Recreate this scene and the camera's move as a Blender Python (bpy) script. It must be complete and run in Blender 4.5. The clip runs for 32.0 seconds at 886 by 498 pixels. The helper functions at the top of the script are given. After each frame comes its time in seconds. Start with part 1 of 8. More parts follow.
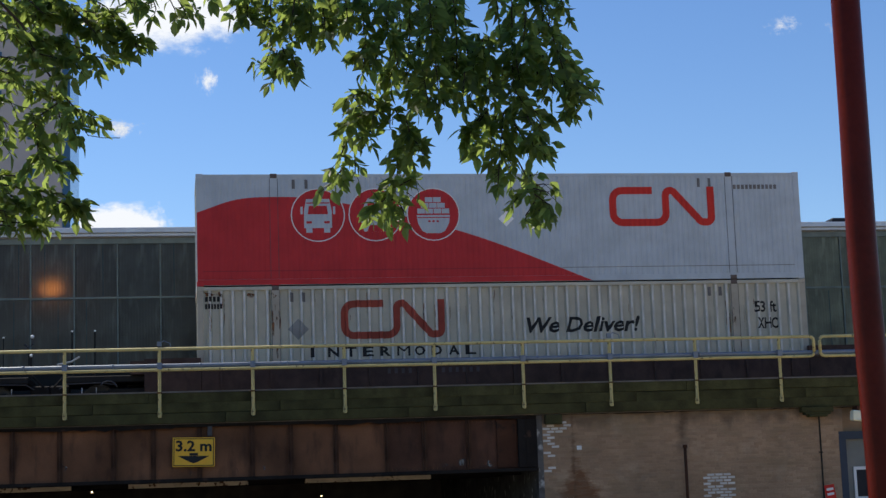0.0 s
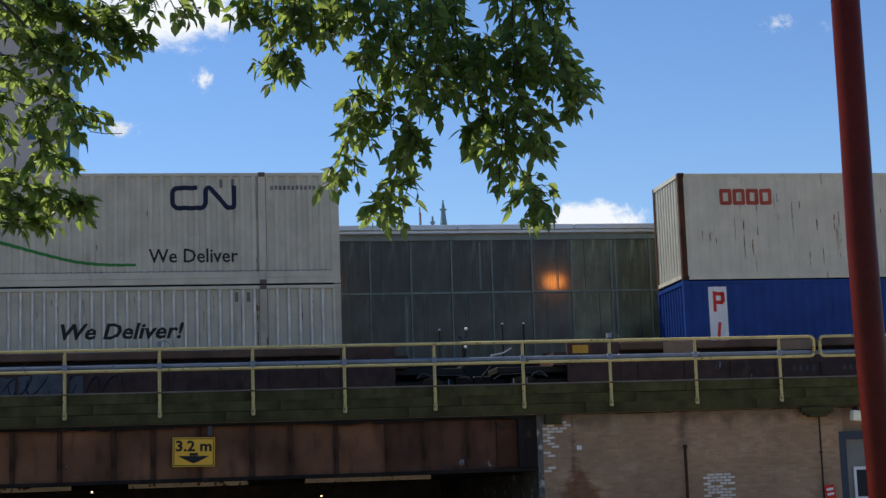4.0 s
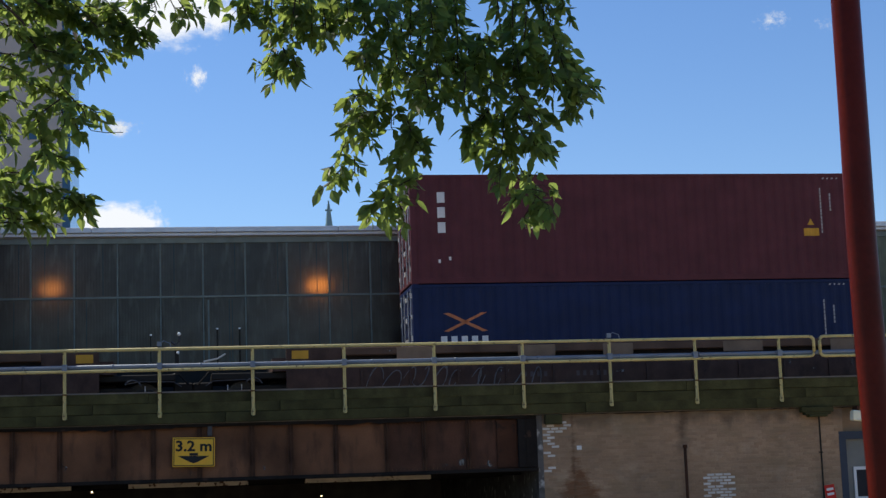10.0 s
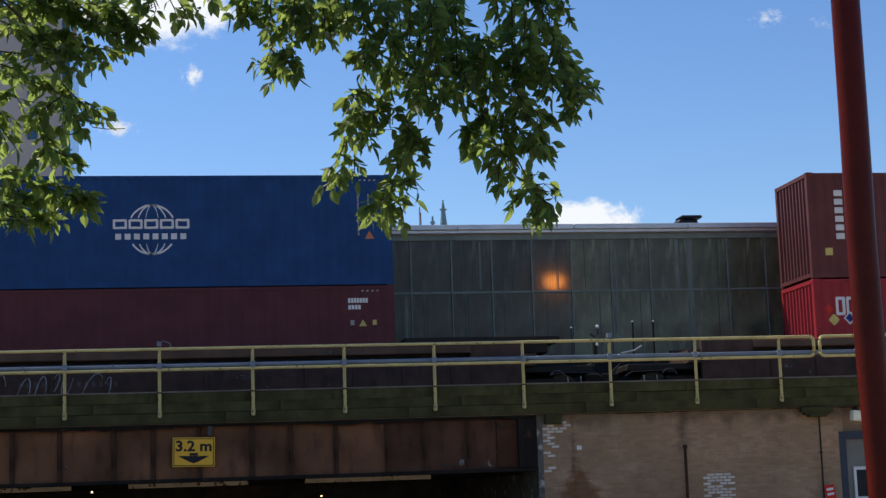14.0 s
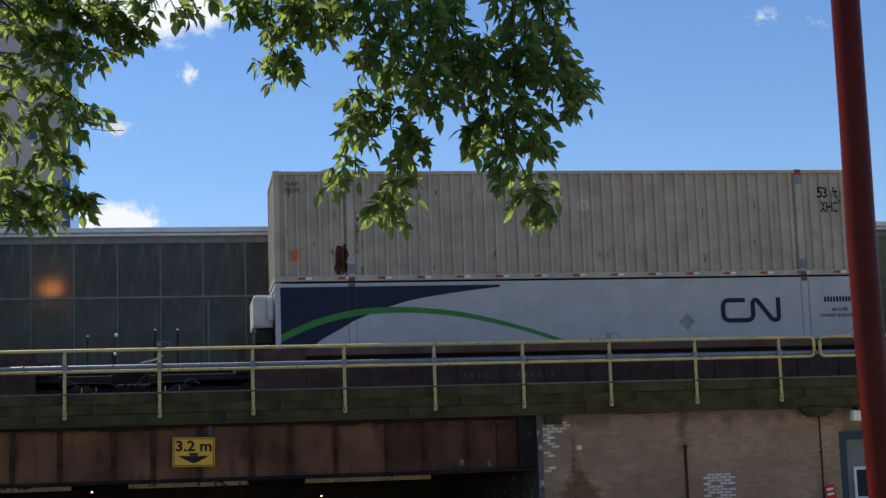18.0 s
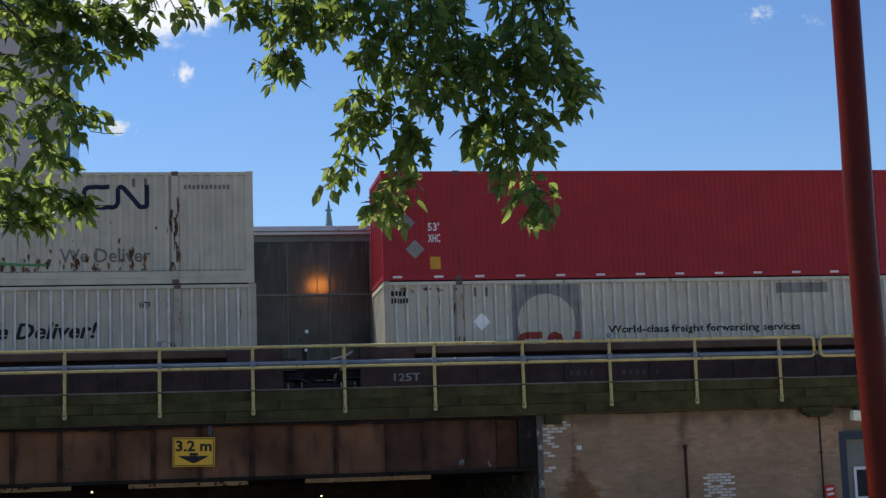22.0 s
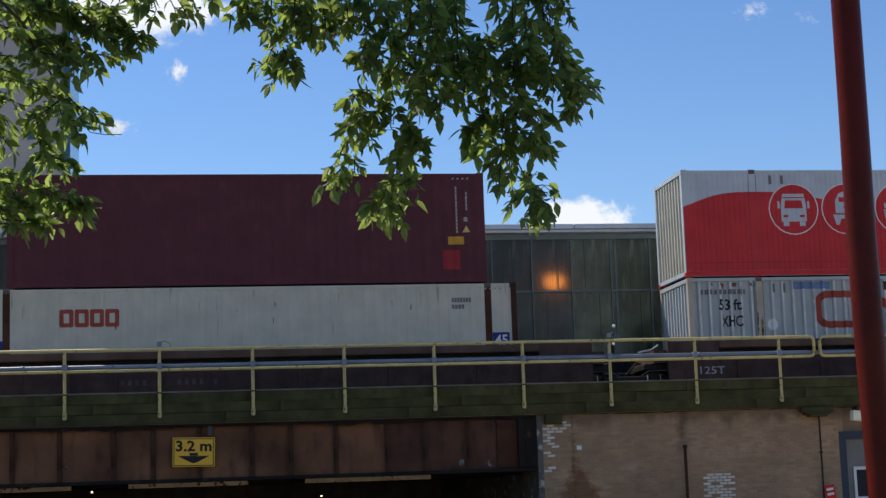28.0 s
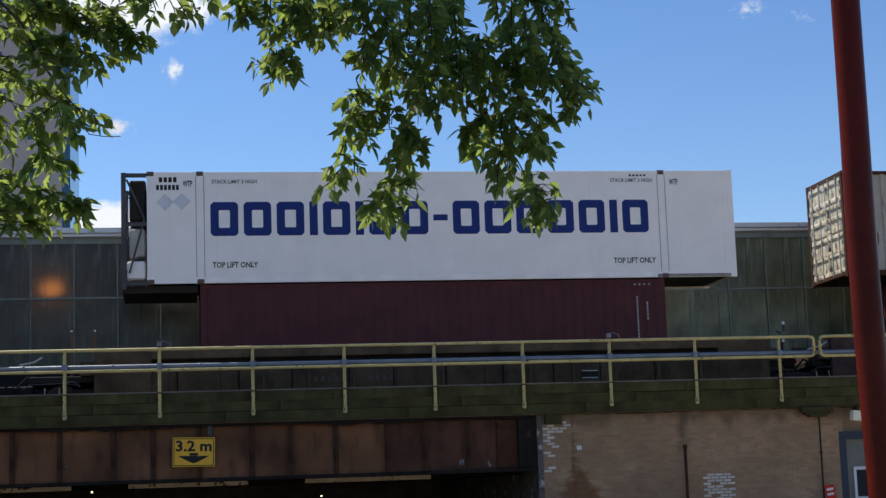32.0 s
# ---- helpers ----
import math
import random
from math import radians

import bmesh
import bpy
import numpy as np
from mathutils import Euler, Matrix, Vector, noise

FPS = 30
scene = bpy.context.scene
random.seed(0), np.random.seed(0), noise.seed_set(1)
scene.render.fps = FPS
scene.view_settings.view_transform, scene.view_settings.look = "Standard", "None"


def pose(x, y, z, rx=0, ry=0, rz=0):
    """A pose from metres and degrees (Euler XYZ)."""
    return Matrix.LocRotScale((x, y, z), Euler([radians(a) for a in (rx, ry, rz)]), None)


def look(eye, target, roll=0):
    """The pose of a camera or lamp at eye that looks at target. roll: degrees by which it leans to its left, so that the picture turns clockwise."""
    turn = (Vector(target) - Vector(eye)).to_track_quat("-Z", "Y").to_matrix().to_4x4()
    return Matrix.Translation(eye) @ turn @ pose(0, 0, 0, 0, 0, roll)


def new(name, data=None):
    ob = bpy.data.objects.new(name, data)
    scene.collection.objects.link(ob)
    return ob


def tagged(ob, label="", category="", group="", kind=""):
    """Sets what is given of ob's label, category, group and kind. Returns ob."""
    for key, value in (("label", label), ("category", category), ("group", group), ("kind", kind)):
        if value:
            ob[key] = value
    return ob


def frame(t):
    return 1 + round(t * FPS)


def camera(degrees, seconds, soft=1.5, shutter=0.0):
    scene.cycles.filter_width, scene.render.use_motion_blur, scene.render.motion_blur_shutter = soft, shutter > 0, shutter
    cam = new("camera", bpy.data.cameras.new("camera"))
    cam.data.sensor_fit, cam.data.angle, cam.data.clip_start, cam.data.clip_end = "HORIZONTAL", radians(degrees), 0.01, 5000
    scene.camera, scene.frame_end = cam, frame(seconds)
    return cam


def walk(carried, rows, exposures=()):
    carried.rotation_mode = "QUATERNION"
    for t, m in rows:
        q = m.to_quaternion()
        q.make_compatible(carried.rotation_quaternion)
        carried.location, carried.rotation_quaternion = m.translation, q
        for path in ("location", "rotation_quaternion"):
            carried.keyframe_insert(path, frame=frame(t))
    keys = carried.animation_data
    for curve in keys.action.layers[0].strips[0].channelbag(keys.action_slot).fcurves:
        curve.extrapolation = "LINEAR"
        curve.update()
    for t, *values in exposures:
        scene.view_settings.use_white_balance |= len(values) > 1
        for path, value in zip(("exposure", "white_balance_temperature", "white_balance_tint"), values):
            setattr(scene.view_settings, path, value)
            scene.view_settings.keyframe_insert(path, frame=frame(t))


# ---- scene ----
# ---------------------------------------------------------------- camera
EYE = Vector((0.0, 0.0, 1.6))
YAW, PITCH, ROLL = radians(9.257), radians(8.442), -1.970
AIM = EYE + Vector((math.sin(YAW) * math.cos(PITCH), math.cos(YAW) * math.cos(PITCH), math.sin(PITCH)))
cam = camera(29.605, 32.0, soft=1.4)
walk(cam, [(0.0, look(EYE, AIM, ROLL)), (32.0, look(EYE, AIM, ROLL))], exposures=[(0.0, 0.0), (32.0, 0.0)])

# ---------------------------------------------------------------- light
SUN_WAY = Vector((-0.46, 0.43, 0.80)).normalized()
world = bpy.data.worlds.new("sky")
scene.world = world
world.use_nodes = True
wn = world.node_tree.nodes
sky = wn.new("ShaderNodeTexSky")
sky.sky_type = "NISHITA"
sky.sun_disc = False
sky.sun_elevation = math.asin(SUN_WAY.z)
sky.sun_rotation = math.atan2(SUN_WAY.x, SUN_WAY.y)
sky.air_density, sky.dust_density, sky.ozone_density, sky.altitude = 1.0, 0.0, 3.0, 240
deep = wn.new("ShaderNodeHueSaturation")
deep.inputs["Hue"].default_value, deep.inputs["Saturation"].default_value = 0.508, 1.18
world.node_tree.links.new(sky.outputs[0], deep.inputs["Color"])
world.node_tree.links.new(deep.outputs[0], wn["Background"].inputs[0])
wn["Background"].inputs[1].default_value = 0.134
sun_data = bpy.data.lights.new("sun", "SUN")
sun_data.energy, sun_data.angle, sun_data.color = 4.6, radians(0.5), (1.0, 0.93, 0.80)
sun = new("sun", sun_data)
sun.matrix_world = look(SUN_WAY * 60, (0, 0, 0))


# ---------------------------------------------------------------- materials
def surf(name, col, rough=0.6, metal=0.0, var=0.25, scale=2.0, grime=None, amount=0.0, edge=0.08, streak=0.0,
         bump=0.15, fine=45.0, rand=0.0, gscale=1.0, spec=0.18):
    """A painted or raw surface: two scales of variation, grime or rust in patches (streak pulls them down), fine bump."""
    m = bpy.data.materials.new(name)
    m.use_nodes = True
    nt = m.node_tree
    n, ln = nt.nodes, nt.links.new
    b = n["Principled BSDF"]
    b.inputs["Roughness"].default_value, b.inputs["Metallic"].default_value = rough, metal
    b.inputs["Specular IOR Level"].default_value = spec
    tc = n.new("ShaderNodeTexCoord")

    def noise_tex(sc, detail, squash=1.0):
        mp = n.new("ShaderNodeMapping")
        mp.inputs["Scale"].default_value = (1, 1, squash)
        ln(tc.outputs["Object"], mp.inputs[0])
        t = n.new("ShaderNodeTexNoise")
        t.inputs["Scale"].default_value, t.inputs["Detail"].default_value = sc, detail
        ln(mp.outputs[0], t.inputs["Vector"])
        return t.outputs["Fac"]

    def mixed(kind, fac, a, c):
        x = n.new("ShaderNodeMix")
        x.data_type, x.blend_type = "RGBA", kind
        for sock, v in ((x.inputs[0], fac), (x.inputs[6], a), (x.inputs[7], c)):
            if hasattr(v, "links"):
                ln(v, sock)
            else:
                sock.default_value = v if isinstance(v, float) else (*v, 1)
        return x.outputs[2]

    def ramp(fac, lo, hi, a=(0, 0, 0), c=(1, 1, 1)):
        r = n.new("ShaderNodeValToRGB")
        r.color_ramp.elements[0].position, r.color_ramp.elements[1].position = lo, hi
        r.color_ramp.elements[0].color, r.color_ramp.elements[1].color = (*a, 1), (*c, 1)
        ln(fac, r.inputs[0])
        return r.outputs[0]

    out = mixed("MULTIPLY", 1.0, col, ramp(noise_tex(scale, 4), 0.3, 0.7, (1 - var,) * 3, (1 + var * 0.3,) * 3))
    small = noise_tex(fine, 3)
    out = mixed("MULTIPLY", 1.0, out, ramp(small, 0.3, 0.7, (1 - var * 0.5,) * 3, (1, 1, 1)))
    if rand:
        oi = n.new("ShaderNodeObjectInfo")
        out = mixed("MULTIPLY", 1.0, out, ramp(oi.outputs["Random"], 0.0, 1.0, (1 - rand,) * 3, (1 + rand * 0.4,) * 3))
    if grime:
        g = noise_tex(3.2 * gscale, 6, 1 - 0.88 * streak)
        lo = 0.72 - amount * 0.4
        out = mixed("MIX", ramp(g, lo, lo + edge), out, grime)
    ln(out, b.inputs["Base Color"])
    if bump:
        bp = n.new("ShaderNodeBump")
        bp.inputs["Strength"].default_value, bp.inputs["Distance"].default_value = bump, 0.01
        ln(small, bp.inputs["Height"])
        ln(bp.outputs[0], b.inputs["Normal"])
    return m


RUST = (0.13, 0.05, 0.022)
M = {}
M["white_box"] = surf("white_box_paint", (0.475, 0.535, 0.59), 0.5, var=0.12, grime=(0.33, 0.31, 0.28), amount=0.16, streak=1, edge=0.2)
M["reefer_white"] = surf("dull_white_panel_paint", (0.41, 0.43, 0.455), 0.5, var=0.12, grime=(0.27, 0.26, 0.25), amount=0.16, streak=1, edge=0.2)
M["new_white"] = surf("clean_white_paint", (0.90, 0.90, 0.89), 0.4, var=0.05, grime=(0.55, 0.53, 0.5), amount=0.08, streak=1, edge=0.25)
M["cream"] = surf("cream_paint", (0.53, 0.505, 0.415), 0.55, var=0.16, grime=(0.24, 0.2, 0.15), amount=0.24, streak=1, edge=0.2)
# brighter light on the rib crowns, done as paler paint
M["rib_light"] = surf("lit_rib_paint", (0.70, 0.68, 0.63), 0.5, var=0.3, scale=3, grime=(0.3, 0.26, 0.2), amount=0.2, streak=1)
M["old_cream"] = surf("old_cream_paint", (0.435, 0.395, 0.32), 0.6, var=0.2, grime=(0.20, 0.165, 0.12), amount=0.22, streak=1, edge=0.16)
M["pale_cream"] = surf("pale_streaked_paint", (0.56, 0.54, 0.445), 0.55, var=0.12, grime=(0.24, 0.19, 0.14), amount=0.2, streak=1, edge=0.1, gscale=1.6)
M["rusty_cream"] = surf("rusty_cream_paint", (0.46, 0.45, 0.41), 0.6, var=0.16, grime=RUST, amount=0.2, streak=0.9, edge=0.05, gscale=1.4)
M["rusty_door"] = surf("rusty_door_paint", (0.74, 0.68, 0.52), 0.7, var=0.3, grime=RUST, amount=0.36, streak=0.7, edge=0.1, gscale=1.6, bump=0.3)
M["ice"] = surf("pale_blue_grey_paint", (0.41, 0.45, 0.465), 0.5, var=0.12, grime=(0.26, 0.24, 0.22), amount=0.16, streak=1, edge=0.2)
M["red"] = surf("red_paint", (0.52, 0.035, 0.04), 0.5, var=0.15, grime=(0.26, 0.03, 0.03), amount=0.14, streak=1, edge=0.2)
M["bright_red"] = surf("bright_red_paint", (0.60, 0.035, 0.025), 0.5, var=0.12)
M["deep_red"] = surf("deep_red_paint", (0.34, 0.027, 0.036), 0.5, var=0.15, grime=(0.18, 0.02, 0.02), amount=0.1, streak=1, edge=0.2)
M["maroon"] = surf("maroon_paint", (0.106, 0.029, 0.037), 0.55, var=0.2, grime=(0.07, 0.025, 0.028), amount=0.14, streak=1, edge=0.2)
M["maroon_dark"] = surf("dark_maroon_paint", (0.092, 0.027, 0.032), 0.55, var=0.2, grime=(0.05, 0.02, 0.022), amount=0.14, streak=1, edge=0.2)
M["maroon_b"] = surf("brown_maroon_paint", (0.135, 0.042, 0.041), 0.55, var=0.2, grime=(0.075, 0.03, 0.03), amount=0.14, streak=1, edge=0.2)
M["blue"] = surf("blue_paint", (0.012, 0.060, 0.19), 0.5, var=0.2, grime=(0.012, 0.04, 0.11), amount=0.12, streak=1, edge=0.2)
M["royal"] = surf("royal_blue_paint", (0.010, 0.045, 0.21), 0.5, var=0.2, grime=(0.01, 0.03, 0.12), amount=0.12, streak=1, edge=0.2)
M["navy_box"] = surf("dark_blue_paint", (0.008, 0.019, 0.072), 0.5, var=0.2)
M["navy"] = surf("navy_ink", (0.012, 0.018, 0.05), 0.5, var=0.15)
M["ink_blue"] = surf("ink_blue_lettering", (0.012, 0.035, 0.19), 0.45, var=0.1)
M["green"] = surf("green_stripe_paint", (0.04, 0.22, 0.05), 0.5, var=0.12)
M["black"] = surf("black_lettering", (0.02, 0.02, 0.022), 0.5, var=0.15)
M["white_ink"] = surf("white_lettering", (0.72, 0.72, 0.72), 0.5, var=0.1)
M["grey_ink"] = surf("grey_lettering", (0.20, 0.19, 0.19), 0.6, var=0.3)
M["serial_ink"] = surf("worn_serial_lettering", (0.44, 0.42, 0.42), 0.6, var=0.4, scale=9)
M["faint_ink"] = surf("faint_lettering", (0.13, 0.105, 0.10), 0.7, var=0.4)
M["faded_red"] = surf("faded_red_paint", (0.38, 0.075, 0.05), 0.6, var=0.3)
M["yellow"] = surf("yellow_plate_paint", (0.62, 0.33, 0.04), 0.5, var=0.2, grime=(0.2, 0.12, 0.03), amount=0.2)
M["pale_yellow"] = surf("pale_yellow_lettering", (0.62, 0.5, 0.16), 0.5, var=0.15)
M["orange"] = surf("orange_paint", (0.55, 0.2, 0.09), 0.5, var=0.15)
M["tan"] = surf("tan_plate_paint", (0.26, 0.175, 0.115), 0.6, var=0.25)
M["overpaint"] = surf("grey_overpaint", (0.135, 0.145, 0.155), 0.7, var=0.4, scale=1.5, grime=(0.06, 0.05, 0.05), amount=0.4, edge=0.3)
M["grey_diamond"] = surf("worn_grey_placard", (0.29, 0.29, 0.28), 0.55, var=0.3)
M["rust"] = surf("rusted_steel", (0.085, 0.036, 0.020), 0.85, var=0.4, grime=(0.035, 0.02, 0.015), amount=0.4, bump=0.4)
M["rust_stain"] = surf("rust_stain_paint", (0.25, 0.105, 0.045), 0.8, var=0.5, scale=8)
M["car"] = surf("dark_brown_wagon_paint", (0.095, 0.055, 0.043), 0.65, var=0.4, grime=(0.04, 0.024, 0.019), amount=0.4, streak=0.6, edge=0.2)
M["car_chord"] = surf("dusty_brown_wagon_paint", (0.15, 0.088, 0.06), 0.7, var=0.4, scale=1.2, grime=(0.05, 0.033, 0.025), amount=0.35, edge=0.3)
M["tan_car"] = surf("olive_brown_wagon_paint", (0.125, 0.085, 0.048), 0.75, var=0.5, scale=1.5, grime=(0.045, 0.03, 0.02), amount=0.45, streak=0.5, edge=0.2)
M["tan_car_chord"] = surf("dusty_tan_wagon_paint", (0.16, 0.11, 0.065), 0.75, var=0.5, scale=1.5, grime=(0.05, 0.035, 0.022), amount=0.42, edge=0.2)
M["black_steel"] = surf("black_greasy_steel", (0.018, 0.015, 0.012), 0.6, var=0.4, spec=0.25)
M["casting"] = surf("grimy_casting_steel", (0.16, 0.13, 0.12), 0.7, var=0.4, scale=6, grime=(0.06, 0.035, 0.025), amount=0.4, edge=0.2)
# pale posts: the orange reflection on them is put into the colour
M["orange_post"] = surf("reflection_orange_post", (0.27, 0.12, 0.05), 0.8, var=0.4, scale=8)
M["girder_dark"] = surf("darker_brown_girder_paint", (0.135, 0.062, 0.038), 0.75, var=0.5, scale=0.9, grime=(0.03, 0.018, 0.014), amount=0.52, streak=0.8, edge=0.25, bump=0.3)
# stiffeners darker than the web: their shading is put into the paint
M["girder_rib"] = surf("shade_dark_stiffener", (0.12, 0.060, 0.036), 0.8, var=0.5, scale=2.5, grime=(0.04, 0.024, 0.018), amount=0.45, streak=0.7, edge=0.25, bump=0.3)
M["scuff"] = surf("pale_scrape", (0.30, 0.29, 0.27), 0.8, var=0.4, scale=6)
M["blue_patch"] = surf("faded_blue_patch", (0.17, 0.27, 0.45), 0.6, var=0.3, scale=5)
M["wheel"] = surf("worn_wheel_steel", (0.07, 0.065, 0.06), 0.45, metal=0.5, var=0.4)
M["unit_grey"] = surf("cooling_unit_grey", (0.52, 0.51, 0.49), 0.5, var=0.2)
M["dark_frame"] = surf("dark_steel_frame", (0.085, 0.085, 0.09), 0.5, var=0.3)
M["rail_yellow"] = surf("weathered_yellow_rail_paint", (0.62, 0.52, 0.23), 0.55, var=0.2, grime=(0.13, 0.09, 0.05), amount=0.27, edge=0.1, gscale=3)
M["conduit"] = surf("blue_grey_conduit", (0.20, 0.235, 0.29), 0.45, var=0.2, metal=0.1)
M["moss_wood"] = surf("mossy_creosoted_timber", (0.088, 0.085, 0.034), 0.9, var=0.6, scale=1.6, grime=(0.034, 0.030, 0.015), amount=0.5, edge=0.3, bump=0.6, rand=0.12, gscale=0.9)
M["girder"] = surf("brown_painted_girder", (0.232, 0.108, 0.056), 0.75, var=0.5, scale=0.9, grime=(0.045, 0.024, 0.017), amount=0.5, streak=0.8, edge=0.25, bump=0.3)
M["flange_white"] = surf("flaking_white_flange", (0.80, 0.70, 0.55), 0.8, var=0.3, grime=(0.12, 0.06, 0.03), amount=0.33, edge=0.04, gscale=2.2)
M["brick"] = surf("painted_brown_brick", (0.45, 0.305, 0.195), 0.9, var=0.3, scale=0.7, grime=(0.20, 0.15, 0.11), amount=0.36, edge=0.3, bump=0.6, rand=0.17)
M["brick_rest"] = surf("painted_brown_brickwork", (0.45, 0.305, 0.195), 0.9, var=0.3, scale=0.7, grime=(0.20, 0.15, 0.11), amount=0.36, edge=0.3, bump=0.5)
M["brick_white"] = surf("bare_pale_brick", (0.72, 0.69, 0.64), 0.9, var=0.3, bump=0.4, rand=0.2)
M["mortar"] = surf("mortar", (0.40, 0.28, 0.185), 0.95, var=0.2, bump=0.4)
M["concrete"] = surf("grey_concrete", (0.30, 0.29, 0.27), 0.9, var=0.25, grime=(0.16, 0.15, 0.13), amount=0.3, edge=0.3, bump=0.4)
M["corner"] = surf("stained_corner_concrete", (0.15, 0.14, 0.13), 0.9, var=0.5, scale=3, grime=(0.45, 0.43, 0.4), amount=0.3, edge=0.1, bump=0.4)
M["dark_concrete"] = surf("dark_damp_concrete", (0.19, 0.165, 0.145), 0.9, var=0.35, bump=0.4)
M["ballast"] = surf("track_ballast", (0.16, 0.14, 0.125), 0.95, var=0.5, scale=9, fine=22, bump=1.0)
# near-black: stands for shade under the deck edge, also for webs and seams
M["near_black"] = surf("near_black_steel", (0.022, 0.018, 0.016), 0.85, var=0.5, scale=1.5, grime=(0.06, 0.035, 0.024), amount=0.2)
M["asphalt"] = surf("worn_asphalt", (0.05, 0.05, 0.05), 0.9, var=0.3, fine=60, bump=0.4)
# unseen ground, made pale and warm to bounce light into the shade
M["bounce_ground"] = surf("pale_bounce_ground", (0.58, 0.43, 0.26), 0.95, var=0.5, scale=0.5, fine=18, bump=0.8)
M["sign_yellow"] = surf("sign_yellow_sheet", (0.85, 0.48, 0.05), 0.45, var=0.08)
M["pole_red"] = surf("red_brown_painted_pole", (0.135, 0.012, 0.005), 0.32, spec=0.12, var=0.35, scale=3, bump=0.12)
M["door_blue"] = surf("slate_blue_frame_paint", (0.045, 0.058, 0.085), 0.5, var=0.2)
M["door_grey"] = surf("grey_panel_paint", (0.22, 0.22, 0.2), 0.6, var=0.2)
M["lamp_white"] = surf("white_lamp_housing", (0.88, 0.84, 0.62), 0.5, var=0.1)
M["flashing"] = surf("pale_roof_flashing", (0.62, 0.64, 0.68), 0.35, metal=0.3, var=0.12)
M["mullion"] = surf("grey_green_mullion", (0.23, 0.265, 0.235), 0.5, var=0.25)
M["stud"] = surf("faint_stud_behind_panel", (0.115, 0.145, 0.13), 0.5, var=0.4, scale=1.5)
M["dark_room"] = surf("dark_interior", (0.03, 0.03, 0.028), 0.9, var=0.3)
M["tower_wall"] = surf("grey_tower_concrete", (0.40, 0.40, 0.415), 0.85, var=0.12, scale=0.2)
M["tower_glass"] = surf("blue_tower_glass", (0.05, 0.13, 0.24), 0.12, var=0.2, scale=0.2, bump=0)
# copper lightened towards blue: the distance haze is put into its colour
M["copper"] = surf("hazed_copper_roof", (0.20, 0.32, 0.36), 0.6, var=0.25)
M["bark"] = surf("grey_brown_bark", (0.085, 0.06, 0.042), 0.95, var=0.5, scale=6, bump=0.8)
M["brown_stain"] = surf("brown_stained_paint", (0.20, 0.165, 0.115), 0.7, var=0.4, scale=4)
M["dark_rust_stain"] = surf("dark_rust_stain", (0.145, 0.068, 0.032), 0.85, var=0.6, scale=8)
M["pale_green"] = surf("faded_green_stripe_paint", (0.11, 0.31, 0.13), 0.55, var=0.25, scale=5)
M["drip"] = surf("dark_drip_stain", (0.23, 0.185, 0.14), 0.8, var=0.4)
M["diamond_white"] = surf("white_placard", (0.95, 0.95, 0.95), 0.5, var=0.1)
M["box_black"] = surf("black_vent_metal", (0.02, 0.022, 0.03), 0.5, var=0.2)


def panel_material(name="ribbed_green_fibreglass", col=(0.077, 0.079, 0.068), dust=(0.185, 0.196, 0.162)):
    """Ribbed, dirty, half see-through fibreglass: grey-green, a little gloss, lamps behind shine through softly."""
    m = surf(name, col, 0.24, var=0.75, scale=1.3, grime=dust, amount=0.48, streak=0.9, edge=0.3, bump=0, gscale=1.5, rand=0.28, spec=0.4)
    nt = m.node_tree
    n, ln = nt.nodes, nt.links.new
    b, out = n["Principled BSDF"], n["Material Output"]
    tr = n.new("ShaderNodeBsdfTranslucent")
    tr.inputs["Color"].default_value = (0.62, 0.5, 0.36, 1)
    mx = n.new("ShaderNodeMixShader")
    mx.inputs[0].default_value = 0.22
    ln(b.outputs[0], mx.inputs[1])
    ln(tr.outputs[0], mx.inputs[2])
    ln(mx.outputs[0], out.inputs[0])
    return m


def leaf_material(name, col, glow):
    m = bpy.data.materials.new(name)
    m.use_nodes = True
    nt = m.node_tree
    n, ln = nt.nodes, nt.links.new
    b, out = n["Principled BSDF"], n["Material Output"]
    b.inputs["Roughness"].default_value = 0.45
    b.inputs["Specular IOR Level"].default_value = 0.25
    geo = n.new("ShaderNodeNewGeometry")
    r = n.new("ShaderNodeValToRGB")
    r.color_ramp.elements[0].color = (col[0] * 0.6, col[1] * 0.65, col[2] * 0.6, 1)
    r.color_ramp.elements[1].color = (col[0] * 1.5, col[1] * 1.3, col[2] * 1.3, 1)
    for at, shade in ((0.955, (col[0] * 1.5, col[1] * 1.3, col[2] * 1.3, 1)), (0.985, (0.07, 0.035, 0.015, 1))):
        r.color_ramp.elements.new(at).color = shade
    r.color_ramp.elements[-1].color = (0.07, 0.035, 0.015, 1)
    ln(geo.outputs["Random Per Island"], r.inputs[0])
    ln(r.outputs[0], b.inputs["Base Color"])
    r2 = n.new("ShaderNodeValToRGB")
    r2.color_ramp.elements[0].color = (glow[0] * 0.7, glow[1] * 0.7, glow[2] * 0.7, 1)
    r2.color_ramp.elements[1].color = (*glow, 1)
    ln(geo.outputs["Random Per Island"], r2.inputs[0])
    tr = n.new("ShaderNodeBsdfTranslucent")
    ln(r2.outputs[0], tr.inputs["Color"])
    mx = n.new("ShaderNodeMixShader")
    mx.inputs[0].default_value = 0.44
    ln(b.outputs[0], mx.inputs[1])
    ln(tr.outputs[0], mx.inputs[2])
    ln(mx.outputs[0], out.inputs[0])
    return m


def glowing(name, col, strength):
    m = bpy.data.materials.new(name)
    m.use_nodes = True
    b = m.node_tree.nodes["Principled BSDF"]
    b.inputs["Base Color"].default_value = (*col, 1)
    b.inputs["Emission Color"].default_value = (*col, 1)
    b.inputs["Emission Strength"].default_value = strength
    return m


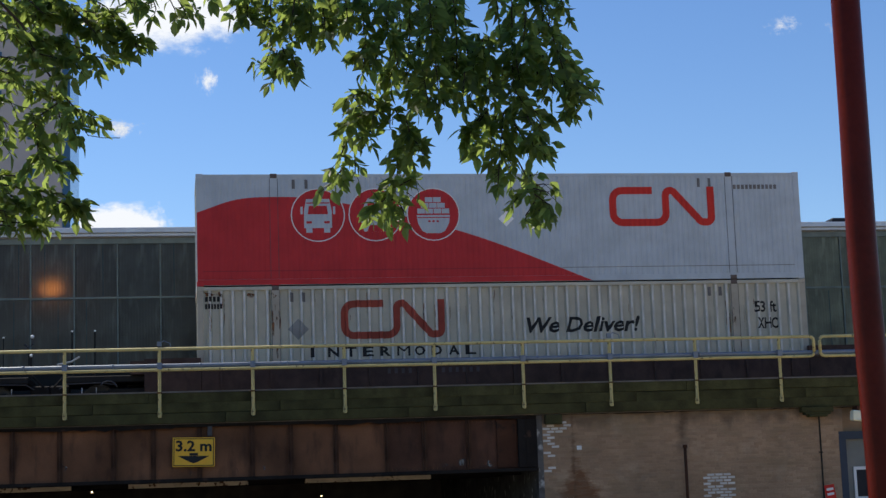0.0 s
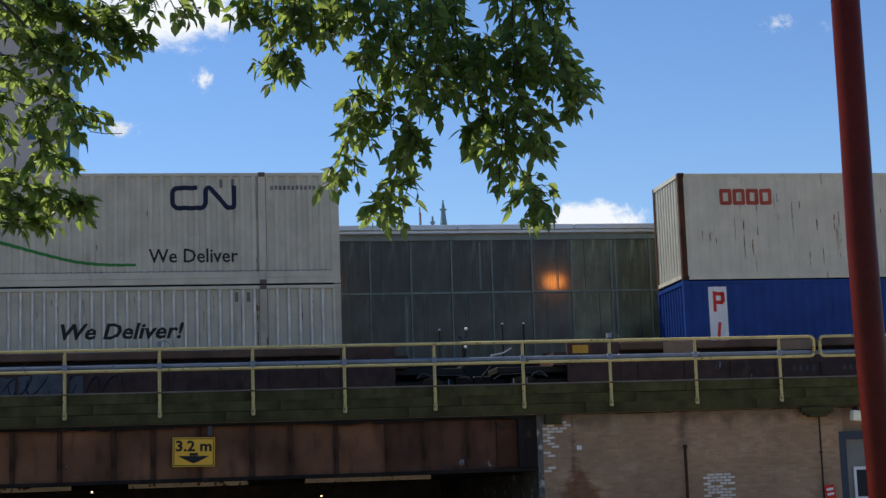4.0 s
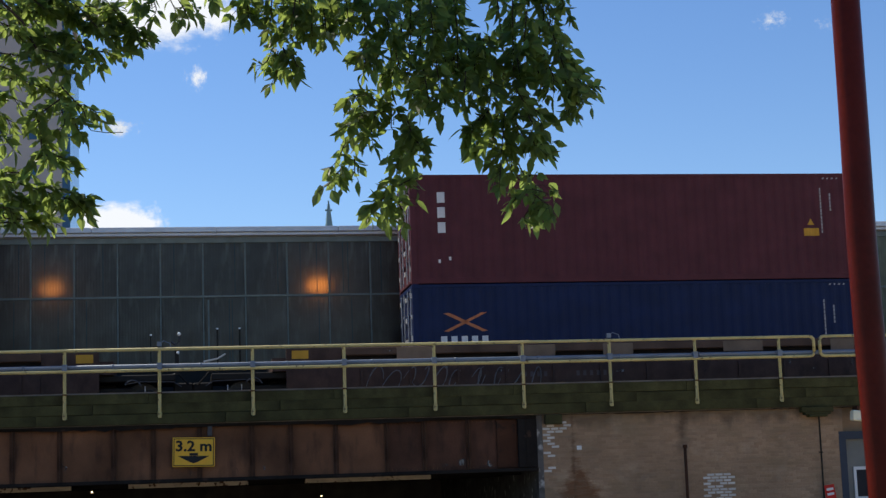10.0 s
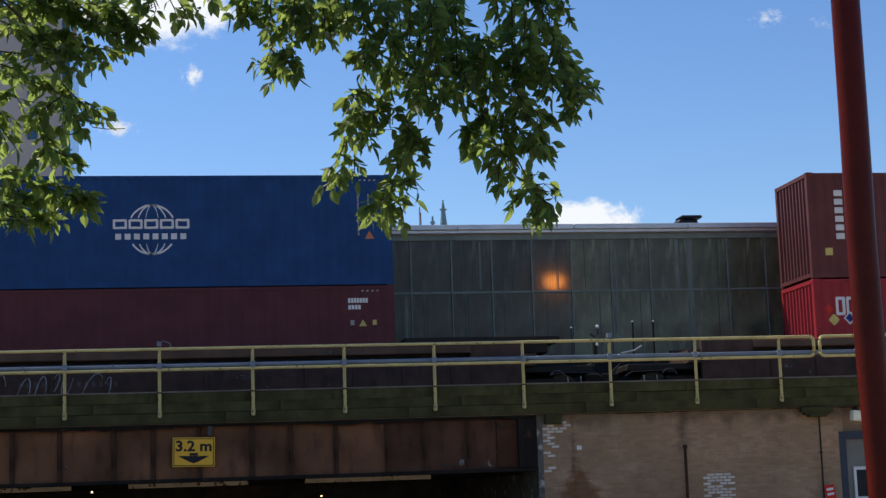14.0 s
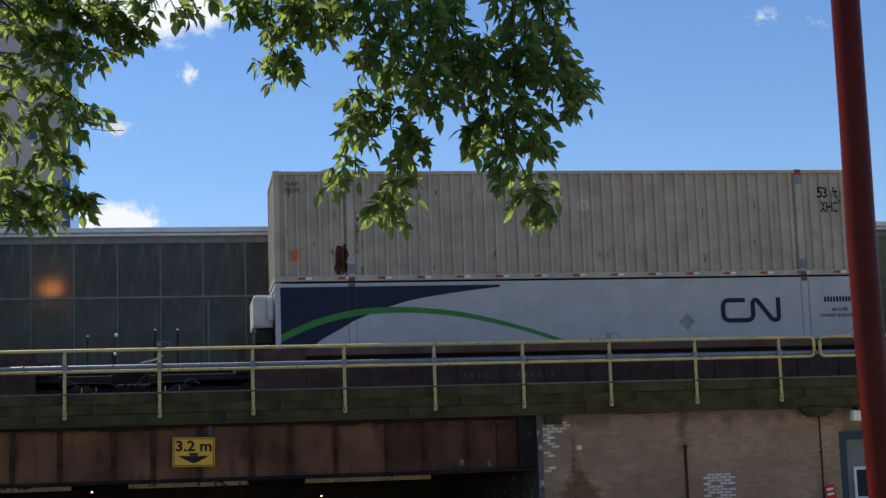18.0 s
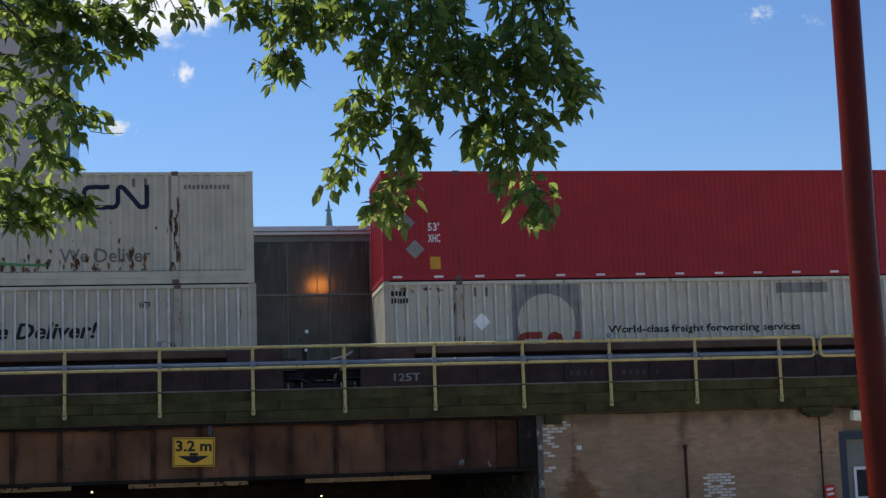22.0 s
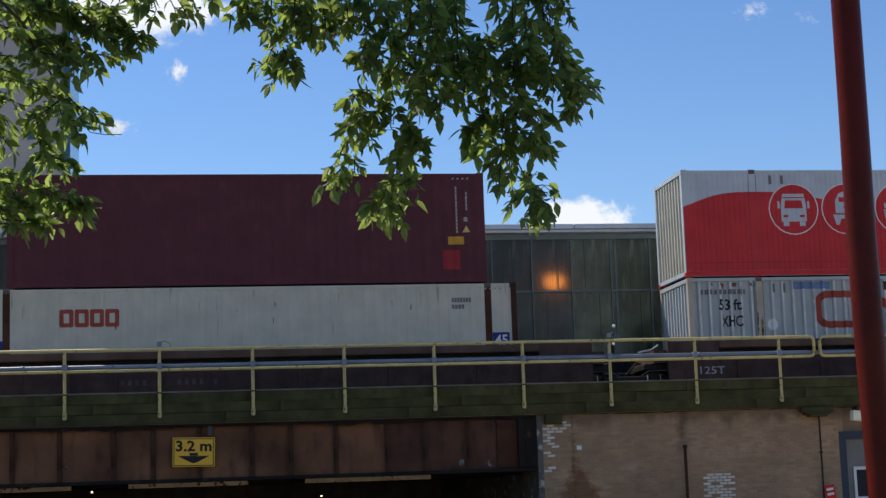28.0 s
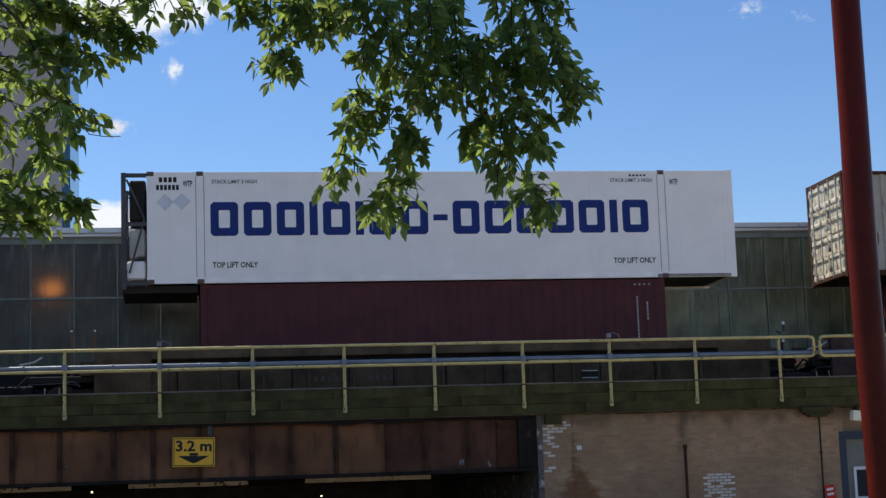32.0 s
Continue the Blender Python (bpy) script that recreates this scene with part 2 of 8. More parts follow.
def cloud_material(name, seed, thick, bright, gain):
    """Cloud: white where a noise, fading towards the sheet's rim, is dense; clear elsewhere."""
    m = bpy.data.materials.new(name)
    m.use_nodes = True
    nt = m.node_tree
    n, ln = nt.nodes, nt.links.new
    n.remove(n["Principled BSDF"])
    tc = n.new("ShaderNodeTexCoord")
    mp = n.new("ShaderNodeMapping")
    mp.inputs["Location"].default_value = (seed * 3.7, seed * 1.3, seed)
    ln(tc.outputs["Generated"], mp.inputs[0])
    t = n.new("ShaderNodeTexNoise")
    t.inputs["Scale"].default_value, t.inputs["Detail"].default_value, t.inputs["Roughness"].default_value = 3.2 if gain > 0.8 else 4.5, 12, 0.66 if gain > 0.8 else 0.74
    ln(mp.outputs[0], t.inputs["Vector"])
    mp2 = n.new("ShaderNodeMapping")
    mp2.inputs["Location"].default_value, mp2.inputs["Scale"].default_value = (-1, 0, -1), (2, 0, 2)
    ln(tc.outputs["Generated"], mp2.inputs[0])
    g = n.new("ShaderNodeTexGradient")
    g.gradient_type = "SPHERICAL"
    ln(mp2.outputs[0], g.inputs[0])
    ad = n.new("ShaderNodeMath")
    ad.operation = "MULTIPLY_ADD"
    ln(g.outputs["Fac"], ad.inputs[0])
    ad.inputs[1].default_value = gain
    ln(t.outputs["Fac"], ad.inputs[2])
    r = n.new("ShaderNodeMapRange")
    r.interpolation_type = "SMOOTHSTEP"
    r.inputs["From Min"].default_value, r.inputs["From Max"].default_value = gain * 0.6 + 0.44 - thick, gain * 0.6 + (0.74 if gain > 0.8 else 0.80) - thick
    ln(ad.outputs[0], r.inputs["Value"])
    em = n.new("ShaderNodeEmission")
    em.inputs["Color"].default_value, em.inputs["Strength"].default_value = (0.93, 0.96, 1.0, 1), bright
    tr = n.new("ShaderNodeBsdfTransparent")
    mx = n.new("ShaderNodeMixShader")
    ln(r.outputs[0], mx.inputs[0])
    ln(tr.outputs[0], mx.inputs[1])
    ln(em.outputs[0], mx.inputs[2])
    ln(mx.outputs[0], n["Material Output"].inputs[0])
    return m


def stain_bricks(m):
    """Rust running down from a leak, and streaks darkening towards the deck edge, on the brick wall."""
    nt = m.node_tree
    n, ln = nt.nodes, nt.links.new
    b = n["Principled BSDF"]
    old = b.inputs["Base Color"].links[0].from_socket
    geo = n.new("ShaderNodeNewGeometry")
    sp = n.new("ShaderNodeSeparateXYZ")
    ln(geo.outputs["Position"], sp.inputs[0])

    def op(kind, a, c, clamp=False):
        x = n.new("ShaderNodeMath")
        x.operation, x.use_clamp = kind, clamp
        for s, v in zip(x.inputs, (a, c)):
            if hasattr(v, "links"):
                ln(v, s)
            else:
                s.default_value = v
        return x.outputs[0]

    def streaky(sc, squash):
        mp = n.new("ShaderNodeMapping")
        mp.inputs["Scale"].default_value = (1, 1, squash)
        ln(geo.outputs["Position"], mp.inputs[0])
        t = n.new("ShaderNodeTexNoise")
        t.inputs["Scale"].default_value, t.inputs["Detail"].default_value = sc, 5
        ln(mp.outputs[0], t.inputs["Vector"])
        return t.outputs["Fac"]

    def mixed(fac, a, c):
        x = n.new("ShaderNodeMix")
        x.data_type = "RGBA"
        ln(fac, x.inputs[0])
        ln(a, x.inputs[6])
        x.inputs[7].default_value = (*c, 1)
        return x.outputs[2]
    noise_a = streaky(5.0, 2.5)
    half = op("MULTIPLY", op("SUBTRACT", 2.55, sp.outputs["Z"], True), 0.62)
    away = op("ABSOLUTE", op("SUBTRACT", sp.outputs["X"], 9.78), 0.0)
    rust = op("MULTIPLY", op("ADD", op("SUBTRACT", half, away), op("MULTIPLY", op("SUBTRACT", noise_a, 0.5), 0.7)), 4.0, True)
    out = mixed(op("MULTIPLY", rust, 0.85), old, (0.150, 0.060, 0.022))
    leak = op("MULTIPLY", op("SUBTRACT", op("ADD", 0.06, op("MULTIPLY", op("SUBTRACT", noise_a, 0.5), 0.3)), op("ABSOLUTE", op("SUBTRACT", sp.outputs["X"], 9.68), 0.0)), 14.0, True)
    out = mixed(op("MULTIPLY", leak, 0.6), out, (0.10, 0.055, 0.03))
    isl = n.new("ShaderNodeMapRange")
    isl.inputs["To Min"].default_value, isl.inputs["To Max"].default_value = 0.0, 0.40
    ln(geo.outputs["Random Per Island"], isl.inputs["Value"])
    out = mixed(isl.outputs[0], out, (0.19, 0.115, 0.07))
    # upper courses: dark upright streaks, stronger towards the top
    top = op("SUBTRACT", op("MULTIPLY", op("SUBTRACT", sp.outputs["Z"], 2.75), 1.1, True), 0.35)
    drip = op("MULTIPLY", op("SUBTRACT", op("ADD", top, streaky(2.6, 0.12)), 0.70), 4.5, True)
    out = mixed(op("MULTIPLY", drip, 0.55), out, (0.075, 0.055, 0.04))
    damp = op("SUBTRACT", op("ADD", 0.22, op("MULTIPLY", op("SUBTRACT", noise_a, 0.5), 0.35)), op("ABSOLUTE", op("SUBTRACT", sp.outputs["X"], 12.48), 0.0))
    damp = op("MULTIPLY", op("MULTIPLY", damp, 5.0, True), op("MULTIPLY", op("SUBTRACT", sp.outputs["Z"], 2.45), 2.0, True))
    out = mixed(op("MULTIPLY", damp, 0.7), out, (0.095, 0.062, 0.04))
    course = op("MULTIPLY", op("SUBTRACT", streaky(2.2, 6.0), 0.48), 3.0, True)
    out = mixed(op("MULTIPLY", course, 0.5), out, (0.24, 0.19, 0.135))
    pale = op("MULTIPLY", op("SUBTRACT", streaky(1.7, 1.0), 0.56), 5.0, True)
    out = mixed(op("MULTIPLY", pale, 0.35), out, (0.50, 0.40, 0.29))
    blot = op("MULTIPLY", op("SUBTRACT", streaky(1.1, 1.6), 0.5), 4.0, True)
    out = mixed(op("MULTIPLY", blot, 0.45), out, (0.20, 0.15, 0.085))
    ln(out, b.inputs["Base Color"])


def ragged(m, size, cover):
    """Breaks a stain up: clear where a fine, upright noise is low."""
    nt = m.node_tree
    n, ln = nt.nodes, nt.links.new
    tc, mp = n.new("ShaderNodeTexCoord"), n.new("ShaderNodeMapping")
    mp.inputs["Scale"].default_value = (1, 1, 0.35)
    ln(tc.outputs["Object"], mp.inputs[0])
    t = n.new("ShaderNodeTexNoise")
    t.inputs["Scale"].default_value, t.inputs["Detail"].default_value = size, 6
    ln(mp.outputs[0], t.inputs["Vector"])
    r = n.new("ShaderNodeMapRange")
    r.inputs["From Min"].default_value, r.inputs["From Max"].default_value = 0.62 - 0.35 * cover, 0.80 - 0.35 * cover
    ln(t.outputs["Fac"], r.inputs["Value"])
    clear, mx = n.new("ShaderNodeBsdfTransparent"), n.new("ShaderNodeMixShader")
    ln(r.outputs[0], mx.inputs[0])
    ln(clear.outputs[0], mx.inputs[1])
    ln(n["Principled BSDF"].outputs[0], mx.inputs[2])
    ln(mx.outputs[0], n["Material Output"].inputs[0])


for key, size, cover in (("rust_stain", 14, 0.62), ("dark_rust_stain", 16, 0.76), ("brown_stain", 8, 0.4), ("drip", 10, 0.6), ("scuff", 9, 0.3)):
    ragged(M[key], size, cover)
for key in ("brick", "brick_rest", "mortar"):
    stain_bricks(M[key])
M["panel"] = panel_material()
# Right-hand panes paler: light bounced off the sunlit containers put into the colour.
M["panel_bounce"] = panel_material("bounce_lit_fibreglass", (0.20, 0.22, 0.14), (0.36, 0.38, 0.25))
M["leaf"] = leaf_material("green_leaves", (0.021, 0.041, 0.012), (0.62, 0.79, 0.18))
M["bulb"] = glowing("warm_bulb", (1.0, 0.74, 0.42), 4.0)
M["bulb_orange"] = glowing("orange_sodium_bulb", (1.0, 0.5, 0.15), 12.0)


# ---------------------------------------------------------------- mesh helpers
def box(bm, x0, x1, y0, y1, z0, z1):
    v = [bm.verts.new(p) for p in ((x0, y0, z0), (x1, y0, z0), (x1, y1, z0), (x0, y1, z0), (x0, y0, z1), (x1, y0, z1), (x1, y1, z1), (x0, y1, z1))]
    for f in ((3, 2, 1, 0), (4, 5, 6, 7), (0, 1, 5, 4), (1, 2, 6, 5), (2, 3, 7, 6), (3, 0, 4, 7)):
        bm.faces.new([v[i] for i in f])


def chamfer_box(bm, x0, x1, y0, y1, z0, z1, c):
    """A box with its four x-running edges and its ends cut off by c."""
    rings = []
    for x, e in ((x0, c), (x0 + c, 0), (x1 - c, 0), (x1, c)):
        a, b2, d, f = y0 + e, y1 - e, z0 + e, z1 - e
        rings.append([bm.verts.new((x, y, z)) for y, z in ((a + c, d), (b2 - c, d), (b2, d + c), (b2, f - c), (b2 - c, f), (a + c, f), (a, f - c), (a, d + c))])
    for r, s in zip(rings, rings[1:]):
        for i in range(8):
            bm.faces.new((r[i - 1], r[i], s[i], s[i - 1]))
    bm.faces.new(rings[0])
    bm.faces.new(rings[-1][::-1])


def tube(bm, pts, radii, n=8, caps=True):
    """A round bar through the points; radii one or one a point."""
    pts = [Vector(p) for p in pts]
    if not isinstance(radii, (list, tuple)):
        radii = [radii] * len(pts)
    rings = []
    for i, p in enumerate(pts):
        d = (pts[min(i + 1, len(pts) - 1)] - pts[max(i - 1, 0)]).normalized()
        u = d.cross(Vector((0, 0, 1)) if abs(d.z) < 0.9 else Vector((1, 0, 0))).normalized()
        w = d.cross(u)
        rings.append([bm.verts.new(p + radii[i] * (u * math.cos(a) + w * math.sin(a))) for a in (2 * math.pi * k / n for k in range(n))])
    for r, s in zip(rings, rings[1:]):
        for k in range(n):
            bm.faces.new((r[k - 1], r[k], s[k], s[k - 1]))
    if caps:
        bm.faces.new(rings[0][::-1])
        bm.faces.new(rings[-1])


def mesh_of(name, bm, material, smooth=False):
    bmesh.ops.recalc_face_normals(bm, faces=bm.faces[:])
    me = bpy.data.meshes.new(name)
    bm.to_mesh(me)
    bm.free()
    me.materials.append(material)
    if smooth:
        for p in me.polygons:
            p.use_smooth = True
    return me


def part(name, bm, material, parent, label="", smooth=False):
    """Links a bmesh as one mesh object under a thing or under a part."""
    ob = new(name, mesh_of(name, bm, material, smooth) if isinstance(bm, bmesh.types.BMesh) else bm)
    ob.parent = parent
    if label:
        ob["label"] = label
    return ob


def thing(name, m, label, category, group="", kind=""):
    ob = new(name)
    ob.matrix_basis = m
    return tagged(ob, label, category, group, kind)


def single(name, bm, material, label, category, group="", kind="", m=None, smooth=False):
    ob = new(name, mesh_of(name, bm, material, smooth))
    if m is not None:
        ob.matrix_basis = m
    return tagged(ob, label, category, group, kind)


def through_points(pts):
    """A smooth function through the points (x, z)."""
    xs, zs = [p[0] for p in pts], [p[1] for p in pts]
    sl = []
    for i in range(len(xs)):
        a, b2 = max(i - 1, 0), min(i + 1, len(xs) - 1)
        sl.append((zs[b2] - zs[a]) / (xs[b2] - xs[a]))

    def f(x):
        x = min(max(x, xs[0]), xs[-1])
        i = max(k for k in range(len(xs) - 1) if xs[k] <= x or k == 0)
        h = xs[i + 1] - xs[i]
        t = (x - xs[i]) / h
        return (zs[i] * (1 + 2 * t) * (1 - t) ** 2 + sl[i] * h * t * (1 - t) ** 2 + zs[i + 1] * t * t * (3 - 2 * t) + sl[i + 1] * h * t * t * (t - 1))
    return f


# ---------------------------------------------------------------- ground, road, bridge
TRACK_Y = 43.856
RAIL_Z = 3.86


def ground_height(x, y):
    """The street dips under the bridge between soft banks; elsewhere the ground is level."""
    dip = min(max((y - 10) / 24, 0), 1) * min(max((82 - y) / 26, 0), 1)
    dip = dip * dip * (3 - 2 * dip)
    side = min(max((13 - abs(x - 0.6)) / 4.5, 0), 1)
    return -1.1 * dip * side


def build_ground():
    xs = [-4000, -900, -300, -120, -50] + [-30 + 1.5 * i for i in range(41)] + [45, 80, 140, 320, 900, 4000]
    ys = [-4000, -800, -200, -60, -20] + [2 * i for i in range(46)] + [100, 130, 200, 400, 1000, 4000]
    bm = bmesh.new()
    g = [[bm.verts.new((x, y, ground_height(x, y))) for x in xs] for y in ys]
    for j in range(len(ys) - 1):
        for i in range(len(xs) - 1):
            bm.faces.new((g[j][i], g[j][i + 1], g[j + 1][i + 1], g[j + 1][i]))
    tagged(new("ground", mesh_of("ground", bm, M["bounce_ground"])), "unseen ground around the railway bridge, pale to bounce light", "ground", kind="structure")
    bm = bmesh.new()
    rows = [(-7.4 + 0.0, y) for y in range(-40, 121, 2)]
    prev = None
    for _, y in rows:
        cur = [bm.verts.new((x, y, ground_height(x, y) + 0.03)) for x in (-7.0, -3, 0.6, 4, 8.2)]
        if prev:
            for i in range(4):
                bm.faces.new((prev[i], prev[i + 1], cur[i + 1], cur[i]))
        prev = cur
    tagged(new("road", mesh_of("road", bm, M["asphalt"])), "worn asphalt street dipping under the bridge", "road", kind="structure")


def build_banks():
    """Railway embankments that carry the track on both sides of the bridge."""
    for name, x0, x1 in (("embankment_west", -360, -8.3), ("embankment_east", 17.4, 360)):
        bm = bmesh.new()
        box(bm, x0, x1, 40.5, 46.5, -0.3, 3.3)
        tagged(new(name, mesh_of(name, bm, M["concrete"])), "concrete retaining bank carrying the railway", "embankment", kind="structure")
    bm = bmesh.new()
    box(bm, -360, 360, 41.4, 46.4, 3.3, 3.62)
    tagged(new("track_ballast", mesh_of("track_ballast", bm, M["ballast"])), "grey stone ballast under the rails", "ballast", kind="stuff")
    for y in (TRACK_Y - 0.752, TRACK_Y + 0.752):
        bm = bmesh.new()
        box(bm, -360, 360, y - 0.07, y + 0.07, 3.69, 3.71)
        box(bm, -360, 360, y - 0.01, y + 0.01, 3.71, 3.83)
        box(bm, -360, 360, y - 0.036, y + 0.036, 3.83, RAIL_Z)
        single("rail", bm, M["rust"], "rusty steel running rail", "rail", "rails of the track")
    bm = bmesh.new()
    box(bm, -0.13, 0.13, -1.3, 1.3, 0, 0.12)
    tie = mesh_of("railway_tie", bm, M["dark_concrete"])
    tie_ob = thing("railway_ties", pose(0, 0, 0), "dark timber ties under the rails", "railway tie", kind="stuff")
    for i in range(-30, 60):
        o = new("tie", tie)
        o.parent = tie_ob
        o.location = (0.55 * i, TRACK_Y, 3.58)


def build_bridge():
    """Plate-girder span with a timber-faced deck edge; left of it and right of it the deck runs on."""
    br = thing("railway_bridge", pose(0, 0, 0), "brown riveted plate girder railway bridge over a street", "bridge", kind="structure")
    bm = bmesh.new()
    box(bm, -8.3, 5.098, 40.62, 40.66, 2.26, 3.5)
    part("girder_web", bm, M["girder"], br, "rust-brown painted girder web")
    # from x = 5.1 on the web has a darker brown
    bm = bmesh.new()
    box(bm, 5.10, 8.78, 40.618, 40.66, 2.26, 3.5)
    part("girder_web", bm, M["girder_dark"], br, "darker web plates by the bearing")
    # top flange near-black: shade of the deck overhang put into its colour
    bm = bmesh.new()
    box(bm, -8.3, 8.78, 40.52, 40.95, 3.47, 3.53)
    part("top_flange", bm, M["near_black"], br)
    # bottom flange near-black, to match the dark below the web
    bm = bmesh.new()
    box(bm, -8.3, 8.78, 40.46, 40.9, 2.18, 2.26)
    part("bottom_flange", bm, M["near_black"], br)
    bm = bmesh.new()
    box(bm, -0.06, 0.06, 40.565, 40.62, 2.26, 3.47)
    box(bm, -0.008, 0.008, 40.49, 40.565, 2.262, 3.468)
    me = mesh_of("stiffener", bm, M["girder_rib"])
    for i in range(16):
        o = part("stiffener", me, None, br)
        o.location.x = -8.1 + 1.085 * i + (0.16 if i % 3 == 0 else 0)
    bm = bmesh.new()
    for i in range(170):
        for z in (2.31, 3.42):
            tube(bm, [(-8.2 + 0.1 * i, 40.625, z), (-8.2 + 0.1 * i, 40.607, z)], 0.014, 5)
    o = part("rivets", bm, M["girder"], br)
    o["kind"] = "stuff"
    # plates that darken the last metre of the girder
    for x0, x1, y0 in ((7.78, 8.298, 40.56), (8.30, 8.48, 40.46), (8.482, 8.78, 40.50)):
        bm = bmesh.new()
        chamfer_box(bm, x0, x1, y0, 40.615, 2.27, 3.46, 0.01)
        part("end_plate", bm, M["rust" if x0 < 8 else "near_black"], br, "dark plate at the girder's bearing")
    # ragged dark strip for the shade and grime under the deck overhang
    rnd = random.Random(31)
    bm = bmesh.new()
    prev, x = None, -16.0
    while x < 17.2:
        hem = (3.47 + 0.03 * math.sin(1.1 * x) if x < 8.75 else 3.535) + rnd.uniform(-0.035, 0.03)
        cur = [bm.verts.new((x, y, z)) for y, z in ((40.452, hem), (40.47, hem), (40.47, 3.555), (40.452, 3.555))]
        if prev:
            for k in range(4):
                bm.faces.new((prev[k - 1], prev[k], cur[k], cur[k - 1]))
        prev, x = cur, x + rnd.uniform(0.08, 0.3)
    part("tar_felt", bm, M["near_black"], br, "near-black ragged strip for shade and hanging grime below the deck boards")
    for x, z, wd in ((2.05, 2.45, 0.25), (4.0, 2.55, 0.2), (4.05, 2.42, 0.12), (6.35, 2.40, 0.4), (6.95, 2.44, 0.5), (7.6, 2.42, 0.3), (0.4, 2.38, 0.15), (1.4, 2.4, 0.3), (-2.6, 2.6, 0.2), (5.3, 3.2, 0.15)):
        bm = bmesh.new()
        ring = [bm.verts.new((x + wd * rnd.uniform(0.35, 0.6) * math.cos(a), 40.616, z + 0.09 * rnd.uniform(0.5, 1.2) * math.sin(a))) for a in (0, 0.8, 1.6, 2.4, 3.2, 4.0, 4.8, 5.5)]
        bm.faces.new(ring)
        part("scrape", bm, M["scuff"], br, "pale scrape in the girder paint")
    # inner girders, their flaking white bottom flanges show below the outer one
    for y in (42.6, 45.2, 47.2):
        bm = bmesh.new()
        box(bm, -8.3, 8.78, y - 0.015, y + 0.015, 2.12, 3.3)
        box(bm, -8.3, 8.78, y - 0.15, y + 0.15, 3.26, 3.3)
        part("inner_girder", bm, M["near_black"], br)
    for x0, x1 in ((-5.9, -2.52), (-1.14, 1.80), (3.23, 6.40)):
        bm = bmesh.new()
        box(bm, x0, x1, 42.42, 42.78, 2.085, 2.19)
        part("flange_plate", bm, M["flange_white"], br, "flaking white bottom flange plate with rust")
    bm = bmesh.new()
    box(bm, -8.3, 17.4, 40.44, 46.5, 3.54, 3.615)
    part("deck", bm, M["dark_concrete"], br)
    # timber edge boards
    rows = [(3.56, 3.801), (3.804, 4.041), (4.044, 4.28)]
    lens = [4.4, 4.4, 4.4]
    for k, (z0, z1) in enumerate(rows):
        bm = bmesh.new()
        chamfer_box(bm, -2.197, 2.197, -0.06, 0.06, z0, z1, 0.006)
        me = mesh_of("edge_board", bm, M["moss_wood"])
        x = -14.2 + 1.3 * k
        while x < 34:
            o = part("edge_board", me, None, br)
            o.location = (x, 40.40 + random.uniform(-0.012, 0.012), random.uniform(-0.006, 0.006))
            x += lens[k]
    bm = bmesh.new()
    box(bm, -16, 34, 40.35, 41.3, 4.285, 4.32)
    part("walkway_plank", bm, M["dark_concrete"], br, "dark walkway along the track")
    bm = bmesh.new()
    box(bm, -16, 34, 40.7, 41.4, 3.62, 4.28)
    part("walkway_beam", bm, M["dark_concrete"], br)


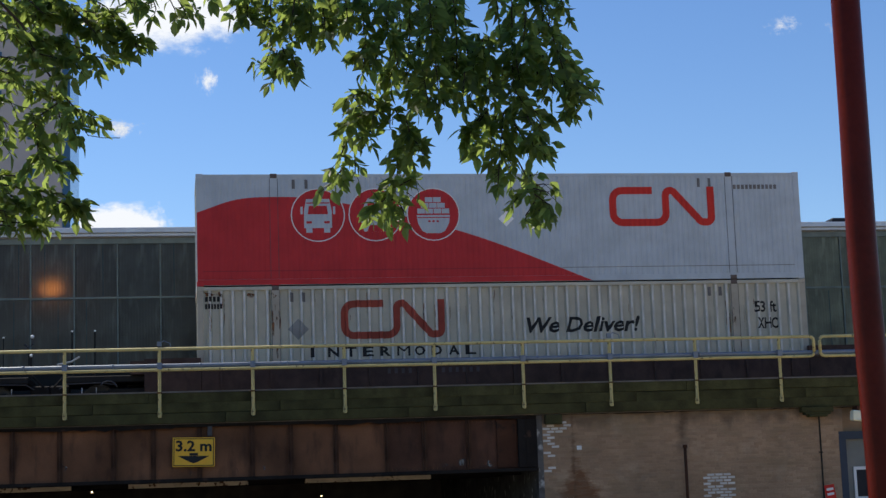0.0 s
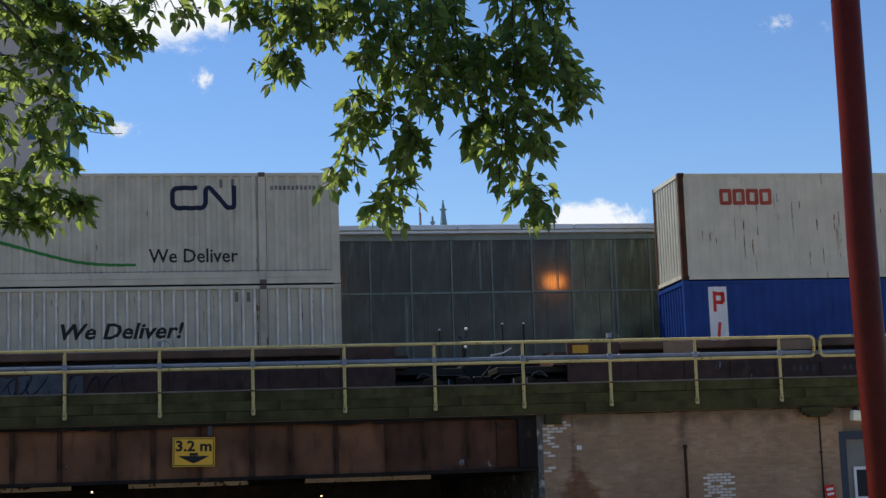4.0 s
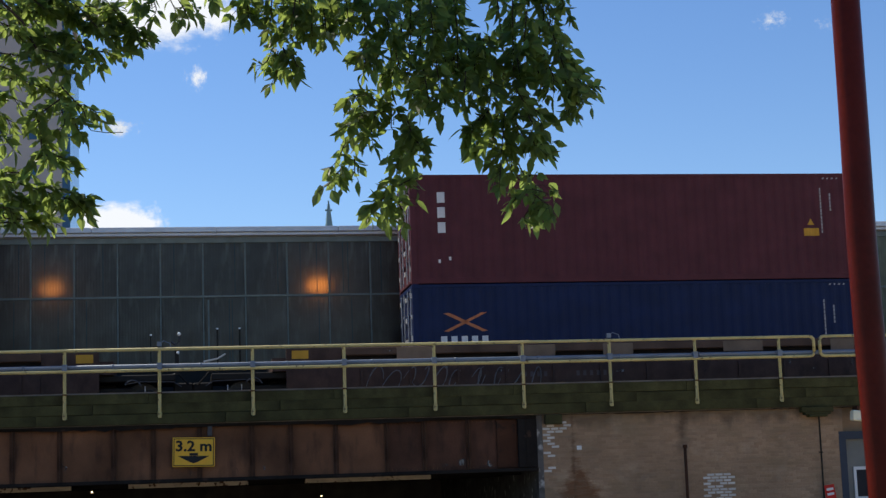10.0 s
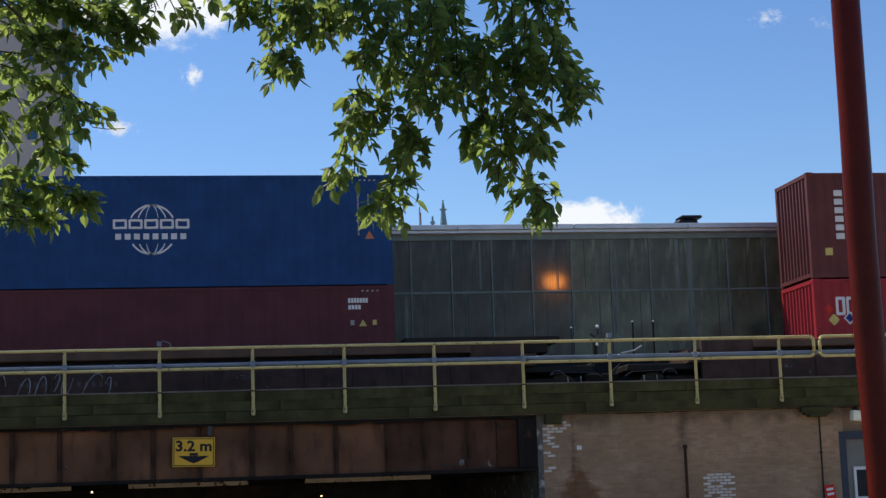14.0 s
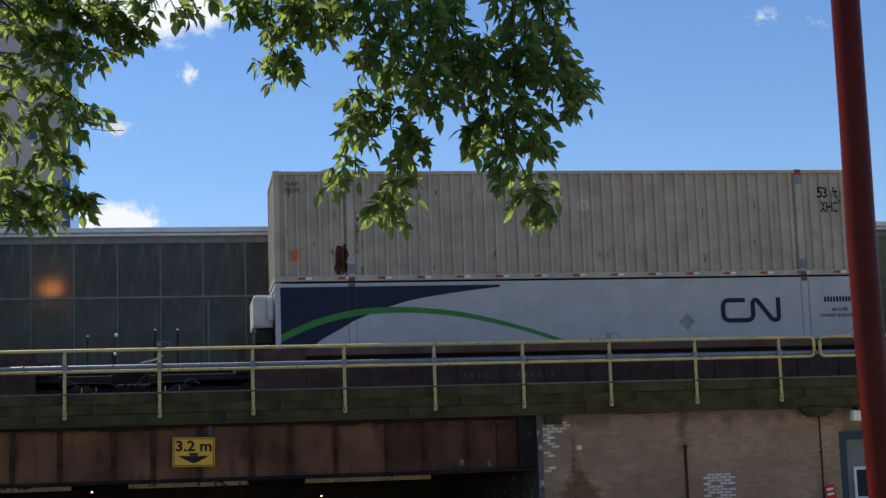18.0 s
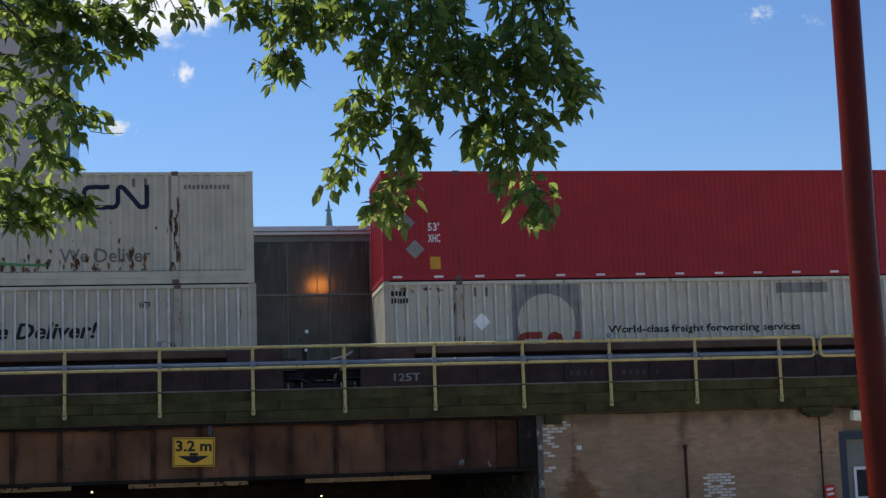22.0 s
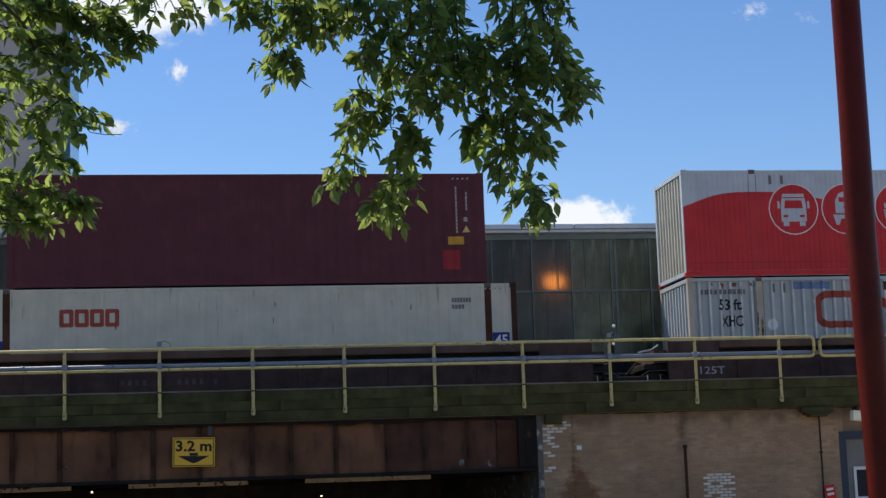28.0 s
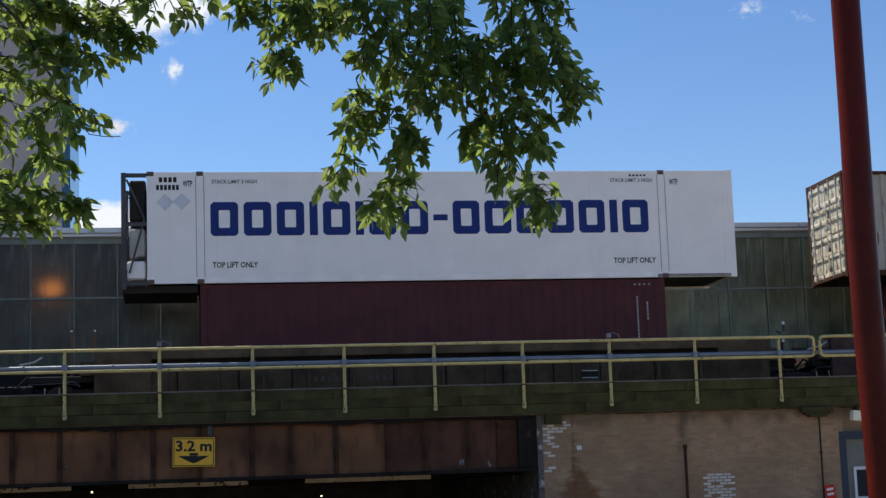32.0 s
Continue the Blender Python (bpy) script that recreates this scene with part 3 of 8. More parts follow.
def build_handrail():
    hr = thing("handrail", pose(0, 40.3, 0), "weathered yellow pipe handrail along the bridge walkway", "handrail")
    y = 0.0
    for x0, x1 in ((-18.0, 15.98), (16.14, 34)):
        bm = bmesh.new()
        c = 0.11
        pts = []
        if x0 > 0:
            pts = [(x0, y, 4.83 + c), (x0, y, 5.325 - c)] + [(x0 + c - c * math.cos(a), y, 5.325 - c + c * math.sin(a)) for a in (0.5, 1.05)]
        pts.append((x0 + c, y, 5.325))
        pts.append((x1 - c, y, 5.325))
        if x0 < 0:
            pts += [(x1 - c + c * math.sin(a), y, 5.325 - c + c * math.cos(a)) for a in (0.5, 1.05)] + [(x1, y, 5.325 - c), (x1, y, 4.83 + c)]
        tube(bm, pts, 0.040, 10)
        part("top_rail", bm, M["rail_yellow"], hr, smooth=True)
        bm = bmesh.new()
        pts = [(x0 + c, y, 4.83), (x1 - c, y, 4.83)]
        if x0 < 0:
            pts += [(x1 - c + c * math.sin(a), y, 4.83 + c - c * math.cos(a)) for a in (0.5, 1.05)] + [(x1, y, 4.83 + c)]
        else:
            pts = [(x0, y, 4.83 + c)] + [(x0 + c - c * math.sin(a), y, 4.83 + c - c * math.cos(a)) for a in (1.05, 0.5)] + pts
        tube(bm, pts, 0.040, 10)
        part("middle_rail", bm, M["rail_yellow"], hr, smooth=True)
    bm = bmesh.new()
    tube(bm, [(0, 0.012, 3.70), (0, 0.012, 5.315)], 0.04, 4)
    box(bm, -0.05, 0.05, 0.02, 0.05, 3.72, 3.86)
    post = mesh_of("post", bm, M["rail_yellow"])
    bm = bmesh.new()
    box(bm, -0.06, 0.06, -0.055, 0.1, 4.845, 5.0)
    clamp = mesh_of("clamp", bm, M["conduit"])
    bm = bmesh.new()
    box(bm, -0.052, 0.052, -0.06, 0.02, 4.27, 4.30)
    band = mesh_of("dark_band", bm, M["rust"])
    for i in range(-7, 15):
        x = -0.343 + 2.2 * i
        if abs(x - 17.2) < 0.3:
            x = 17.6
        o = part("post", post, None, hr)
        o.location.x = x
        q = part("clamp", clamp, None, o)
        q = part("band", band, None, o)
    bm = bmesh.new()
    tube(bm, [(-18, 0.075, 4.925), (34, 0.075, 4.925)], 0.058, 10)
    for i in range(-8, 16):
        x = 0.62 + 2.06 * i
        tube(bm, [(x - 0.03, 0.075, 4.925), (x + 0.03, 0.075, 4.925)], 0.066, 10)
    part("conduit", bm, M["conduit"], hr, "blue-grey conduit clamped to the posts", smooth=True)
    for x in (-0.343, 10.655):
        bm = bmesh.new()
        box(bm, x - 0.05, x + 0.05, -0.05, 0.05, 5.39, 5.50)
        tube(bm, [(x, 0, 5.45), (x + 0.1, 0, 5.52), (x + 0.25, 0, 5.46), (x + 0.28, 0, 5.325)], 0.012, 6)
        part("junction_box", bm, M["conduit"], hr, "small grey electrical box on a post")


def build_sign():
    s = thing("clearance_sign", pose(0.44, 40.44, 2.875, 0, 1.2, 0), "yellow clearance sign reading 3.2 m on the girder", "sign")
    bm = bmesh.new()
    chamfer_box(bm, -0.495, 0.495, -0.012, 0.012, -0.345, 0.345, 0.006)
    part("plate", bm, M["sign_yellow"], s)
    bm = bmesh.new()
    for x0, x1, z0, z1 in ((-0.47, 0.47, 0.305, 0.322), (-0.47, 0.47, -0.322, -0.305), (-0.47, -0.453, -0.322, 0.322), (0.453, 0.47, -0.322, 0.322)):
        box(bm, x0, x1, -0.018, -0.0122, z0, z1)
    part("border", bm, M["black"], s)
    bm = flat_text("3.2 m", 0.84, 0.26, bold=0.03)
    lift(bm, -0.42, 0.015, -0.017)
    part("lettering", bm, M["black"], s)
    bm = bmesh.new()
    f = [bm.verts.new((x, -0.017, z)) for x, z in ((-0.37, -0.09), (0.37, -0.09), (0.1, -0.23), (0, -0.265), (-0.1, -0.23))]
    bm.faces.new(f)
    f = [bm.verts.new((x, -0.017, z)) for x, z in ((-0.1, -0.085), (0.1, -0.085), (0.1, -0.02), (-0.1, -0.02))]
    bm.faces.new(f)
    part("arrow", bm, M["black"], s)
    bm = bmesh.new()
    chamfer_box(bm, 0.32, 0.43, 0.02, 0.10, 0.38, 0.74, 0.01)
    tube(bm, [(0.35, 0.06, 0.40), (0.35, 0.06, 0.34), (0.2, 0.06, 0.33)], 0.02, 6)
    part("cable_box", bm, M["dark_frame"], s, "dark grey cable box above the sign")
    for x in (-0.2, 0.2):
        bm = bmesh.new()
        box(bm, x - 0.03, x + 0.03, 0.013, 0.1, -0.3, 0.3)
        part("bracket", bm, M["rust"], s)




def flat_text(words, width, height, shear=0.0, bold=0.012):
    """The words as a flat mesh in the x-z plane, from x = 0 and z = 0, stretched to this width and height."""
    cu = bpy.data.curves.new("words", "FONT")
    cu.body, cu.shear, cu.resolution_u = words, shear, 2
    cu.offset = bold
    ob = bpy.data.objects.new("words", cu)
    me = bpy.data.meshes.new_from_object(ob)
    bm = bmesh.new()
    bm.from_mesh(me)
    bpy.data.objects.remove(ob)
    bpy.data.curves.remove(cu)
    bpy.data.meshes.remove(me)
    xs, ys = [v.co.x for v in bm.verts], [v.co.y for v in bm.verts]
    a, b2, c, d = min(xs), max(xs), min(ys), max(ys)
    for v in bm.verts:
        v.co = ((v.co.x - a) / (b2 - a) * width, 0, (v.co.y - c) / (d - c) * height)
    return bm


def lift(bm, dx, dz, y):
    for v in bm.verts:
        v.co = (v.co.x + dx, y, v.co.z + dz)


def build_underpass():
    """Back wall, lamps and side walls of the dark street under the bridge."""
    for name, x0, x1 in (("abutment_wall_west", -10.5, -8.3),):
        bm = bmesh.new()
        box(bm, x0, x1, 40.5, 56, -1.6, 3.53)
        tagged(new(name, mesh_of(name, bm, M["dark_concrete"])), "dark concrete abutment of the underpass", "wall", kind="structure")
    bm = bmesh.new()
    box(bm, 8.92, 16.7, 40.531, 56, -1.6, 3.53)
    tagged(new("abutment_wall_east", mesh_of("abutment_wall_east", bm, M["mortar"])), "mortar core of the painted brick abutment", "wall", kind="structure")
    bm = bmesh.new()
    box(bm, 8.78, 8.92, 40.51, 56, -1.6, 3.53)
    tagged(new("abutment_corner", mesh_of("abutment_corner", bm, M["corner"])), "grey concrete corner strip of the abutment", "wall", kind="structure")
    bm = bmesh.new()
    box(bm, -10.5, 16.7, 56, 56.4, -1.6, 6.0)
    tagged(new("underpass_back_wall", mesh_of("underpass_back_wall", bm, M["dark_concrete"])), "dark wall closing the underpass", "wall", kind="structure")
    bm = bmesh.new()
    box(bm, -10.5, 16.7, 46.95, 56, 3.5, 3.88)
    tagged(new("underpass_roof", mesh_of("underpass_roof", bm, M["dark_concrete"])), "dark concrete deck over the underpass", "ceiling", kind="structure")
    for x, y, z in ((-2.1, 44.0, 2.05), (3.75, 44.0, 1.76)):
        t = thing("underpass_lamp", pose(x, y, z), "small bare bulb glowing in the underpass", "lamp", "underpass lamps")
        bm = bmesh.new()
        bmesh.ops.create_uvsphere(bm, u_segments=10, v_segments=8, radius=0.024)
        part("bulb", bm, M["bulb"], t, smooth=True)
        bm = bmesh.new()
        tube(bm, [(0, 0, 0.03), (0, 0, 3.5 - z)], 0.015, 6)
        part("stem", bm, M["black_steel"], t)


def build_abutment_face():
    """Brick face with bare pale patches and a rust stain, a pipe, a drain, a small sign; then the door bay."""
    pipe = thing("vertical_pipe", pose(12.48, 40.36, 0), "dark rusty vertical pipe on the brick wall", "pipe")
    bm = bmesh.new()
    tube(bm, [(0, 0, -0.2), (0, 0, 2.66)], 0.04, 8)
    part("pipe", bm, M["rust"], pipe, smooth=True)
    bm = bmesh.new()
    tube(bm, [(0, 0, 2.62), (0, 0, 2.70)], 0.06, 8)
    part("cap", bm, M["rust"], pipe)
    bm = bmesh.new()
    box(bm, 9.77, 9.89, 40.505, 40.524, 2.66, 2.76)
    single("wall_plate", bm, M["white_ink"], "small pale square plate on the brick wall", "plate")
    bm = bmesh.new()
    chamfer_box(bm, 8.95, 9.62, 40.44, 40.60, 1.40, 1.48, 0.01)
    single("stone_ledge", bm, M["white_ink"], "pale stone ledge low on the brick wall", "ledge")
    dr = thing("drain_pipe", pose(16.02, 40.38, 0), "thin black drain pipe beside the corbel", "pipe")
    bm = bmesh.new()
    tube(bm, [(0, 0, -0.2), (0, 0, 3.3)], 0.022, 6)
    part("pipe", bm, M["black_steel"], dr)
    for z in (1.0, 2.4):
        bm = bmesh.new()
        box(bm, -0.04, 0.04, -0.02, 0.07, z, z + 0.03)
        part("strap", bm, M["black_steel"], dr)
    c = thing("corbel", pose(15.98, 40.3, 3.36), "dark timber corbel under the deck edge", "corbel")
    for k, (w, z0, z1) in enumerate(((0.44, 0.06, 0.19), (0.36, 0.0, 0.055), (0.26, -0.06, -0.005))):
        bm = bmesh.new()
        chamfer_box(bm, -w, w * 0.9, -0.04, 0.16, z0, z1, 0.008)
        part("block", bm, M["moss_wood"], c)
    bm = bmesh.new()
    chamfer_box(bm, 8.98, 9.4, 40.36, 40.5, 3.3, 3.53, 0.01)
    single("timber_block", bm, M["moss_wood"], "mossy timber block under the deck edge", "timber block")
    sg = thing("small_red_sign", pose(16.17, 40.33, 1.40, 0, -8, 0), "small red sign with white bars on the wall", "sign")
    bm = bmesh.new()
    box(bm, -0.13, 0.13, -0.01, 0.01, -0.25, 0.2)
    part("plate", bm, M["bright_red"], sg)
    bm = bmesh.new()
    for z in (0.06, -0.06):
        box(bm, -0.09, 0.09, -0.014, -0.0105, z, z + 0.06)
    part("bars", bm, M["white_ink"], sg)
    # door bay
    bm = bmesh.new()
    box(bm, 16.7, 19.5, 40.75, 41.2, -1.6, 3.53)
    tagged(new("wall_bay", mesh_of("wall_bay", bm, M["brick_rest"])), "brown wall behind the door bay", "wall", kind="structure")
    d = thing("door_1", pose(17.55, 40.62, 0), "grey steel door in a slate-blue frame with a small window", "door", kind="structure")
    bm = bmesh.new()
    box(bm, -0.98, -0.80, -0.1, 0.12, -0.3, 2.92)
    part("door_jamb", bm, M["door_blue"], d)
    bm = bmesh.new()
    box(bm, 0.80, 0.98, -0.1, 0.12, -0.3, 2.92)
    part("door_jamb", bm, M["door_blue"], d)
    bm = bmesh.new()
    box(bm, -0.80, 0.80, -0.1, 0.12, 2.72, 2.92)
    part("door_head", bm, M["door_blue"], d)
    bm = bmesh.new()
    box(bm, -0.80, 0.80, 0.0, 0.06, -0.3, 2.72)
    part("door_leaf", bm, M["door_grey"], d)
    bm = bmesh.new()
    for x0, x1, z0, z1 in ((-0.62, 0.1, 1.95, 2.03), (-0.62, 0.1, 1.20, 1.28), (-0.62, -0.55, 1.28, 1.95), (0.03, 0.1, 1.28, 1.95)):
        box(bm, x0, x1, -0.04, 0.0, z0, z1)
    part("window_frame", bm, M["white_ink"], d, "white window frame")
    bm = bmesh.new()
    box(bm, -0.55, 0.03, -0.02, -0.006, 1.28, 1.95)
    part("pane", bm, M["box_black"], d)
    fl = thing("flood_light", pose(16.98, 40.2, 3.28, 0, 6, 0), "pale box-shaped flood light under the deck edge", "lamp")
    bm = bmesh.new()
    chamfer_box(bm, -0.17, 0.17, -0.12, 0.12, -0.12, 0.14, 0.02)
    part("housing", bm, M["lamp_white"], fl)
    bm = bmesh.new()
    box(bm, -0.03, 0.03, 0.0, 0.3, 0.14, 0.26)
    part("bracket", bm, M["rust"], fl)


# ---------------------------------------------------------------- train shed behind the track
SHED_Y = 46.6


def build_shed():
    for name, dims in (("shed_wall_base", (-26, 42, SHED_Y, SHED_Y + 0.3, 2.4, 5.395)), ("shed_back_wall", (-26, 42, 60, 60.3, 3.9, 9.0)),
                       ("shed_wall_west", (-26.3, -26, SHED_Y, 60.3, 3.9, 9.0)), ("shed_wall_east", (42, 42.3, SHED_Y, 60.3, 3.9, 9.0)),
                       ("shed_floor", (-26, 42, SHED_Y + 0.3, 60, 3.9, 4.1))):
        bm = bmesh.new()
        box(bm, *dims)
        tagged(new(name, mesh_of(name, bm, M["dark_room"])), "dark wall of the train shed", "wall", kind="structure")
    bm = bmesh.new()
    box(bm, -26.3, 42.3, SHED_Y - 0.03, 60.3, 9.0, 9.18)
    tagged(new("shed_roof", mesh_of("shed_roof", bm, M["concrete"])), "flat roof of the train shed", "roof", kind="structure")
    f = thing("roof_edge", pose(0, SHED_Y, 9.07), "pale metal flashing along the shed roof edge", "roof edge", kind="structure")
    x = -26.0
    while x < 42:
        bm = bmesh.new()
        chamfer_box(bm, x + 0.004, x + 3.396, -0.22, 0.06, 0.05, 0.20, 0.015)
        part("flashing", bm, M["flashing"], f)
        bm = bmesh.new()
        box(bm, x + 0.002, x + 3.398, -0.14, 0.0, -0.03, 0.045)
        part("gutter_lip", bm, M["flashing"], f)
        x += 3.4
    w = thing("shed_window_wall", pose(0, SHED_Y, 0), "greenish ribbed fibreglass panel wall of a train shed", "window wall", kind="structure")
    P = 1.1664
    rows = [(5.395, 7.317), (7.375, 9.04)]
    panes = []
    for z0, z1 in rows:
        bm = bmesh.new()
        n = 14
        prev = None
        for i in range(n * 2 + 1):
            xx = -P / 2 + 0.03 + (P - 0.06) * i / (n * 2)
            yy = 0.0 if i % 2 else 0.0022
            cur = (bm.verts.new((xx, yy, z0)), bm.verts.new((xx, yy, z1)))
            if prev:
                bm.faces.new((prev[0], cur[0], cur[1], prev[1]))
            prev = cur
        panes.append((mesh_of("pane", bm.copy(), M["panel"]), mesh_of("pane", bm, M["panel_bounce"])))
    bm = bmesh.new()
    box(bm, -0.021, 0.021, -0.04, 0.03, 5.395, 9.05)
    mull = mesh_of("mullion", bm, M["mullion"])
    for i in range(-18, 35):
        x = -0.346 + P * i
        o = part("mullion", mull, None, w)
        o.location.x = x
        # panes right of x = 10.9 take the paler colour for bounced light
        for me in panes:
            o = part("pane", me[1 if x > 10.9 else 0], None, w)
            o.location.x = x + P / 2
    bm = bmesh.new()
    box(bm, -22, 41, -0.035, 0.03, 7.319, 7.373)
    part("transom", bm, M["mullion"], w)
    bm = bmesh.new()
    chamfer_box(bm, -22, 41, -0.05, -0.004, 8.84, 8.99, 0.008)
    part("head_rail", bm, M["mullion"], w, "grey-green rail under the roof edge")
    # pale patched strips
    for x, z0, z1, wd in ((14.46, 7.42, 8.9, 0.11), (14.84, 6.0, 8.95, 0.16), (6.49, 5.45, 7.25, 0.07), (12.63, 5.5, 8.9, 0.05), (0.96, 5.5, 7.25, 0.05), (8.65, 7.45, 8.8, 0.05)):
        bm = bmesh.new()
        box(bm, x - wd / 2, x + wd / 2, -0.012, -0.004, z0, z1)
        part("patch_strip", bm, M["mullion"], w, "pale repair strip on a pane")
    rnd = random.Random(12)
    stud_me = []
    for z0, z1 in rows:
        bm = bmesh.new()
        box(bm, -0.012, 0.012, -0.006, -0.003, z0 + 0.04, z1 - 0.06)
        stud_me.append(mesh_of("stud", bm, M["stud"]))
    for i in range(-5, 18):
        for me in stud_me:
            for _ in range(rnd.choice((0, 1, 1, 2))):
                o = part("stud", me, None, w)
                o.location.x = -0.346 + P * (i + rnd.choice((0.28, 0.36, 0.5, 0.64, 0.75)) + rnd.uniform(-0.04, 0.04))
    for x, e in ((-3.29, 1.5), (4.02, 3.2), (10.80, 3.9)):
        t = thing("shed_lamp", pose(x, SHED_Y + 0.40, 7.65), "orange lamp glowing behind the shed panels", "lamp", "shed lamps")
        bm = bmesh.new()
        bmesh.ops.create_uvsphere(bm, u_segments=10, v_segments=8, radius=0.09)
        part("bulb", bm, M["bulb_orange"], t, smooth=True)
        bm = bmesh.new()
        tube(bm, [(0, 0.0, 0.08), (0, 0.0, 1.4)], 0.02, 6)
        part("stem", bm, M["black_steel"], t)
        ld = bpy.data.lights.new("lamp_light", "AREA")
        ld.shape, ld.size, ld.size_y = "ELLIPSE", 0.62, 0.40
        ld.energy, ld.color = e, (1.0, 0.36, 0.06)
        lo = new("lamp_light", ld)
        lo.matrix_basis = pose(x, SHED_Y + 0.13, 7.62, -90, 0, 0)
    v = thing("roof_vent", pose(15.1, 47.6, 9.18), "black low roof vent with a dark hood", "roof vent", "vents on the shed roof")
    bm = bmesh.new()
    chamfer_box(bm, -0.3, 0.32, -0.3, 0.3, 0, 0.36, 0.05)
    part("hood", bm, M["box_black"], v)
    bm = bmesh.new()
    chamfer_box(bm, -0.2, 0.44, -0.34, 0.34, 0.38, 0.47, 0.03)
    part("cover", bm, M["box_black"], v)
    v = thing("roof_vent", pose(19.95, 47.6, 9.18), "dark square roof vent box", "roof vent", "vents on the shed roof")
    bm = bmesh.new()
    chamfer_box(bm, -0.35, 0.4, -0.3, 0.3, 0, 0.36, 0.03)
    part("hood", bm, M["box_black"], v)


# ---------------------------------------------------------------- far buildings
def build_distance():
    t = thing("office_tower", pose(-17.25, 156, 0), "grey concrete tower with a blue glass corner", "tower")
    bm = bmesh.new()
    box(bm, -14, 7.6, -6, 8, 0, 45.5)
    part("wall", bm, M["tower_wall"], t)
    bm = bmesh.new()
    box(bm, 7.61, 8.3, -6.05, 8, 0, 46)
    part("glass_corner", bm, M["tower_glass"], t, "blue glass corner strip")
    bm = bmesh.new()
    box(bm, -14.3, 8.5, -6.3, 8.3, 46.01, 46.6)
    part("roof", bm, M["tower_wall"], t)
    bm = bmesh.new()
    box(bm, -0.42, 0.42, -0.06, 0.1, 0, 0.9)
    pane = mesh_of("pane", bm, M["tower_glass"])
    for j in range(11):
        for i in range(6):
            o = part("window_pane", pane, None, t)
            o.location = (-10.5 + 3.1 * i, -6.0, 6 + 3.55 * j)
    for x, s in ((13.1, 1.0), (22.95, 1.0), (22.0, 0.72)):
        sp = thing("church_spire", pose(x, 140, 16), "green copper turret spire behind the shed roof, haze in its colour", "spire", "church spires")
        bm = bmesh.new()
        bmesh.ops.create_cone(bm, cap_ends=True, segments=8, radius1=0.86 * s, radius2=0.1 * s, depth=6.6, matrix=Matrix.Translation((0, 0, 3.3 + 4 * s)))
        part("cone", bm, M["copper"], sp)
        bm = bmesh.new()
        box(bm, -1.0 * s, 1.0 * s, -1.0 * s, 1.0 * s, -16, 4 * s + 0.02)
        part("turret", bm, M["tower_wall"], sp)
        bm = bmesh.new()
        zt = 6.6 + 4 * s
        tube(bm, [(0, 0, zt - 0.1), (0, 0, zt + 1.2 * s - 0.9)], 0.07, 6)
        box(bm, -0.3 * s, 0.3 * s, -0.05, 0.05, zt - 0.6, zt - 0.45)
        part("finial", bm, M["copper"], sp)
    fp = thing("flagpole", pose(20.9, 140, 0), "thin pale flagpole behind the shed roof", "flagpole")
    bm = bmesh.new()
    tube(bm, [(0, 0, 0), (0, 0, 26.3)], 0.07, 6)
    part("pole", bm, M["tower_wall"], fp)
    bm = bmesh.new()
    box(bm, 0.05, 0.13, -0.02, 0.02, 24.6, 25.8)
    part("flag", bm, M["faded_red"], fp, "furled reddish flag")


CLOUDS = []


def build_clouds():
    # x, z, width, height, thickness, brightness, drift over the clip
    for i, (x, z, w, h, thick, bright, dx, dz) in enumerate((
            (5, 452, 170, 80, 0.22, 1.0, -28, 8), (33, 385, 30, 38, -0.02, 0.95, -31, 10), (-47, 341, 50, 26, 0.02, 0.85, -4, 2),
            (392, 247, 112, 54, 0.24, 1.0, -18, 4), (-50, 250, 120, 50, 0.22, 1.0, -10, 2), (582, 446, 84, 50, -0.13, 0.9, -34, 16),
            (640, 440, 60, 40, -0.18, 0.9, -34, 12))):
        bm = bmesh.new()
        n = 6
        g = [[bm.verts.new((w * (a / n - 0.5) * 1.4, 4 * math.cos((a / n - 0.5) * 3), h * (b2 / n - 0.5) * 1.4)) for a in range(n + 1)] for b2 in range(n + 1)]
        for b2 in range(n):
            for a in range(n):
                bm.faces.new((g[b2][a], g[b2][a + 1], g[b2 + 1][a + 1], g[b2 + 1][a]))
        o = single("cloud", bm, cloud_material("cloud_white_%d" % i, 1.7 + i * 2.3, thick, bright, 0.9 if thick > 0.1 else 0.62), "small white fair-weather cloud drifting in a blue sky", "cloud", "clouds", "structure", pose(x, 1500, z))
        CLOUDS.append((o, x, z, dx, dz))


# ---------------------------------------------------------------- containers
def trapezoid(pitch, depth, outer, slope):
    """A folded sheet: depth behind the outer face along x, and the x of its folds within one pitch."""
    folds = (0.0, outer, outer + slope, pitch - slope)

    def f(x):
        u = x % pitch
        if u <= outer:
            return 0.0
        if u < outer + slope:
            return depth * (u - outer) / slope
        if u < pitch - slope:
            return depth
        return depth * (pitch - u) / slope
    return f, folds, pitch


STYLES = {
    "iso": trapezoid(0.278, 0.024, 0.072, 0.068),
    "ribbed": trapezoid(0.29, 0.078, 0.058, 0.032),
    "shallow": trapezoid(0.29, 0.05, 0.085, 0.04),
    "fine": trapezoid(0.146, 0.011, 0.055, 0.022),
    "seamed": trapezoid(1.22, 0.006, 1.19, 0.01),
}


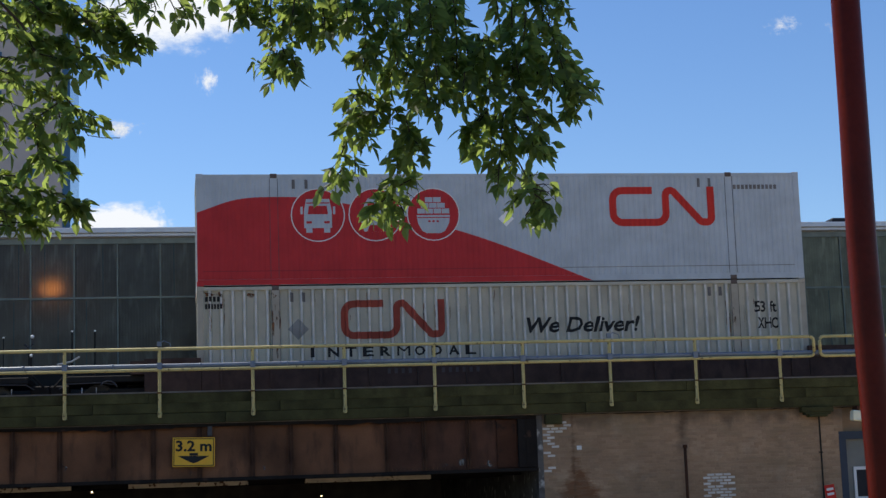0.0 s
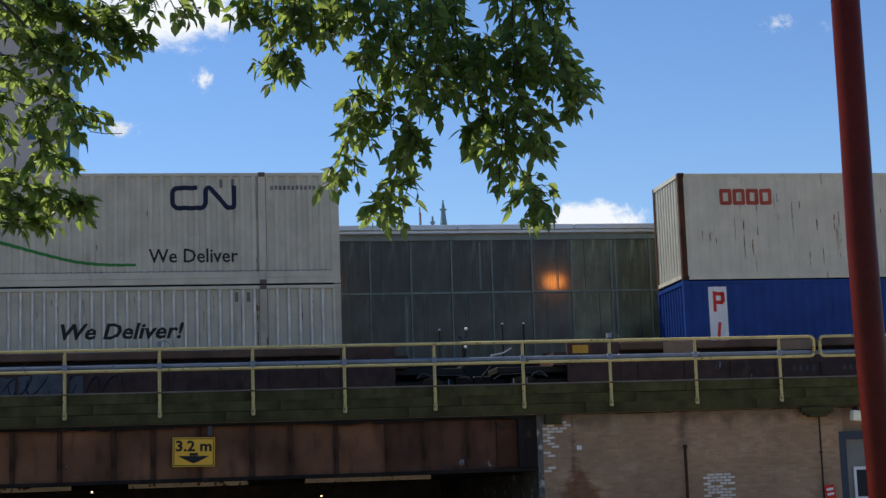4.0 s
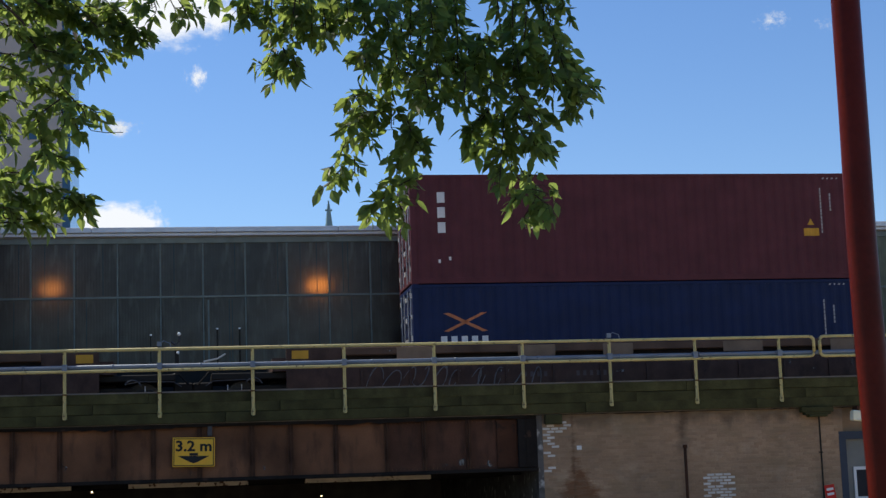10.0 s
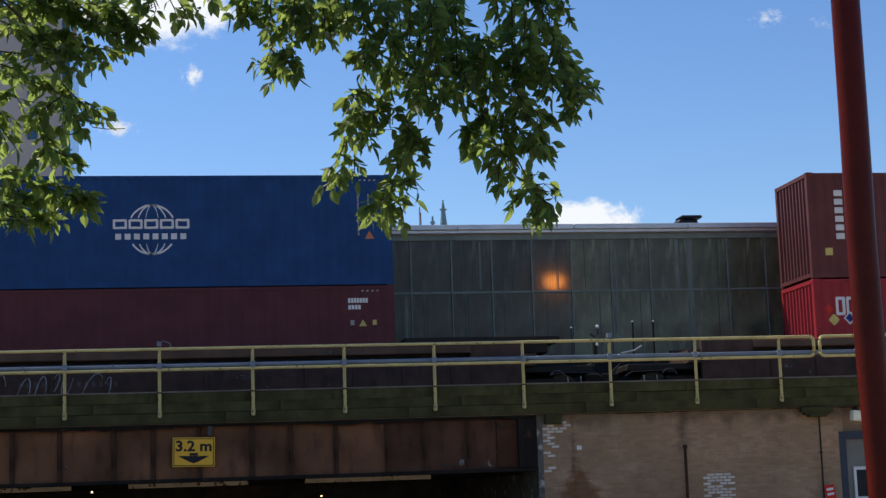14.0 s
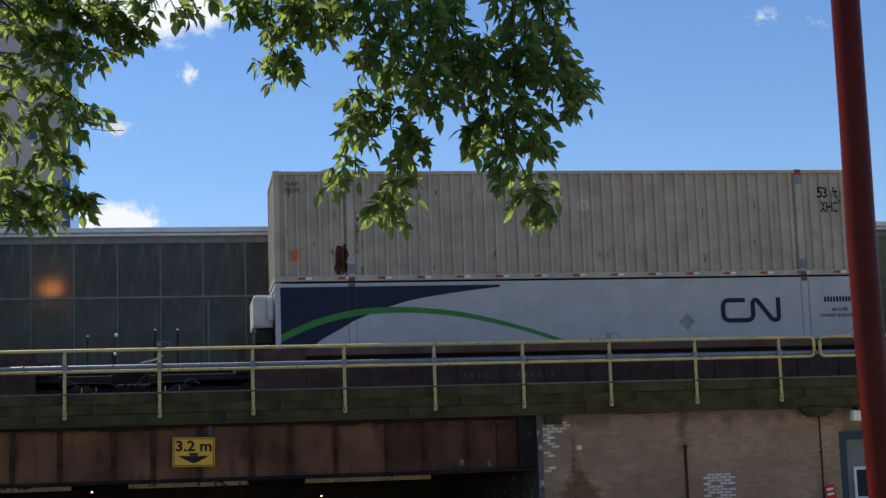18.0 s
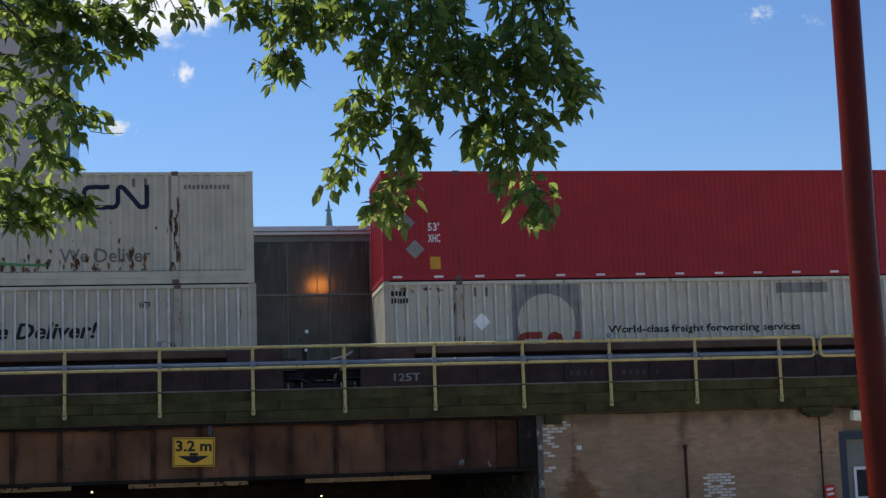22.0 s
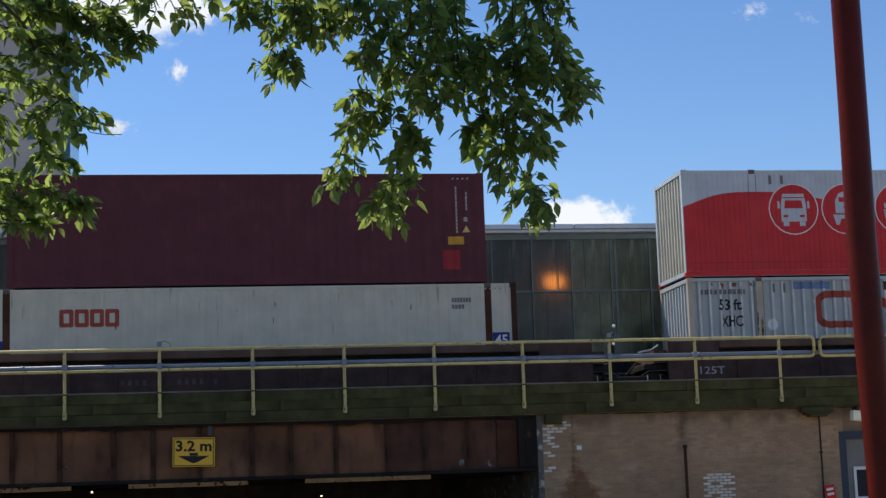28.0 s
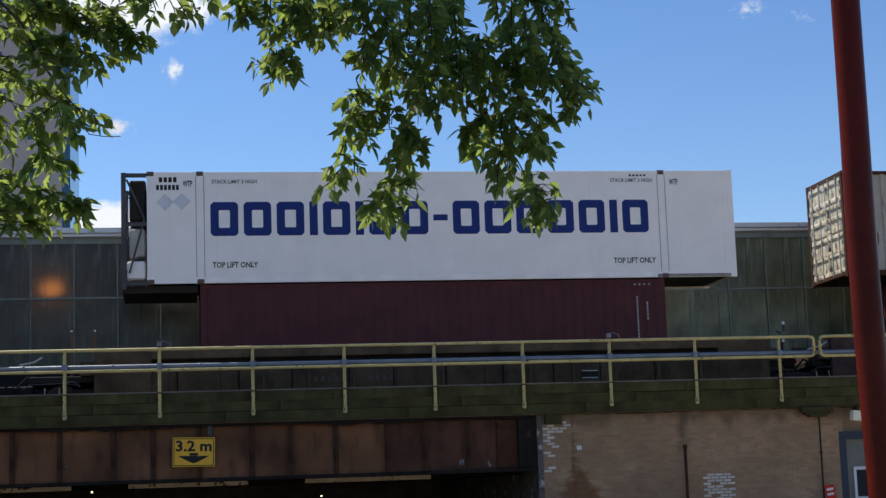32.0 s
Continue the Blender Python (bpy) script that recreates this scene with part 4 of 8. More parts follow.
class Box:
    """A container under construction; x runs from its left end, z from its floor."""

    def __init__(self, name, label, L, style, mat, W=2.438, H=2.896, doors=False, rail=None, post=None, short_left=0.0, end_mat=None, low_paint=None):
        self.L, self.W, self.H, self.style = L, W, H, style
        self.ob = thing(name, pose(0, 0, 0), label, "shipping container", "containers on the train")
        self.f, self.folds, self.pitch = STYLES[style]
        self.left = short_left
        rail, post = rail or mat, post or mat
        h, w = L / 2, W / 2
        xa, xb = -h + short_left + 0.15, h - 0.15
        self.posts = [(-h + 1.98, 0.11), (h - 1.98, 0.11)] if L > 14 else ([(-h + 0.76, 0.09), (h - 0.76, 0.09)] if L > 13 else [])
        p = self.ob
        for side, nm in ((-1, "near_side"), (1, "far_side")):
            bm = bmesh.new()
            prev = None
            for x in self.columns(xa - 0.01, xb + 0.01):
                y = side * (w - 0.008 - self.depth(x))
                cur = (bm.verts.new((x, y, 0.15)), bm.verts.new((x, y, H - 0.09)))
                if prev:
                    bm.faces.new((prev[0], cur[0], cur[1], prev[1]))
                prev = cur
            part("side_wall", bm, mat, p)
            bm = bmesh.new()
            y0, y1 = sorted((side * (w - 0.0065), side * (w - 0.09)))
            chamfer_box(bm, xa - 0.02, xb + 0.02, y0, y1, H - 0.10, H - 0.012, 0.006)
            part("top_rail", bm, rail, p)
            bm = bmesh.new()
            chamfer_box(bm, xa - 0.02, xb + 0.02, y0, y1, 0.012, 0.16, 0.006)
            part("bottom_rail", bm, rail, p)
            for x, hw in self.posts:
                bm = bmesh.new()
                box(bm, x - hw, x + hw, *sorted((side * (w - 0.0065), side * (w - 0.08))), 0.161, H - 0.101)
                part("lifting_post", bm, post, p)
        bm = bmesh.new()
        chamfer_box(bm, -0.089, 0.089, -0.081, 0.081, -0.059, 0.059, 0.008)
        box(bm, -0.04, 0.04, -0.0825, -0.081, -0.025, 0.025)
        painted = mesh_of("corner_casting", bm.copy(), low_paint[0]) if low_paint else None
        dark = mesh_of("corner_casting", bm.copy(), M["casting"])
        casting = mesh_of("corner_casting", bm, rail if rail is not mat else post)
        for x in [-h + short_left + 0.089, h - 0.089] + [q[0] for q in self.posts]:
            for y in (-w + 0.079, w - 0.079):
                for z in (0.059, H - 0.055):
                    low = painted and z < 1 and x + h < low_paint[1]
                    o = part("corner_casting", painted if low else dark if abs(x) < h - 0.5 else casting, None, p)
                    o.location = (x, y, z)
        for x in (-h + short_left + 0.078, h - 0.078):
            for y in (-w + 0.071, w - 0.071):
                bm = bmesh.new()
                box(bm, x - 0.075, x + 0.075, y - 0.066, y + 0.066, 0.119, H - 0.115)
                part("corner_post", bm, post, p)
        # ends: folded sheet or doors with bars
        for s in (-1, 1):
            xe = -h + short_left if s < 0 else h
            bm = bmesh.new()
            n, prev = 36, None
            for i in range(n + 1):
                k = i % 4
                y = -w + 0.13 + (W - 0.26) * (i - k + (0, 1.3, 2.0, 3.3)[k]) / n
                dx = 0.0 if k in (0, 1) else 0.06
                xx = xe - s * (0.02 + dx)
                if doors and s < 0:
                    break
                cur = (bm.verts.new((xx, y, 0.14)), bm.verts.new((xx, y, H - 0.1)))
                if prev:
                    bm.faces.new((prev[0], cur[0], cur[1], prev[1]))
                prev = cur
            if doors and s < 0:
                # two leaves with five pressed panels each
                for y0, y1 in ((-w + 0.14, -0.015), (0.015, w - 0.14)):
                    zs = [(0.14, 0)]
                    for k in range(5):
                        zb = 0.22 + k * (H - 0.4) / 5
                        zt = zb + (H - 0.4) / 5 - 0.07
                        zs += [(zb, 0), (zb + 0.05, 0.05), (zt - 0.05, 0.05), (zt, 0)]
                    zs.append((H - 0.1, 0))
                    prev = None
                    for z, d in zs:
                        cur = [bm.verts.new((xe + 0.02 + (d if 0 < q < 3 else 0), y0 + (y1 - y0) * (0, 0.1, 0.9, 1)[q], z)) for q in range(4)]
                        if prev:
                            for q in range(3):
                                bm.faces.new((prev[q], prev[q + 1], cur[q + 1], cur[q]))
                        prev = cur
            end = part("door" if doors and s < 0 else "end_wall", bm, end_mat or mat, p)
            bm = bmesh.new()
            box(bm, min(xe, xe - s * 0.1), max(xe, xe - s * 0.1), -w + 0.14, w - 0.14, H - 0.115, H - 0.01)
            part("end_header", bm, rail, p)
            bm = bmesh.new()
            box(bm, min(xe, xe - s * 0.1), max(xe, xe - s * 0.1), -w + 0.14, w - 0.14, 0.05, 0.15)
            part("end_sill", bm, rail, p)
            if doors and s < 0:
                for y in (-0.88, -0.36, 0.36, 0.88):
                    bm = bmesh.new()
                    tube(bm, [(xe + 0.0, y, 0.1), (xe + 0.0, y, H - 0.08)], 0.02, 6)
                    part("locking_bar", bm, M["unit_grey"], end)
                bm = bmesh.new()
                box(bm, -0.012, 0.018, -0.05, 0.05, 0, 0.12)
                hinge = mesh_of("hinge", bm, M["unit_grey"])
                for y in (-1.06, -0.06, 0.06, 1.06):
                    for k in range(5):
                        part("hinge", hinge, None, end).location = (xe, y, 0.35 + k * 0.55)
                bm = bmesh.new()
                box(bm, 0.006, 0.022, -0.46, 0.46, 0, 0.07)
                rib = mesh_of("door_rib", bm, end_mat or mat)
                for z in (0.75, 1.35, 2.0):
                    for y in (-0.56, 0.56):
                        part("door_rib", rib, None, end).location = (xe, y, z)
        bm = bmesh.new()
        prev = None
        n = int((L - short_left - 0.3) / 0.12)
        for i in range(n + 1):
            x = xa + (xb - xa) * i / n
            z = H - 0.03 - (0.018 if i % 2 else 0)
            cur = (bm.verts.new((x, -w + 0.08, z)), bm.verts.new((x, w - 0.08, z)))
            if prev:
                bm.faces.new((prev[0], cur[0], cur[1], prev[1]))
            prev = cur
        part("roof", bm, mat, p)
        bm = bmesh.new()
        box(bm, xa, xb, -w + 0.1, w - 0.1, 0.06, 0.13)
        part("floor", bm, M["black_steel"], p)

    def columns(self, a, b2):
        h = self.L / 2
        xs = {a, b2}
        k = math.floor((a + h) / self.pitch) - 1
        while k * self.pitch - h < b2:
            for q in self.folds:
                x = k * self.pitch + q - h
                if a < x < b2:
                    xs.add(round(x, 5))
            k += 1
        for q in (-h + self.left + 0.165, -h + self.left + 0.19, h - 0.165, h - 0.19):
            if a < q < b2:
                xs.add(q)
        for x, hw in self.posts:
            for q in (x - hw - 0.03, x - hw, x + hw, x + hw + 0.03):
                if a < q < b2:
                    xs.add(q)
        return sorted(xs)

    def depth(self, x):
        for q, hw in self.posts:
            if q - hw - 0.001 <= x <= q + hw + 0.001:
                return 0.0
        if abs(x) > self.L / 2 - 0.165 or x < self.left - self.L / 2 + 0.165:
            return 0.0
        return self.f(x + self.L / 2)

    def drape(self, bm, name, mat, proud=0.004, label="", worn=0.0):
        """Lays a flat mesh in x (from the left end) and z on the near wall, following its folds."""
        for v in bm.verts:
            v.co.x -= self.L / 2
        xs = [v.co.x for v in bm.verts]
        for x in self.columns(min(xs), max(xs)):
            if min(xs) < x < max(xs):
                bmesh.ops.bisect_plane(bm, geom=bm.verts[:] + bm.edges[:] + bm.faces[:], plane_co=(x, 0, 0), plane_no=(1, 0, 0))
        if worn:
            gone = []
            for f in bm.faces:
                u = (f.calc_center_median().x + self.L / 2) % self.pitch
                if (u < (0.09 if worn < 0.45 else 0.056) or u > self.pitch - 0.004) and max(v.co.z for v in f.verts) - min(v.co.z for v in f.verts) < worn:
                    gone.append(f)
            bmesh.ops.delete(bm, geom=gone, context="FACES")
        for v in bm.verts:
            v.co.y += -self.W / 2 + 0.0065 + (self.depth(v.co.x) if 0.165 < v.co.z < self.H - 0.1 else 0.0) - proud
        return part(name, bm, mat, self.ob, label)

    def band(self, x0, x1, lo, hi, name, mat, proud=0.004, step=0.12, label=""):
        """Paint between two heights (numbers or functions of x), over wall and rails."""
        bm = bmesh.new()
        n = max(1, int((x1 - x0) / step))
        xs = sorted(set(self.columns(x0 - self.L / 2, x1 - self.L / 2)) | {x0 - self.L / 2 + (x1 - x0) * i / n for i in range(n + 1)})
        fl = lo if callable(lo) else (lambda x: lo)
        fh = hi if callable(hi) else (lambda x: hi)
        for a, b2 in zip(xs, xs[1:]):
            if b2 - a < 1e-4:
                continue
            for z0, z1, flat in ((0.018, 0.158, True), (0.162, self.H - 0.102, False), (self.H - 0.098, self.H - 0.018, True)):
                v = []
                for x in (a, b2):
                    p, q = max(z0, fl(x + self.L / 2)), min(z1, fh(x + self.L / 2))
                    y = -self.W / 2 + 0.0065 - proud - (0.0015 if flat else 0) + (0 if flat else self.depth(x))
                    v.append((x, y, p, max(p, q)))
                if v[0][3] - v[0][2] < 1e-4 and v[1][3] - v[1][2] < 1e-4:
                    continue
                c = [bm.verts.new((v[0][0], v[0][1], v[0][2])), bm.verts.new((v[1][0], v[1][1], v[1][2])),
                     bm.verts.new((v[1][0], v[1][1], v[1][3])), bm.verts.new((v[0][0], v[0][1], v[0][3]))]
                bm.faces.new(c)
        bmesh.ops.remove_doubles(bm, verts=bm.verts[:], dist=1e-5)
        return part(name, bm, mat, self.ob, label)

    def words(self, text, x, z, w, h, mat, shear=0.0, proud=0.004, label="", bold=0.022, worn=0.0):
        bm = flat_text(text, w, h, shear, bold)
        for v in bm.verts:
            v.co.x += x
            v.co.z += z
        self.drape(bm, "lettering", mat, proud, label, worn)

    def bars(self, rects, mat, name="serial_marking", proud=0.004, label=""):
        """Plain blocks (x, z, w, h[, lean]); large ones are parts of their own."""
        if name == "serial_marking" and len(rects) > 1 and min(min(r[2], r[3]) for r in rects) > 0.12:
            for r in rects:
                self.bars([r], mat, "letter_block", proud, label)
            return
        bm = bmesh.new()
        for r in rects:
            x, z, w, h = r[:4]
            e = r[4] if len(r) > 4 else 0
            bm.faces.new([bm.verts.new(q) for q in ((x, 0, z), (x + w, 0, z), (x + w + e, 0, z + h), (x + e, 0, z + h))])
        self.drape(bm, name, mat, proud, label)

    def row(self, x, z, w, h, n, mat, gap=0.25, **k):
        """n letter-sized blocks side by side."""
        c = w / n
        self.bars([(x + c * i, z, c * (1 - gap), h) for i in range(n)], mat, **k)

    def column(self, x, z, w, h, n, mat, gap=0.2, **k):
        c = h / n
        self.bars([(x, z + c * i, w, c * (1 - gap)) for i in range(n)], mat, **k)

    def disc(self, x, z, r, mat, name="disc", proud=0.005, r0=0.0, n=28, sx=1.0, a0=0.0, a1=2 * math.pi):
        bm = bmesh.new()
        for i in range(n):
            a, b2 = a0 + (a1 - a0) * i / n, a0 + (a1 - a0) * (i + 1) / n
            q = [(x + sx * r * math.cos(a), z + r * math.sin(a)), (x + sx * r * math.cos(b2), z + r * math.sin(b2))]
            if r0:
                q += [(x + sx * r0 * math.cos(b2), z + r0 * math.sin(b2)), (x + sx * r0 * math.cos(a), z + r0 * math.sin(a))]
            else:
                q.append((x, z))
            bm.faces.new([bm.verts.new((c, 0, d)) for c, d in q])
        bmesh.ops.remove_doubles(bm, verts=bm.verts[:], dist=1e-5)
        self.drape(bm, name, mat, proud)

    def sheet(self, pts, mat, name, proud=0.005):
        """A flat painted shape from its outline."""
        bm = bmesh.new()
        bm.faces.new([bm.verts.new((a, 0, b2)) for a, b2 in pts])
        self.drape(bm, name, mat, proud)

    def diamond(self, x, z, r, mat, name="placard", proud=0.006):
        bm = bmesh.new()
        bm.faces.new([bm.verts.new((x + a, 0, z + b2)) for a, b2 in ((-r, 0), (0, -r), (r, 0), (0, r))])
        self.drape(bm, name, mat, proud)

    def triangle(self, x, z, r, mat):
        bm = bmesh.new()
        bm.faces.new([bm.verts.new((x + a, 0, z + b2)) for a, b2 in ((-r, -r * 0.8), (r, -r * 0.8), (0, r))])
        self.drape(bm, "warning_triangle", mat, 0.005)

    def emblem(self, x, z, w, h, mat, broken=False):
        """The owner's mark as a plain shape: one bent ribbon of even width."""
        t = h * 0.185
        lo, hi, r, q = t / 2, h - t / 2, h * 0.24, h * 0.13
        mid = 0.535 * w

        def bend(cx, cz, rad, a0, a1):
            return [(cx + rad * math.cos(radians(a0 + (a1 - a0) * k / 5)), cz + rad * math.sin(radians(a0 + (a1 - a0) * k / 5))) for k in range(6)]
        line = [(0.41 * w, hi)] + bend(t / 2 + r, hi - r, r, 90, 180) + bend(t / 2 + r, lo + r, r, 180, 270) + bend(mid - r, lo + r, r, 270, 360)
        line += bend(mid + q, hi - q, q, 180, 55) + bend(w - t / 2 - 1.5 * q, lo + 1.2 * q, 1.2 * q, 225, 270) + bend(w - t / 2 - q, lo + q, q, 275, 360) + [(w - t / 2, h)]
        bm = bmesh.new()
        prev = None
        for i, p in enumerate(line):
            a, c = Vector(line[max(i - 1, 0)]), Vector(line[min(i + 1, len(line) - 1)])
            d = (c - a).normalized() * (t / 2)
            cur = (bm.verts.new((x + p[0] - d.y, 0, z + p[1] + d.x)), bm.verts.new((x + p[0] + d.y, 0, z + p[1] - d.x)))
            if prev:
                bm.faces.new((prev[0], prev[1], cur[1], cur[0]))
            prev = cur
        self.drape(bm, "emblem_ribbon", mat, 0.008, "", 0.42 if broken else 0.0)

    def frames(self, x, z, w, h, n, mat, gap=0.16, name="letter_block", proud=0.005):
        """n hollow blocks with cut corners, side by side, in place of an owner's name."""
        c = w / n
        for i in range(n):
            self.hollow(x + c * i, z, c * (1 - gap), h, mat, name, proud)

    def hollow(self, x, z, w, h, mat, name="letter_block", proud=0.005):
        t = min(0.30 * w, 0.24 * h)
        bm = bmesh.new()

        def ring(x0, x1, z0, z1, e):
            return [bm.verts.new((a, 0, b2)) for a, b2 in ((x0 + e, z0), (x1 - e, z0), (x1, z0 + e), (x1, z1 - e), (x1 - e, z1), (x0 + e, z1), (x0, z1 - e), (x0, z0 + e))]
        o, i = ring(x, x + w, z, z + h, 0.35 * t), ring(x + t, x + w - t, z + t, z + h - t, 0.1 * t)
        for k in range(8):
            bm.faces.new((o[k - 1], o[k], i[k], i[k - 1]))
        self.drape(bm, name, mat, proud)

    def streaks(self, n, x0, x1, z0, z1, lo, hi, mat, wd=0.02, seed=1, ribs=False):
        """Drips of dirt or rust: narrow tapering stains."""
        rnd = random.Random(seed)
        bm = bmesh.new()
        for i in range(n):
            lie = -0.00006 * i
            x, z, l, w = rnd.uniform(x0, x1), rnd.uniform(z0, z1), rnd.uniform(lo, hi), wd * rnd.uniform(0.5, 1.6)
            if ribs:
                x = round(x / self.pitch) * self.pitch + rnd.uniform(-0.01, 0.11)
            z = min(z, self.H - 0.12)
            b2 = max(0.18, z - l)
            if z - b2 < 0.02:
                continue
            mid = (z + b2) / 2
            j = w * rnd.uniform(-0.6, 0.6)
            bm.faces.new([bm.verts.new(q) for q in ((x - w / 2, lie, z), (x - w * 0.7 + j, lie, mid), (x - w * 0.2, lie, b2), (x + w * 0.25, lie, b2), (x + w * 0.6 + j, lie, mid), (x + w / 2, lie, z - 0.03))])
        self.drape(bm, "stains", mat, 0.0035)["kind"] = "stuff"

    def rubbed_ribs(self, mat):
        """Pale strips along the crowns of the ribs: the light they catch is put into the colour."""
        rnd = random.Random(int(self.L * 10))
        bars, k = [], 1
        while (k + 1) * self.pitch < self.L - 0.2:
            x = k * self.pitch
            if all(abs(x - self.L / 2 - q) > hw + 0.1 for q, hw in self.posts):
                z = 0.18 + rnd.uniform(0, 0.06)
                bars.append((x + 0.004, z, 0.05, self.H - 0.13 - z))
            k += 1
        self.bars(bars, mat, "rubbed_ribs", 0.0005)

    def seam_shades(self):
        """Dark lines along both sides of the lifting posts: joints and their shadow, put into the colour."""
        for x, hw in self.posts:
            for e in (-1, 1):
                self.bars([(x + self.L / 2 + e * (hw - 0.008) - 0.006, 0.17, 0.012, self.H - 0.28)], M["dark_frame"], "post_seam", 0.0065)

    def ids(self, vertical, mat, x, z, s=1.0):
        """Serial markings as bars."""
        if vertical:
            self.column(x, z, 0.042 * s, 1.25 * s, 13, mat, 0.16)
            self.column(x + 0.27, z + 0.6 * s, 0.042 * s, 0.5 * s, 5, mat, 0.16)
        else:
            self.row(x, z, 0.52 * s, 0.12 * s, 7, mat, 0.2)
            self.row(x, z - 0.17 * s, 0.34 * s, 0.11 * s, 4, mat, 0.2)


# ---------------------------------------------------------------- well cars
def make_bogie():
    """One truck with its wheelsets, to be copied under each car."""
    bm = bmesh.new()
    for s in (-1, 1):
        y0, y1 = sorted((s * 0.93, s * 1.07))
        chamfer_box(bm, -1.15, -0.62, y0, y1, 0.44, 0.66, 0.03)
        chamfer_box(bm, 0.62, 1.15, y0, y1, 0.44, 0.66, 0.03)
        chamfer_box(bm, -0.66, 0.66, y0, y1, 0.60, 0.74, 0.03)
        chamfer_box(bm, -0.5, 0.5, y0, y1, 0.18, 0.30, 0.03)
        box(bm, -0.42, -0.26, y0, y1, 0.29, 0.61)
        box(bm, 0.26, 0.42, y0, y1, 0.29, 0.61)
        for k in (-0.13, 0.13):
            tube(bm, [(k, s * 1.0, 0.3), (k, s * 1.0, 0.6)], 0.09, 8)
    box(bm, -0.2, 0.2, -1.0, 1.0, 0.5, 0.68)
    frame_me = mesh_of("bogie_frame", bm, M["black_steel"])
    bm = bmesh.new()
    tube(bm, [(0, -1.05, 0), (0, 1.05, 0)], 0.075, 10)
    for s in (-1, 1):
        tube(bm, [(0, s * 0.69, 0), (0, s * 0.715, 0)], 0.45, 24)
        tube(bm, [(0, s * 0.715, 0), (0, s * 0.82, 0)], [0.425, 0.415], 24)
        for k in range(6):
            a = k * math.pi / 3
            tube(bm, [(0.26 * math.cos(a), s * 0.82, 0.26 * math.sin(a)), (0.26 * math.cos(a), s * 0.835, 0.26 * math.sin(a))], 0.05, 6)
    ws_me = mesh_of("wheelset", bm, M["wheel"])
    return frame_me, ws_me


BOGIE = make_bogie()
WHEELS = []


def add_bogie(car, x):
    b = part("bogie", BOGIE[0], None, car)
    b.location = (x, 0, 0)
    for s in (-0.89, 0.89):
        w = part("wheelset", BOGIE[1], None, b)
        w.location = (s, 0, 0.42)
        WHEELS.append((w, s))
    bm = bmesh.new()
    box(bm, -0.2, 0.2, -0.35, 0.35, 0.681, 0.86)
    part("bolster", bm, M["black_steel"], b)


